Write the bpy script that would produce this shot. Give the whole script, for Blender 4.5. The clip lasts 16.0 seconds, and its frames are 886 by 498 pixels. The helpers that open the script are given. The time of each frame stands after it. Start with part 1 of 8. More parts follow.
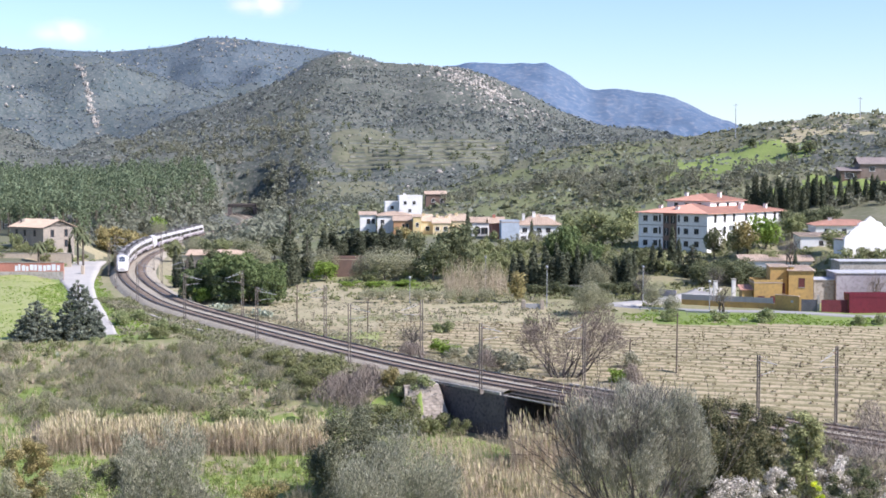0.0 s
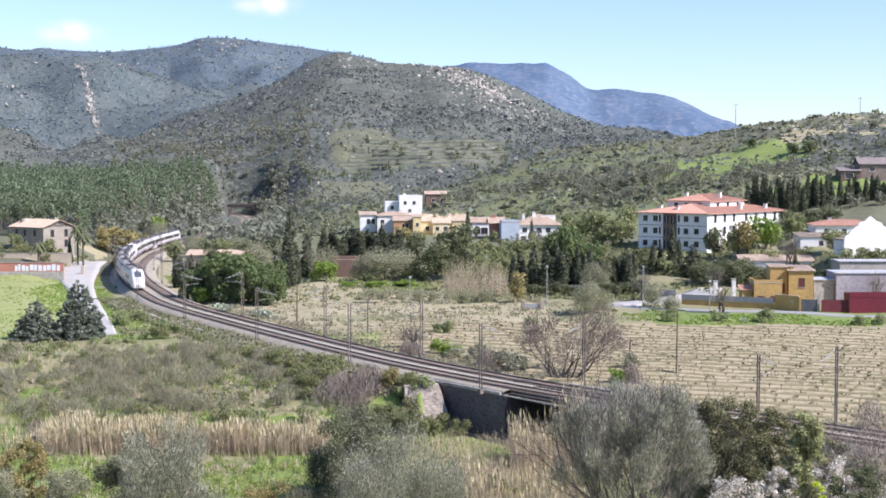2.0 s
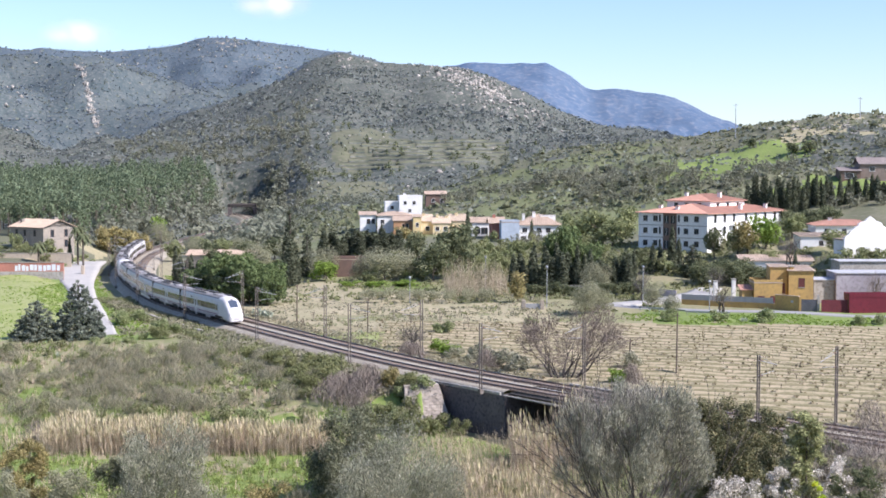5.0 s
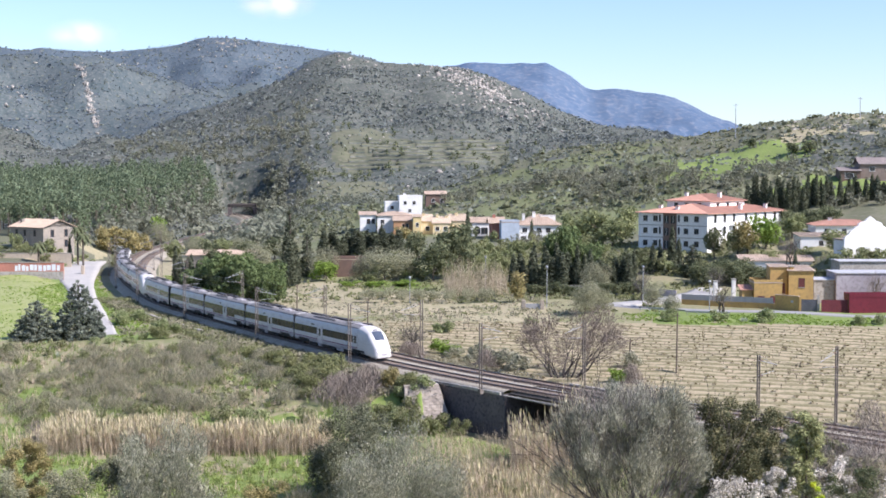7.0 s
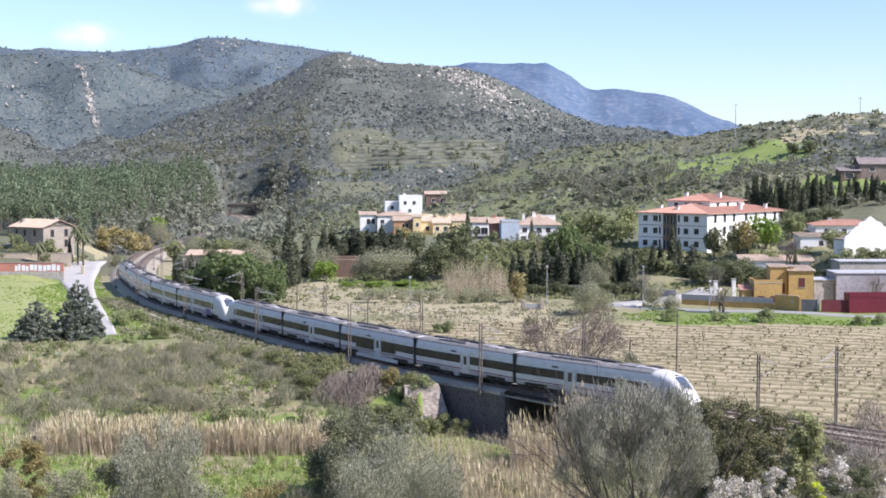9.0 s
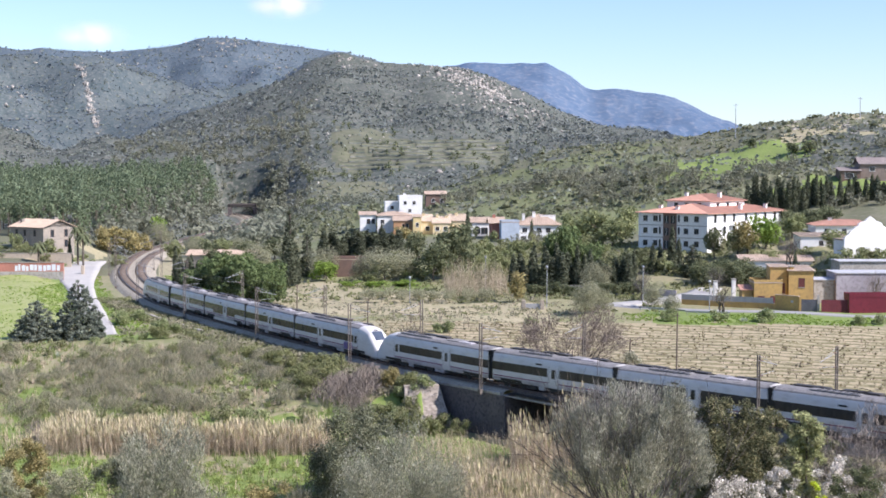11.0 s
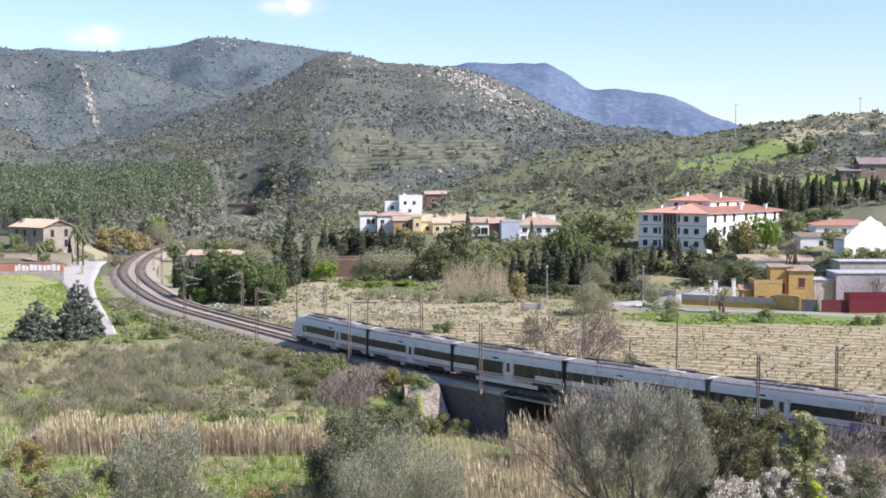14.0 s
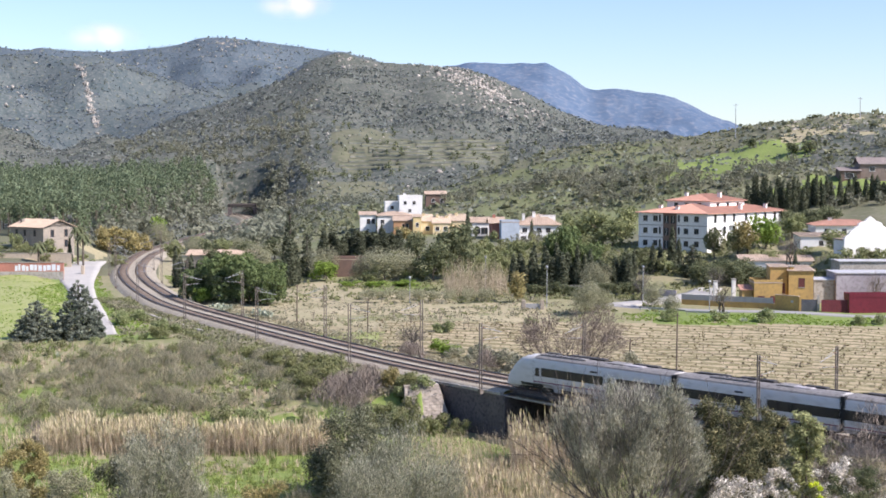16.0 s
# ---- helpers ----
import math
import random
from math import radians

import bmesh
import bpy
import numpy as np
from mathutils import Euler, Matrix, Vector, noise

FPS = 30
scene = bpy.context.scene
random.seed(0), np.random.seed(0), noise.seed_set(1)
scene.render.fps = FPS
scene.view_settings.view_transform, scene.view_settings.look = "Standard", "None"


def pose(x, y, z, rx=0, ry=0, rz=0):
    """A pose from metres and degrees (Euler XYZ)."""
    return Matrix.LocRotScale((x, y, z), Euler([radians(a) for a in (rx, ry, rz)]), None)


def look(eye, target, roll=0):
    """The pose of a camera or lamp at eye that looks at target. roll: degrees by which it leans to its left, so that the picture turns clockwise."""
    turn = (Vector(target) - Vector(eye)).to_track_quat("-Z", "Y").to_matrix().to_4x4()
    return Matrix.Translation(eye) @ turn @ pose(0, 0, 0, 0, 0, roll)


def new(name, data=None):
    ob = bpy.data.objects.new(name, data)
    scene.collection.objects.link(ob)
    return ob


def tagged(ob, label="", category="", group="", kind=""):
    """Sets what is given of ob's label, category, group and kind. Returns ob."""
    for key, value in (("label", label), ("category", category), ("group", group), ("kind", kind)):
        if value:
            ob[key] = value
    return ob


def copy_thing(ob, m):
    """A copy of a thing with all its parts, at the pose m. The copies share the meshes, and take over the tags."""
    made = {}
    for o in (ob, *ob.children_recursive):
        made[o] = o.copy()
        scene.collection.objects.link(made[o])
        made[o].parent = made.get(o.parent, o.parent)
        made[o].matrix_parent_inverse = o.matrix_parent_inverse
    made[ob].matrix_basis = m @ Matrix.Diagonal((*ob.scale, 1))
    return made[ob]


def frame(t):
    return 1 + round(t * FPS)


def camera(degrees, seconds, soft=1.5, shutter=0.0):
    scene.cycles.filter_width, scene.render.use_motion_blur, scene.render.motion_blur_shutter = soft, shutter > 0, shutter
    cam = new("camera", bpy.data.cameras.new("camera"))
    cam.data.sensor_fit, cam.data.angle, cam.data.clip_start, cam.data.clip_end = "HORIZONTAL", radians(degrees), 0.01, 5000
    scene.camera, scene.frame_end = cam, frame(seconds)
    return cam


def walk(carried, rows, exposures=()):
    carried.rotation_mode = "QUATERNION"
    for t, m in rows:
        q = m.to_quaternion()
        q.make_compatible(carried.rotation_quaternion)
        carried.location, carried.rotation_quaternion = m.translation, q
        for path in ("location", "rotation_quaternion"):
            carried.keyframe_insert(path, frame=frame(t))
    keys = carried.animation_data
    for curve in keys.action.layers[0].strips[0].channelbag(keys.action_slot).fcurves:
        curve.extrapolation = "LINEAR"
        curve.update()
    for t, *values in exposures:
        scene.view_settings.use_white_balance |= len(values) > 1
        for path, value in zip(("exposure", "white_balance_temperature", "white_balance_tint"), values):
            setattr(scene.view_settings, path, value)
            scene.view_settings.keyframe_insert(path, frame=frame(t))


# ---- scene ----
# A hillside over a valley: a double railway line curves past a village below a range of hills.
# x to the right of the view, y into the valley, z up from the top of the rails.
EYE = (0.0, 0.0, 23.35)
cam = camera(36.0, 16.0, soft=1.7, shutter=0.3)
VIEW = pose(*EYE, 90 - 3.238, 0, 0)
walk(cam, [(0.0, VIEW), (16.0, VIEW)], exposures=[(0.0, 0.58, 6200, 20), (9.0, 0.57, 6230, 20), (13.0, 0.55, 6330, 20), (16.0, 0.53, 6520, 20)])

# ---- daylight ----
SUN = Vector((0.90, -0.45, 0.92)).normalized()
world = bpy.data.worlds.new("sky")
scene.world = world
world.use_nodes = True
wn = world.node_tree.nodes
sky = wn.new("ShaderNodeTexSky")
sky.sky_type = "NISHITA"
sky.sun_disc = False
sky.sun_elevation = math.asin(SUN.z)
sky.sun_rotation = math.atan2(SUN.x, SUN.y)
sky.air_density, sky.dust_density, sky.ozone_density = 0.96, 0.35, 4.2
world.node_tree.links.new(sky.outputs[0], wn["Background"].inputs[0])
wn["Background"].inputs[1].default_value = 0.128
sun = new("sun", bpy.data.lights.new("sun", "SUN"))
sun.data.energy, sun.data.angle, sun.data.color = 5.2, radians(0.6), (1.0, 0.96, 0.9)
sun.matrix_world = look(SUN * 100, (0, 0, 0))


# ---- materials ----
def mat(name, c1, c2=None, c3=None, scale=1.0, fine=8.0, rough=0.85, metal=0.0, bump=0.3, dist=0.02, island=0.0, objrand=0.0,
        spec=0.3, translucent=0.0, stretch=None):
    """A procedural surface: two colours mixed by a coarse noise, a third by a fine one, with relief."""
    m = bpy.data.materials.new(name)
    m.use_nodes = True
    nt = m.node_tree
    N, L = nt.nodes, nt.links
    b = N["Principled BSDF"]
    b.inputs["Roughness"].default_value = rough
    b.inputs["Metallic"].default_value = metal
    b.inputs["Specular IOR Level"].default_value = spec
    geo = N.new("ShaderNodeNewGeometry")
    pos = geo.outputs["Position"]
    if objrand or stretch:
        pos = N.new("ShaderNodeTexCoord").outputs["Object"]
    if stretch:
        mp = N.new("ShaderNodeMapping")
        mp.inputs["Scale"].default_value = stretch
        L.new(pos, mp.inputs["Vector"])
        pos = mp.outputs["Vector"]
    n1 = N.new("ShaderNodeTexNoise")
    n1.inputs["Scale"].default_value, n1.inputs["Detail"].default_value = scale, 4
    n2 = N.new("ShaderNodeTexNoise")
    n2.inputs["Scale"].default_value, n2.inputs["Detail"].default_value = fine, 3
    L.new(pos, n1.inputs["Vector"]), L.new(pos, n2.inputs["Vector"])
    c2 = c2 or tuple(v * 0.8 for v in c1)
    c3 = c3 or tuple((u + v) / 2 * 0.85 for u, v in zip(c1, c2))

    def ramp(src, lo, hi):
        r = N.new("ShaderNodeMapRange")
        r.inputs["From Min"].default_value, r.inputs["From Max"].default_value = lo, hi
        L.new(src, r.inputs["Value"])
        return r.outputs["Result"]

    def mix(f, a, bb, blend="MIX"):
        x = N.new("ShaderNodeMix")
        x.data_type, x.blend_type = "RGBA", blend
        for sock, v in ((x.inputs["Factor"], f), (x.inputs["A"], a), (x.inputs["B"], bb)):
            if isinstance(v, (int, float)):
                sock.default_value = v
            elif isinstance(v, tuple):
                sock.default_value = (*v, 1)
            else:
                L.new(v, sock)
        return x.outputs["Result"]
    col = mix(ramp(n1.outputs["Fac"], 0.36, 0.64), c1, c2)
    col = mix(ramp(n2.outputs["Fac"], 0.48, 0.70), col, c3)
    for amount, src in ((island, geo.outputs["Random Per Island"]), (objrand, None)):
        if amount:
            if src is None:
                src = N.new("ShaderNodeObjectInfo").outputs["Random"]
            v = N.new("ShaderNodeMapRange")
            v.inputs["To Min"].default_value, v.inputs["To Max"].default_value = 1 - amount, 1 + amount
            L.new(src, v.inputs["Value"])
            hs = N.new("ShaderNodeHueSaturation")
            L.new(v.outputs["Result"], hs.inputs["Value"])
            L.new(col, hs.inputs["Color"])
            col = hs.outputs["Color"]
    L.new(col, b.inputs["Base Color"])
    if bump:
        bp = N.new("ShaderNodeBump")
        bp.inputs["Strength"].default_value, bp.inputs["Distance"].default_value = bump, dist
        L.new(n2.outputs["Fac"], bp.inputs["Height"])
        L.new(bp.outputs["Normal"], b.inputs["Normal"])
    if translucent:
        tr = N.new("ShaderNodeBsdfTranslucent")
        L.new(col, tr.inputs["Color"])
        ms = N.new("ShaderNodeMixShader")
        ms.inputs[0].default_value = translucent
        L.new(b.outputs[0], ms.inputs[1]), L.new(tr.outputs[0], ms.inputs[2])
        L.new(ms.outputs[0], N["Material Output"].inputs["Surface"])
    return m


def leaf_mat(name, c1, c2, c3=None, island=0.3, rough=0.75, spec=0.12, scale=0.35, tr=0.38):
    c1, c2, c3 = [tuple(v * k for v, k in zip(c, (2.5, 2.25, 2.4))) for c in (c1, c2, c3)]
    return mat(name, c1, c2, c3, scale=scale, fine=2.2, rough=rough, bump=0, island=island, spec=spec, translucent=tr)


M = {}
M["scrub"] = mat("scrub_ground", (0.25, 0.23, 0.13), (0.185, 0.20, 0.085), (0.31, 0.265, 0.175), scale=0.09, fine=1.3, dist=0.15)
M["meadow"] = mat("meadow_grass", (0.27, 0.30, 0.10), (0.31, 0.32, 0.14), (0.18, 0.23, 0.07), scale=0.12, fine=2.0, dist=0.1)
M["lush"] = mat("lush_grass", (0.175, 0.24, 0.058), (0.142, 0.195, 0.052), (0.228, 0.252, 0.09), scale=0.2, fine=2.5, dist=0.1)
M["soil"] = mat("vineyard_soil", (0.35, 0.29, 0.185), (0.285, 0.25, 0.15), (0.225, 0.208, 0.115), scale=0.08, fine=1.6, dist=0.12)
M["sandy"] = mat("sandy_orchard_soil", (0.395, 0.338, 0.222), (0.325, 0.288, 0.178), (0.235, 0.238, 0.122), scale=0.1, fine=1.2, dist=0.1)
# hillside colours toned greyer and bluer to stand for distance haze
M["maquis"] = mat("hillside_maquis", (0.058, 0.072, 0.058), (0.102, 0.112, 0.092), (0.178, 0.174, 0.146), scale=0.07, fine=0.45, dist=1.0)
M["hillgrass"] = mat("hillside_grass", (0.145, 0.150, 0.088), (0.118, 0.122, 0.074), (0.175, 0.165, 0.115), scale=0.05, fine=0.5, dist=0.6)
# rock and scrub colours here include the blue haze before the mountain
M["mountain"] = mat("hazy_rocky_mountain_scrub", (0.062, 0.092, 0.112), (0.086, 0.114, 0.131), (0.148, 0.168, 0.178), scale=0.03, fine=0.3, dist=2)
# the far range's blue is distance haze put into its colour
M["farhill"] = mat("haze_blue_far_hill", (0.068, 0.115, 0.185), (0.095, 0.14, 0.205), (0.155, 0.185, 0.235), scale=0.012, fine=0.06, dist=6)
M["slopegrass"] = mat("spring_slope_grass", (0.148, 0.168, 0.074), (0.120, 0.140, 0.066), (0.19, 0.188, 0.105), scale=0.06, fine=0.6, dist=0.4)
# the shoulder's colour holds haze too, less blue than the mountain
M["shoulder"] = mat("hazy_mountain_shoulder", (0.060, 0.084, 0.088), (0.090, 0.110, 0.107), (0.158, 0.170, 0.160), scale=0.03, fine=0.3, dist=2)
M["rock"] = mat("granite_rock", (0.43, 0.395, 0.345), (0.32, 0.295, 0.26), (0.22, 0.205, 0.185), scale=0.2, fine=1.0, dist=0.2, island=0.25)
M["ballast"] = mat("railway_ballast", (0.405, 0.360, 0.282), (0.33, 0.292, 0.228), (0.188, 0.166, 0.130), scale=0.5, fine=7.0, dist=0.06, bump=0.8)
M["ballast_rust"] = mat("rust_stained_ballast", (0.31, 0.245, 0.185), (0.25, 0.198, 0.15), (0.155, 0.122, 0.096), scale=0.5, fine=7.0, dist=0.06, bump=0.8)
M["rail"] = mat("rail_steel", (0.16, 0.11, 0.085), (0.11, 0.08, 0.065), rough=0.55, metal=0.3, fine=12)
M["railtop"] = mat("polished_rail_head", (0.55, 0.54, 0.53), (0.45, 0.44, 0.43), rough=0.25, metal=1.0)
M["sleeper"] = mat("stained_sleeper", (0.19, 0.15, 0.12), (0.14, 0.11, 0.09), rough=0.9, island=0.15)
M["concrete"] = mat("weathered_concrete", (0.42, 0.39, 0.35), (0.34, 0.32, 0.28), (0.24, 0.22, 0.19), scale=0.4, fine=2.5)
M["stone"] = mat("rubble_masonry", (0.36, 0.31, 0.25), (0.28, 0.25, 0.21), (0.19, 0.17, 0.15), scale=0.8, fine=4.0, dist=0.08, bump=0.6)
M["wingstone"] = mat("pale_rubble_stone", (0.40, 0.345, 0.285), (0.325, 0.28, 0.235), (0.24, 0.21, 0.175), scale=0.8, fine=5.0, dist=0.04, bump=0.5, objrand=0.22)
# masonry colour darkened to carry the shade at the bridge walls
M["darkstone"] = mat("dark_masonry", (0.155, 0.132, 0.128), (0.115, 0.099, 0.097), (0.075, 0.066, 0.065), scale=0.5, fine=3.0, dist=0.05)
M["asphalt"] = mat("sun_bleached_asphalt", (0.34, 0.33, 0.32), (0.28, 0.275, 0.27), (0.24, 0.235, 0.23), scale=0.3, fine=5.0, dist=0.01)
M["white"] = mat("white_render", (0.80, 0.79, 0.76), (0.74, 0.73, 0.70), (0.66, 0.64, 0.60), scale=0.3, fine=2.0, dist=0.01)
M["cream"] = mat("cream_render", (0.50, 0.42, 0.32), (0.43, 0.36, 0.28), scale=0.4, fine=2.0)
M["yellow"] = mat("yellow_ochre_render", (0.50, 0.325, 0.115), (0.43, 0.28, 0.105), (0.36, 0.24, 0.10), scale=0.4, fine=2.0)
M["darkgate"] = mat("dark_grey_gate_paint", (0.13, 0.13, 0.14), (0.10, 0.10, 0.11), rough=0.6)
M["redfence"] = mat("dark_red_sheet", (0.14, 0.028, 0.035), (0.11, 0.024, 0.03), rough=0.6)
M["paleyellow"] = mat("pale_yellow_render", (0.72, 0.59, 0.36), (0.66, 0.54, 0.33), scale=0.4, fine=2.0)
M["orange"] = mat("orange_render", (0.50, 0.285, 0.15), (0.44, 0.255, 0.14), scale=0.4, fine=2.0)
M["brickwall"] = mat("brown_brick_facing", (0.20, 0.13, 0.10), (0.16, 0.11, 0.09), scale=1.0, fine=6.0)
M["reddish"] = mat("faded_red_render", (0.47, 0.20, 0.15), (0.40, 0.18, 0.135), scale=0.4, fine=2.0)
M["red"] = mat("crimson_metal_sheet", (0.165, 0.022, 0.035), (0.14, 0.02, 0.031), scale=0.4, fine=2.0, rough=0.5)
M["tile"] = mat("terracotta_roof_tile", (0.50, 0.265, 0.195), (0.42, 0.23, 0.17), (0.35, 0.21, 0.16), scale=0.6, fine=3.0, objrand=0.12)
M["tilepale"] = mat("pale_roof_tile", (0.50, 0.385, 0.29), (0.42, 0.32, 0.24), (0.34, 0.265, 0.21), scale=0.6, fine=3.0, objrand=0.12)
M["glass"] = mat("dark_window_glass", (0.03, 0.035, 0.04), (0.045, 0.05, 0.055), rough=0.12, bump=0, spec=0.6)
M["greymetal"] = mat("grey_sheet_metal", (0.42, 0.42, 0.43), (0.35, 0.35, 0.36), rough=0.45, metal=0.3)
M["zinc"] = mat("pale_zinc_sheet", (0.50, 0.50, 0.51), (0.43, 0.43, 0.44), rough=0.55, metal=0.1, stretch=(1, 0.2, 1))
M["mauve"] = mat("stained_mauve_concrete", (0.40, 0.37, 0.39), (0.33, 0.30, 0.32), (0.25, 0.22, 0.235), scale=0.3, fine=1.5)
M["lane"] = mat("pale_concrete_lane", (0.46, 0.44, 0.405), (0.40, 0.385, 0.36), (0.35, 0.335, 0.315), scale=0.3, fine=4.0, dist=0.01)
M["rust"] = mat("rusty_lattice_steel", (0.150, 0.126, 0.106), (0.115, 0.097, 0.083), (0.21, 0.187, 0.163), rough=0.8, fine=5)
M["greysteel"] = mat("galvanised_steel", (0.45, 0.46, 0.47), (0.36, 0.37, 0.38), rough=0.5, metal=0.5)
M["wood"] = mat("weathered_pole_wood", (0.13, 0.10, 0.075), (0.17, 0.14, 0.11), (0.08, 0.065, 0.05), rough=0.95, stretch=(6, 6, 0.6))
M["bark"] = mat("grey_brown_bark", (0.13, 0.105, 0.08), (0.09, 0.075, 0.06), (0.17, 0.145, 0.115), fine=3, rough=0.95)
M["twig"] = mat("bare_reddish_twigs", (0.30, 0.252, 0.21), (0.24, 0.20, 0.167), rough=0.95, bump=0)
M["darkbark"] = mat("dark_bare_bark", (0.085, 0.072, 0.062), (0.065, 0.055, 0.047), (0.12, 0.105, 0.09), fine=3, rough=0.95)
M["twigfine"] = mat("fine_brown_twigs", (0.20, 0.162, 0.135), (0.16, 0.13, 0.108), rough=0.95, bump=0)
M["twiggrey"] = mat("bare_grey_twigs", (0.15, 0.135, 0.115), (0.12, 0.105, 0.09), rough=0.95, bump=0)
M["twigsilver"] = mat("silver_grey_twigs", (0.215, 0.20, 0.175), (0.165, 0.153, 0.135), rough=0.9, bump=0)
M["porcelain"] = mat("brown_porcelain", (0.20, 0.12, 0.09), (0.16, 0.10, 0.08), rough=0.3, bump=0)
M["wire"] = mat("copper_contact_wire", (0.10, 0.08, 0.07), (0.08, 0.065, 0.06), rough=0.6, bump=0)
# foliage
M["olive"] = leaf_mat("olive_leaves", (0.140, 0.153, 0.108), (0.106, 0.119, 0.078), (0.205, 0.215, 0.160), island=0.5, spec=0.3, rough=0.5)
M["olivegreen"] = leaf_mat("green_olive_leaves", (0.115, 0.145, 0.065), (0.085, 0.115, 0.045), (0.17, 0.19, 0.10), island=0.4)
M["darkgreen"] = leaf_mat("dark_green_leaves", (0.064, 0.079, 0.040), (0.046, 0.061, 0.031), (0.10, 0.113, 0.058), island=0.45)
M["cypress"] = leaf_mat("cypress_foliage", (0.051, 0.063, 0.038), (0.037, 0.048, 0.029), (0.080, 0.092, 0.054), island=0.45)
M["fir"] = leaf_mat("blue_green_fir_needles", (0.088, 0.108, 0.078), (0.062, 0.081, 0.058), (0.13, 0.152, 0.112), island=0.45)
M["bushdark"] = leaf_mat("olive_dark_leaves", (0.098, 0.114, 0.050), (0.074, 0.090, 0.038), (0.135, 0.148, 0.068))
M["lentisk"] = leaf_mat("lentisk_leaves", (0.050, 0.058, 0.028), (0.030, 0.037, 0.018), (0.140, 0.136, 0.066), island=0.55, tr=0.2)
M["wildolive"] = leaf_mat("wild_olive_leaves", (0.125, 0.140, 0.090), (0.092, 0.105, 0.066), (0.215, 0.226, 0.168), island=0.55, spec=0.2)
M["ridge"] = mat("pale_ridge_soil", (0.40, 0.33, 0.22), (0.335, 0.285, 0.18), (0.255, 0.232, 0.135), scale=0.15, fine=2.0, dist=0.1)
M["rowgrowth"] = mat("dry_row_growth", (0.225, 0.20, 0.112), (0.18, 0.166, 0.088), (0.29, 0.25, 0.155), scale=0.25, fine=3.0, dist=0.05, bump=0.6)
M["pine"] = leaf_mat("pine_needles", (0.074, 0.104, 0.056), (0.048, 0.072, 0.040), (0.118, 0.145, 0.082), island=0.5, scale=0.12)
M["kermes"] = leaf_mat("kermes_leaves", (0.082, 0.095, 0.057), (0.060, 0.071, 0.041), (0.125, 0.138, 0.085), island=0.45)
M["broad"] = leaf_mat("mid_green_leaves", (0.108, 0.130, 0.058), (0.082, 0.104, 0.044), (0.145, 0.165, 0.08))
M["willow"] = leaf_mat("pale_willow_twigs", (0.135, 0.148, 0.09), (0.115, 0.128, 0.075), (0.16, 0.17, 0.11), island=0.15)
M["fresh"] = leaf_mat("fresh_spring_leaves", (0.090, 0.145, 0.028), (0.072, 0.115, 0.022), (0.12, 0.17, 0.04))
M["springgrass"] = leaf_mat("spring_grass", (0.110, 0.150, 0.040), (0.090, 0.125, 0.034), (0.145, 0.175, 0.06), tr=0.3)
M["limeflower"] = leaf_mat("lime_yellow_flowers", (0.30, 0.36, 0.03), (0.22, 0.29, 0.03), (0.38, 0.42, 0.05))
M["youngpine"] = leaf_mat("young_pine_needles", (0.150, 0.172, 0.078), (0.112, 0.135, 0.060), (0.20, 0.218, 0.112), island=0.5)
M["golden"] = leaf_mat("yellow_green_leaves", (0.142, 0.134, 0.054), (0.114, 0.113, 0.046), (0.178, 0.162, 0.078), island=0.45)
# maquis and heath leaves lightened and blued for haze over the hills
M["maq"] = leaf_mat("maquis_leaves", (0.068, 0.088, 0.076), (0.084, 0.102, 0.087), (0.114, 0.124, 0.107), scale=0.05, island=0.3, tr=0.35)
# far copy of the maquis leaves, blued to paint in the haze
M["maqfar"] = leaf_mat("hazy_mountain_scrub_leaves", (0.054, 0.079, 0.088), (0.064, 0.088, 0.095), (0.086, 0.106, 0.108), scale=0.03, island=0.25, tr=0.35)
M["terrace"] = mat("terrace_grass", (0.128, 0.134, 0.080), (0.098, 0.106, 0.066), (0.165, 0.152, 0.108), scale=0.06, fine=0.4, dist=0.3)
M["maqgrey"] = leaf_mat("grey_scrub_twigs", (0.132, 0.136, 0.086), (0.108, 0.116, 0.072), (0.16, 0.16, 0.11))
M["maqgreen"] = leaf_mat("green_scrub_leaves", (0.100, 0.116, 0.054), (0.080, 0.099, 0.042), (0.132, 0.138, 0.074))
M["slopegreen"] = leaf_mat("slope_tree_leaves", (0.096, 0.108, 0.072), (0.078, 0.090, 0.059), (0.125, 0.134, 0.093), island=0.4)
# far thickets carry a haze tone in their green
M["hazegreen"] = leaf_mat("hazy_thicket_leaves", (0.098, 0.114, 0.078), (0.078, 0.094, 0.064), (0.125, 0.138, 0.098))
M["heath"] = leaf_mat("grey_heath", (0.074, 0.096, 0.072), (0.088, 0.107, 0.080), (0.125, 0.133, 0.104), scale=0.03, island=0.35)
M["reed"] = leaf_mat("dry_cane", (0.215, 0.196, 0.132), (0.172, 0.155, 0.104), (0.268, 0.252, 0.180), tr=0.25, scale=0.2)
M["reedgreen"] = leaf_mat("cane_plumes", (0.235, 0.232, 0.140), (0.185, 0.192, 0.105), (0.31, 0.30, 0.20), tr=0.2)
M["brownroof"] = mat("grey_brown_roof_tile", (0.27, 0.225, 0.205), (0.22, 0.185, 0.17), (0.17, 0.145, 0.135), scale=0.5, fine=3)
M["brownwall"] = mat("brown_pink_render", (0.27, 0.205, 0.175), (0.22, 0.17, 0.145), scale=0.4, fine=2.0)
M["paleblue"] = mat("pale_blue_render", (0.45, 0.51, 0.57), (0.40, 0.46, 0.52), scale=0.4, fine=2.0)
M["tileyellow"] = mat("sun_bleached_yellow_tile", (0.56, 0.445, 0.325), (0.48, 0.38, 0.28), (0.38, 0.30, 0.23), scale=0.6, fine=3.0, objrand=0.12)
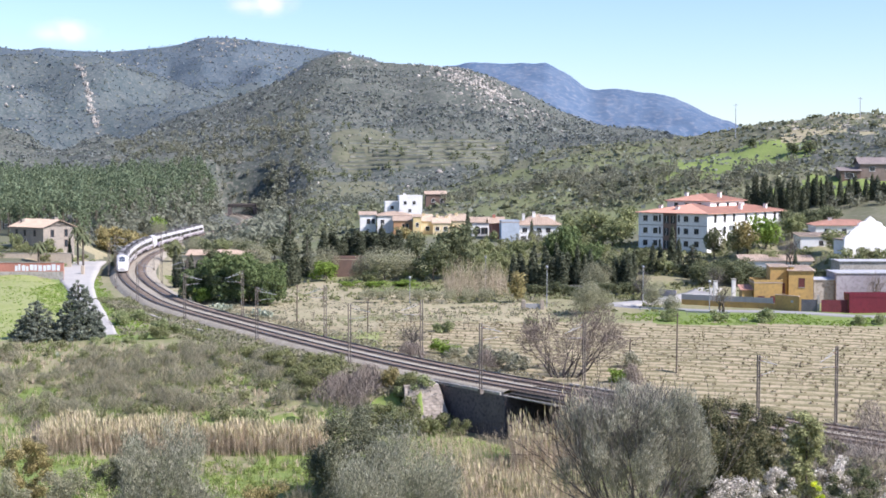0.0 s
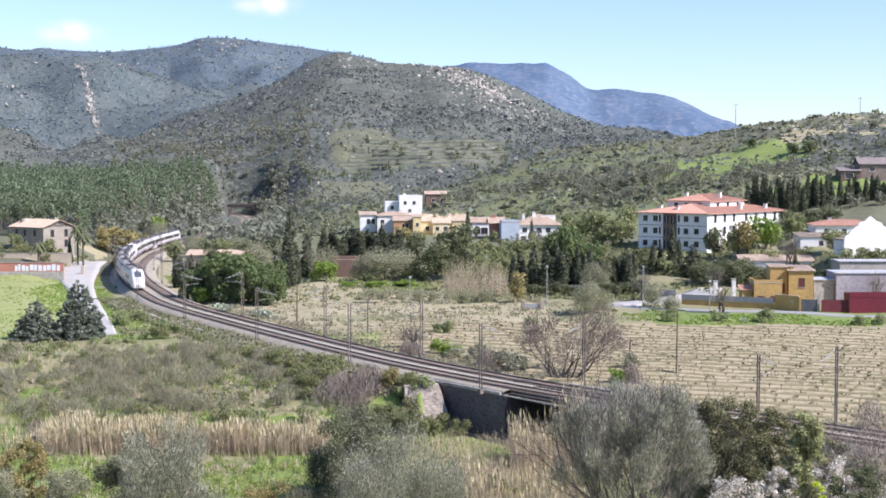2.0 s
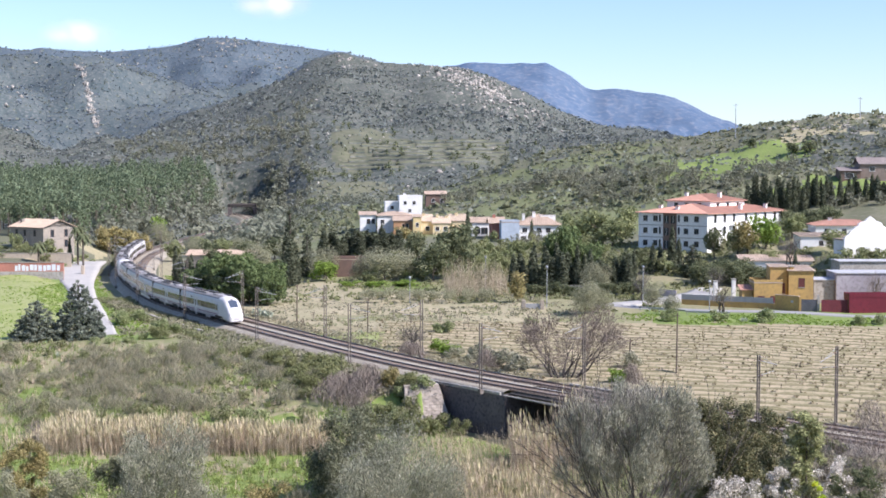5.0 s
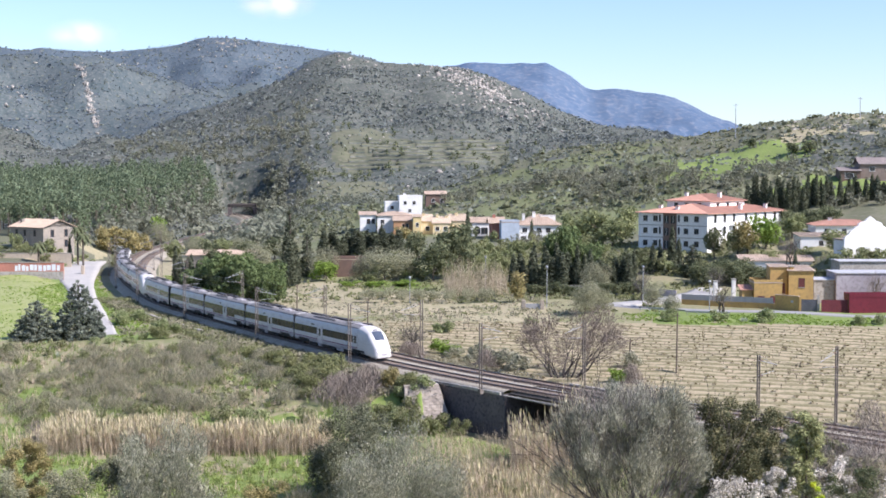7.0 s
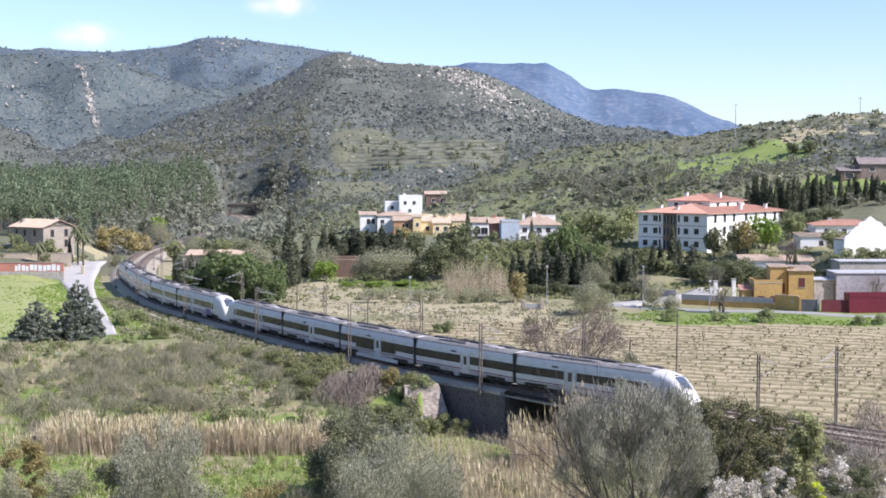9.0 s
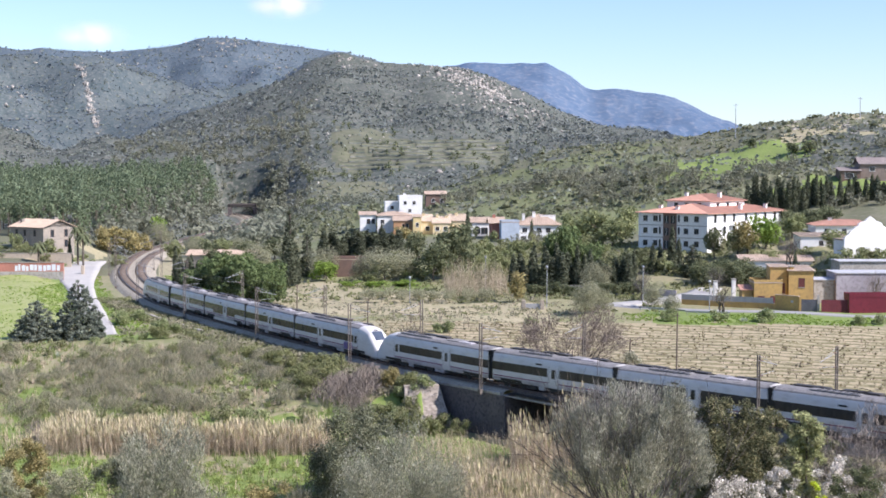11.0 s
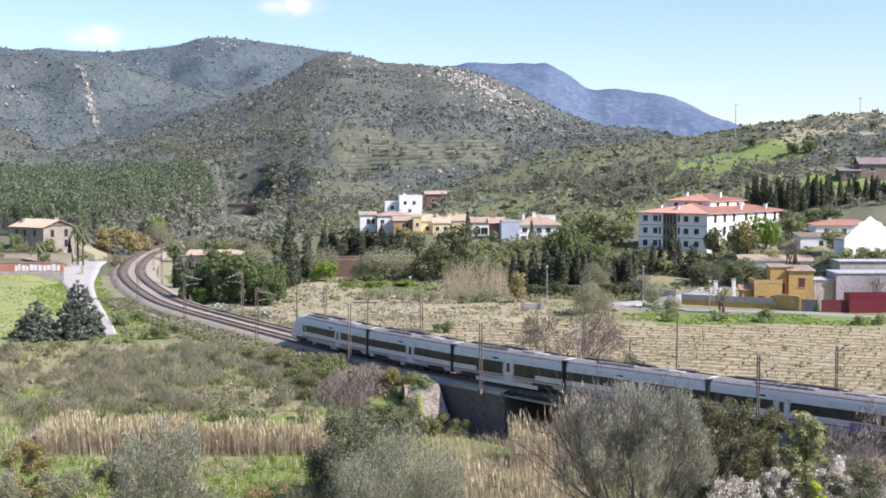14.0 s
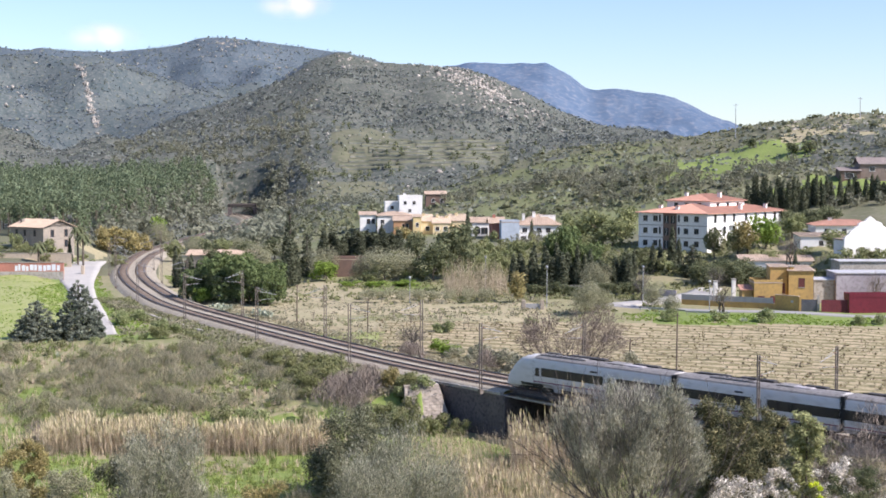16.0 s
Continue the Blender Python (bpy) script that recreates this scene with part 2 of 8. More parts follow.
M["yellowbright"] = mat("bright_yellow_render", (0.70, 0.55, 0.28), (0.63, 0.49, 0.25), scale=0.4, fine=2.0)
M["shutter"] = mat("red_brown_shutter_paint", (0.15, 0.045, 0.04), (0.12, 0.038, 0.034), rough=0.6)
M["blossom"] = leaf_mat("pale_seed_heads", (0.245, 0.255, 0.21), (0.13, 0.14, 0.105), (0.41, 0.42, 0.37), island=0.5)
M["weed"] = leaf_mat("dry_weeds", (0.105, 0.098, 0.055), (0.088, 0.086, 0.045), (0.125, 0.112, 0.07))
M["greenscrub"] = leaf_mat("green_hill_scrub", (0.094, 0.110, 0.062), (0.076, 0.092, 0.052), (0.124, 0.136, 0.084), scale=0.05)
M["stonepine"] = leaf_mat("stone_pine_needles", (0.064, 0.094, 0.036), (0.047, 0.072, 0.028), (0.096, 0.126, 0.052), island=0.45)
M["vine"] = mat("vine_wood", (0.23, 0.19, 0.135), (0.175, 0.145, 0.105), rough=0.95, bump=0)
M["cactus"] = leaf_mat("glaucous_agave", (0.155, 0.19, 0.135), (0.125, 0.16, 0.11), (0.22, 0.245, 0.185))
# train
M["trainwhite"] = mat("train_white_paint", (0.63, 0.612, 0.595), (0.595, 0.578, 0.56), (0.53, 0.51, 0.49), scale=0.5, fine=3, rough=0.4, bump=0.02, spec=0.4, stretch=(0.35, 1, 1))
M["traingrey"] = mat("train_roof_grey", (0.25, 0.24, 0.235), (0.205, 0.198, 0.193), (0.15, 0.145, 0.14), scale=1, fine=4, rough=0.75)
M["trainpod"] = mat("train_roof_pod", (0.060, 0.056, 0.055), (0.045, 0.042, 0.041), rough=0.6)
M["trainglass"] = mat("train_tinted_glass", (0.036, 0.035, 0.035), (0.052, 0.048, 0.043), (0.025, 0.025, 0.026), scale=0.5, fine=1.6, rough=0.2, bump=0, spec=0.35, stretch=(1, 1, 0.3))
# the blue of this glass is a painted reflection
M["cabglass"] = mat("train_cab_glass", (0.085, 0.105, 0.14), (0.06, 0.075, 0.105), rough=0.12, bump=0, spec=0.6)
M["trainlow"] = mat("train_grey_sill", (0.50, 0.475, 0.485), (0.43, 0.40, 0.41), (0.24, 0.22, 0.21), scale=0.6, fine=3, rough=0.5, stretch=(0.3, 1, 1))
M["purple"] = mat("train_purple_stripe", (0.19, 0.04, 0.115), (0.165, 0.036, 0.10), rough=0.4, bump=0)
M["violet"] = mat("violet_graphic", (0.16, 0.12, 0.30), (0.14, 0.10, 0.26), rough=0.35, bump=0)
M["under"] = mat("underframe_dark", (0.035, 0.033, 0.032), (0.05, 0.045, 0.04), rough=0.8)
M["bellows"] = mat("black_rubber_bellows", (0.02, 0.02, 0.02), (0.03, 0.03, 0.03), rough=0.8)
M["blue"] = mat("dark_blue_paint", (0.05, 0.08, 0.22), (0.04, 0.06, 0.17), rough=0.5)
M["paint"] = mat("pale_sprayed_paint", (0.72, 0.74, 0.78), (0.62, 0.64, 0.7), rough=0.7)
lamp_on = bpy.data.materials.new("headlamp_lit")
lamp_on.use_nodes = True
lamp_on.node_tree.nodes["Principled BSDF"].inputs["Emission Color"].default_value = (1, 0.96, 0.88, 1)
lamp_on.node_tree.nodes["Principled BSDF"].inputs["Emission Strength"].default_value = 4


# ---- mesh helpers ----
def raw_mesh(name, V, Fc, mats, smooth=False, idx=None):
    """A mesh from arrays: V (n, 3), Fc (m, k) of one face size k."""
    V, Fc = np.asarray(V, np.float32), np.asarray(Fc, np.int32)
    me = bpy.data.meshes.new(name)
    k = Fc.shape[1]
    me.vertices.add(len(V))
    me.vertices.foreach_set("co", V.ravel())
    me.loops.add(Fc.size)
    me.loops.foreach_set("vertex_index", Fc.ravel())
    me.polygons.add(len(Fc))
    me.polygons.foreach_set("loop_start", np.arange(len(Fc), dtype=np.int32) * k)
    if smooth:
        me.polygons.foreach_set("use_smooth", np.ones(len(Fc), bool))
    for m in mats:
        me.materials.append(m)
    if idx is not None:
        me.polygons.foreach_set("material_index", np.asarray(idx, np.int32))
    me.update(calc_edges=True)
    return me


def adopt(ob, parent):
    if parent is not None:
        ob.parent = parent
    return ob


def part(name, bm, material, parent, label=""):
    """Links a bmesh as one mesh object under a thing or a part."""
    me = bpy.data.meshes.new(name)
    bm.to_mesh(me)
    bm.free()
    me.materials.append(material)
    return tagged(adopt(new(name, me), parent), label)


def part_np(name, V, Fc, material, parent, label="", smooth=False):
    return tagged(adopt(new(name, raw_mesh(name, V, Fc, [material], smooth)), parent), label)


def empty(name, m, label, category, group="", kind=""):
    ob = new(name)
    ob.empty_display_size = 0.3
    ob.matrix_basis = m
    return tagged(ob, label, category, group, kind)


def box(bm, x0, x1, y0, y1, z0, z1, bev=0.0):
    r = bmesh.ops.create_cube(bm, size=1)
    vs = r["verts"]
    for v in vs:
        v.co = Vector((x0 + (v.co.x + 0.5) * (x1 - x0), y0 + (v.co.y + 0.5) * (y1 - y0), z0 + (v.co.z + 0.5) * (z1 - z0)))
    if bev:
        es = list({e for v in vs for e in v.link_edges})
        bmesh.ops.bevel(bm, geom=es, offset=bev, segments=1, affect="EDGES")
    return vs


def boxed(*a, bev=0.0):
    bm = bmesh.new()
    box(bm, *a, bev=bev)
    return bm


def tube(bm, p, q, r0, r1=None, seg=6):
    p, q = Vector(p), Vector(q)
    d = q - p
    m = Matrix.Translation((p + q) / 2) @ d.to_track_quat("Z", "Y").to_matrix().to_4x4()
    bmesh.ops.create_cone(bm, cap_ends=True, segments=seg, radius1=r0, radius2=r0 if r1 is None else r1, depth=d.length, matrix=m)


def tubed(*a, **k):
    bm = bmesh.new()
    tube(bm, *a, **k)
    return bm


def hash2(ix, iy, seed):
    h = (ix.astype(np.int64) * 374761393 + iy.astype(np.int64) * 668265263 + seed * 974711) & 0x7FFFFFFF
    h = ((h ^ (h >> 13)) * 1274126177) & 0x7FFFFFFF
    return ((h ^ (h >> 16)) & 0xFFFF) / 65535.0


def vnoise(x, y, seed=0):
    ix, iy = np.floor(x), np.floor(y)
    fx, fy = x - ix, y - iy
    fx, fy = fx * fx * (3 - 2 * fx), fy * fy * (3 - 2 * fy)
    a, b = hash2(ix, iy, seed), hash2(ix + 1, iy, seed)
    c, d = hash2(ix, iy + 1, seed), hash2(ix + 1, iy + 1, seed)
    return (a * (1 - fx) + b * fx) * (1 - fy) + (c * (1 - fx) + d * fx) * fy


def fbm(x, y, seed=0, octaves=4):
    s, a, t = 0.0, 1.0, 0.0
    for i in range(octaves):
        s, t = s + a * vnoise(x * 2 ** i, y * 2 ** i, seed + i), t + a
        a *= 0.5
    return s / t


def sstep(a, b, x):
    t = np.clip((x - a) / (b - a), 0, 1)
    return t * t * (3 - 2 * t)


# ---- the railway's line ----
LINE = [(-125, 778), (-108, 728), (-95.5, 660), (-91.5, 590), (-91, 520), (-90, 440), (-88, 400), (-84.5, 370), (-79.6, 340), (-74, 314),
        (-68, 293), (-61.5, 273), (-50, 242.5), (-33.3, 211.5), (-18, 185.2), (-5.4, 165.2), (8.9, 146.6), (22.9, 131.7), (36, 118.5), (70, 84),
        (110, 44), (170, -16), (230, -76)]


def smooth_line(points, step=1.0):
    P = np.array(points, float)
    Q = np.vstack([2 * P[0] - P[1], P, 2 * P[-1] - P[-2]])
    out = []
    for i in range(1, len(Q) - 2):
        u = np.linspace(0, 1, 40, endpoint=False)[:, None]
        p0, p1, p2, p3 = Q[i - 1:i + 3]
        out.append(0.5 * (2 * p1 + (p2 - p0) * u + (2 * p0 - 5 * p1 + 4 * p2 - p3) * u ** 2 + (3 * p1 - p0 - 3 * p2 + p3) * u ** 3))
    C = np.vstack(out)
    for _ in range(2):
        s = np.concatenate([[0], np.cumsum(np.linalg.norm(np.diff(C, axis=0), axis=1))])
        S = np.arange(0, s[-1], step)
        C = np.stack([np.interp(S, s, C[:, k]) for k in (0, 1)], 1)
        k = np.hanning(25)
        k /= k.sum()
        pad = np.vstack([2 * C[0] - C[12:0:-1], C, 2 * C[-1] - C[-2:-14:-1]])
        C = np.stack([np.convolve(pad[:, j], k, "valid") for j in (0, 1)], 1)
    return C


TRACK = smooth_line(LINE)
TDIR = np.gradient(TRACK, axis=0)
TDIR /= np.linalg.norm(TDIR, axis=1)[:, None]
TLEFT = np.stack([TDIR[:, 1], -TDIR[:, 0]], 1)      # to the camera's side of the line
TS = np.concatenate([[0], np.cumsum(np.linalg.norm(np.diff(TRACK, axis=0), axis=1))])


def track_at(s, side=0.0):
    """The place on the line s metres from its far end, side metres towards the camera, and the heading."""
    p = np.array([np.interp(s, TS, TRACK[:, k]) + side * np.interp(s, TS, TLEFT[:, k]) for k in (0, 1)])
    d = np.array([np.interp(s, TS, TDIR[:, k]) for k in (0, 1)])
    return p, math.atan2(d[1], d[0])


def track_side(X, Y):
    """Signed distance from the near track (positive on the camera's side), and the distance along it."""
    X, Y = np.atleast_1d(np.asarray(X, float)), np.atleast_1d(np.asarray(Y, float))
    D, S = np.empty(X.size), np.empty(X.size)
    T, n = TRACK[::3], TLEFT[::3]
    for a in range(0, X.size, 20000):
        x, y = X.ravel()[a:a + 20000, None], Y.ravel()[a:a + 20000, None]
        d2 = (x - T[:, 0]) ** 2 + (y - T[:, 1]) ** 2
        i = d2.argmin(1)
        sg = (x[:, 0] - T[i, 0]) * n[i, 0] + (y[:, 0] - T[i, 1]) * n[i, 1]
        D[a:a + 20000] = np.sqrt(d2[np.arange(len(i)), i]) * np.where(sg >= 0, 1, -1)
        S[a:a + 20000] = TS[::3][i]
    return D.reshape(X.shape), S.reshape(X.shape)


BRIDGE_S = float(TS[np.argmin(np.hypot(TRACK[:, 0] - 7.4, TRACK[:, 1] - 148.3))])

# crests of the hills: bearing from the hillside (degrees) and height (metres), at a distance
MAIN = (1300, 640, 1.25, 0.022, [(-24, 26), (-15.8, 26), (-13.6, 46), (-10.7, 73), (-8.6, 89), (-6.7, 110), (-5.66, 125), (-4.36, 130.5), (-3.4, 127),
                         (-2, 122.5), (-0.6, 123), (1.1, 120), (2.3, 111), (3.5, 98), (5.1, 79), (6.5, 68), (8.6, 58), (12, 46), (18, 31), (30, 20)])
RIGHT = (560, [(-2, 420), (3, 410), (8, 392), (12, 385), (16, 375), (30, 370)], 1.1, 0.02, [(-2, 11), (0.4, 17), (2.75, 27), (5.1, 33), (7.5, 35), (9.8, 37), (11.8, 40), (13.2, 43), (14.8, 44), (15.9, 46),
                         (18, 46), (25, 46), (40, 40)])
LEFT = (2100, 1250, 1.3, 0.04, [(-40, 190), (-26, 213), (-18, 207), (-17.1, 202), (-15.6, 204), (-13.8, 202), (-12, 209), (-10.9, 215), (-10, 227), (-8.8, 227),
                          (-7.4, 221), (-5.8, 214), (-3.9, 204), (-2, 183), (2.75, 114), (7.5, 36), (20, 30)])
SPUR = (1550, 900, 1.2, 0.03, [(-40, 100), (-24, 106), (-18, 87), (-16.7, 68), (-15.4, 47), (-14, 31), (-11, 13), (20, 10)])
BUTTRESS = (1750, 1300, 1.1, 0.025, [(-40, 172), (-26, 178), (-18, 166), (-16, 160), (-14.1, 168), (-12.4, 150), (-10.7, 131), (-9.0, 104), (-7.9, 84), (-6, 40), (0, 10), (20, 10)])
HILLS = (MAIN, RIGHT, LEFT, SPUR, BUTTRESS)


def rounded(crest, b):
    """The crest's height at bearings b, with its corners rounded off."""
    q = np.array(crest, float)
    g = np.arange(q[0, 0] - 5, q[-1, 0] + 5, 0.1)
    h = np.interp(g, q[:, 0], q[:, 1])
    k = np.hanning(13)
    h = np.convolve(np.pad(h, 6, "edge"), k / k.sum(), "valid")
    return np.interp(b, g, h)


def height(X, Y):
    """The lie of the land."""
    X, Y = np.atleast_1d(np.asarray(X, float)), np.atleast_1d(np.asarray(Y, float))
    r, b = np.hypot(X, Y), np.degrees(np.arctan2(X, Y))
    d, s = track_side(X, Y)
    outer = np.interp(Y, [-100, 190, 230, 290, 330, 400, 450, 600, 800, 1100, 5000], [-1.6, -1.4, -0.9, 0.2, 3.4, 6.0, 7.5, 11.5, 17, 24, 40])
    far = np.interp(Y, [-100, 190, 230, 290, 330, 400, 450, 600, 800, 1100, 5000], [-1.6, -1.4, -0.7, 0.4, 2.6, 4.6, 6.5, 9.0, 15, 24, 40])
    far = far + 2.4 * sstep(262, 312, Y) * sstep(28, 50, X) + (2.8 * sstep(274, 288, Y) * sstep(63, 70, X) + (1.6 * sstep(261, 275, Y) + 3.0 * sstep(267.6, 272, Y) * (1 - sstep(277, 291, Y))) * sstep(75, 82, X)) * (1 - sstep(330, 380, Y))
    lay = np.interp(X, [-60, -25, -6, 2, 400], [55, 32, 10, 7, 8])
    near = -1.0 - 4.5 * sstep(4.5, 4.5 + lay, d) * (1 - sstep(163, 196, Y))
    z = np.where(d > 0, near + (outer + 1.2) * sstep(170, 200, Y), far)
    z = z + (fbm(X / 14, Y / 14, 3) - 0.5) * 0.9 * sstep(4, 14, np.abs(d)) * np.interp(r, [0, 150, 400, 800], [0.7, 0.8, 1.2, 3])
    own = 21.7 - 0.262 * r + (fbm(X / 9, Y / 9, 11) - 0.5) * 1.2
    own = np.where(Y < 0, np.maximum(own, 21.7 - 0.06 * r), own)
    z = np.maximum(z, -8 + (own + 8) * sstep(9, 24, np.abs(d)))
    for D, foot, p, bumpy, crest in HILLS:
        c = rounded(crest, b)
        c = np.where(np.abs(b) > 60, c * 0.6, c)
        if isinstance(foot, list):
            foot = np.interp(b, [q[0] for q in foot], [q[1] for q in foot])
        rel = np.clip((r - foot) / (D - foot), 0, 1)
        h = np.where(r < D, z + (c - z) * rel ** p, c - (r - D) * 0.30)
        ripple = (fbm(X / D * 22, Y / D * 14, 21, 5) - 0.5) * D * bumpy * np.clip(4 * rel * (1 - rel), 0, 1) ** 0.7
        h = np.where(r < D, h + ripple, h)
        z = np.where(r > foot, np.maximum(z, h), z)
    # the railway keeps level through rising ground
    z = np.where(r > 200, -1.1 + (z + 1.1) * sstep(6, np.where(d > 0, 24, np.interp(Y, [250, 400, 600], [40, 95, 40])), np.abs(d)), z)
    out = np.clip(d - 5, 0, 40)
    gully = (1 - sstep(9.6, 11.4 + 1.3 * out, np.abs(s - BRIDGE_S - 2.0))) * sstep(-13, -9.5, d) * (1 - sstep(30, 60, d))
    z = z * (1 - gully) + np.minimum(z, -5.5) * gully
    return z


def ground(x, y):
    return float(height(x, y)[0])


def build_ground():
    fine = np.arange(-22, 22.01, 0.17)
    bear = np.concatenate([np.arange(-180, -22, 4.0), fine, np.arange(26, 180, 4.0)])
    rad = [0.05, 1.0, 2.0]
    while rad[-1] < 4700:
        rad.append(rad[-1] + max(1.0, 0.012 * rad[-1]))
    rad = np.array(rad)
    B, Rr = np.meshgrid(np.radians(bear), rad)
    X, Y = Rr * np.sin(B) + 0.02, Rr * np.cos(B) - 0.4
    Z = height(X.ravel(), Y.ravel()).reshape(X.shape)
    nr, nb = X.shape
    V = np.stack([X, Y, Z], -1).reshape(-1, 3)
    i, j = np.meshgrid(np.arange(nr - 1), np.arange(nb), indexing="ij")
    j2 = (j + 1) % nb
    Fc = np.stack([i * nb + j, i * nb + j2, (i + 1) * nb + j2, (i + 1) * nb + j], -1).reshape(-1, 4)[:, ::-1]
    c = V[Fc].mean(1)
    x, y = c[:, 0], c[:, 1]
    d, s = track_side(x, y)
    r, b = np.hypot(x, y), np.degrees(np.arctan2(x, y))
    n = fbm(x / 11, y / 11, 5) - 0.5
    idx = np.zeros(len(c), int)                                          # scrub
    idx[(r > 330)] = 4                                                   # hill grass
    idx[(r > 420) & (fbm(x / 60, y / 60, 8) > np.where((r < 640) & (b > -7), 0.62, 0.42))] = 3                 # maquis
    idx[(r > 760)] = 3
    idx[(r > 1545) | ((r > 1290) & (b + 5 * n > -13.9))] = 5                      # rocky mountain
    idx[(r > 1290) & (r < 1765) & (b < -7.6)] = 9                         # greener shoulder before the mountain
    field = (d < -8) & (y + 6 * n < 219 - 0.10 * (x - 20)) & (y > 90) & (x > -36 + 20 * n)
    idx[field] = 1
    idx[(d < -8) & (y > 213 + 10 * n) & (y < 243 + 10 * n) & (x > -35) & (x < 18) & (fbm(x / 7, y / 5, 15) > 0.34)] = 6   # sandy orchard
    idx[(d < -8) & (y > 190 + 8 * n) & (y < 206 + 4 * n) & (x < 0)] = 2
    idx[(d > 8) & (x < -58) & (y > 196 + 5 * n) & (y < 297)] = 2          # meadow on the outer side
    idx[(d > 5) & (y > 125) & (y < 170) & (n + 0.3 * fbm(x / 4, y / 4, 9) > 0.16)] = 7
    idx[(d > 12) & (y > 112) & (y < 137 + 6 * n) & (x < 2) & (n > -0.16)] = 7
    idx[(d < -8) & (y > 216) & (y < 239 - 0.1 * (x - 34)) & (x > 34) & (n > -0.16)] = 7
    idx[(d > 6.5) & (d < 15 + 5 * n) & (y > 232) & (y < 335)] = 7
    idx[(d < -9) & (x > -36 + 6 * n) & (x < 2 + 8 * n) & (y > 238) & (y < 266 + 8 * n)] = 6
    idx[(x > -25 + 4 * n) & (x < -3 + 6 * n) & (y > 266 + 8 * n) & (y < 283)] = 7
    idx[(d > 9) & (d < 26 + 10 * n) & (y > 322) & (y < 392) & (n > -0.13)] = 6
    idx[(x > -75) & (x < 88) & (y > 372) & (y < 545) & (np.abs(d) > 14) & (fbm(x / 22, y / 14, 52) > 0.40)] = 10    # spring grass on the slope
    idx[(x > -56) & (x < -11) & (y > 146) & (y < 154 + 7 * n) & (n > -0.2)] = 7      # green strip above the reeds
    lane = np.interp(y, [203, 210, 234, 260, 298, 325, 340], [-50.4, -52.6, -60.3, -68.6, -80.3, -86.8, -89])
    idx[(x > lane) & (x < lane + np.interp(y, [203, 260, 300, 330], [4.2, 5.6, 7, 9]) + 3 * n) & (y > 201) & (y < 338) & (d > 6)] = 7
    idx[(d < -9) & (x > -38) & (x < -16 + 8 * n) & (y > 240) & (y < 288) & (fbm(x / 6, y / 6, 44) > 0.30)] = 6
    idx[(d > 11 + 4 * n) & (d < 20) & (y > 198) & (y < 240) & (x > -62)] = 7
    idx[(d < -8) & (d > -13 - 6 * n) & (y > 236) & (y < 430)] = 6
    for px_, py_, pr in ((104, 487, 17), (95, 470, 12), (112, 494, 14), (85, 456, 8), (124, 418, 16), (118, 480, 10)):
        idx[(np.hypot((x - px_) / 1.3, y - py_) + 14 * n < pr)] = 7
    soft = fbm(x / 70, y / 70, 6) - 0.5
    idx[(b + 4 * soft > -3.7) & (b + 3 * soft < 2.7) & (r + 120 * soft > 752) & (r + 90 * soft < 872)] = 8      # terraced slope
    idx[(b > 13.9) & (r > 515) & (r < 560) & (n + 0.5 * (fbm(x / 5, y / 3, 14) - 0.5) > 0.02)] = 6   # bare pale ground on the crest
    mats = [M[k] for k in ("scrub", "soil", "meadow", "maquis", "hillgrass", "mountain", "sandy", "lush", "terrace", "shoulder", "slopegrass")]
    tagged(new("ground", raw_mesh("ground", V, Fc, mats, True, idx)), "valley floor with scrub, grass and vineyard soil rising into hills",
           "ground", kind="structure")
    # the distant range
    crest = [(-6, 200), (-4.4, 240), (-2, 314), (-0.1, 352), (1.3, 367), (2.75, 362), (4.3, 364), (5.1, 336), (6.1, 279), (7.2, 284), (8.2, 270), (9.3, 262),
             (10.1, 235), (11.2, 191), (12.1, 170), (14.3, 102), (18.7, 31), (26, 20)]
    bb = np.linspace(-6, 26, 420)
    rr = np.linspace(3500, 4650, 60)
    B, Rr = np.meshgrid(np.radians(bb), rr)
    X, Y = Rr * np.sin(B), Rr * np.cos(B)
    c = rounded(crest, bb)
    t = (Rr - 3500) / 800
    Z = np.where(Rr < 4300, c[None] * np.clip(t, 0, 1) ** 0.9, c[None] - (Rr - 4300) * 0.4)
    Z += (fbm(X / 260, Y / 160, 31, 5) - 0.5) * 100 * np.clip(4 * t * (1.0 - t), 0, 1)
    Z += (fbm(X / 40, Y / 40, 33, 3) - 0.5) * 9
    nr, nb = X.shape
    i, j = np.meshgrid(np.arange(nr - 1), np.arange(nb - 1), indexing="ij")
    Fc = np.stack([i * nb + j, i * nb + j + 1, (i + 1) * nb + j + 1, (i + 1) * nb + j], -1).reshape(-1, 4)[:, ::-1]
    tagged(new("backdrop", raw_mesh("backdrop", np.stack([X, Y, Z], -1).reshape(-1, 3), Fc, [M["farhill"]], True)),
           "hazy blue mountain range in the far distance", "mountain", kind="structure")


build_ground()


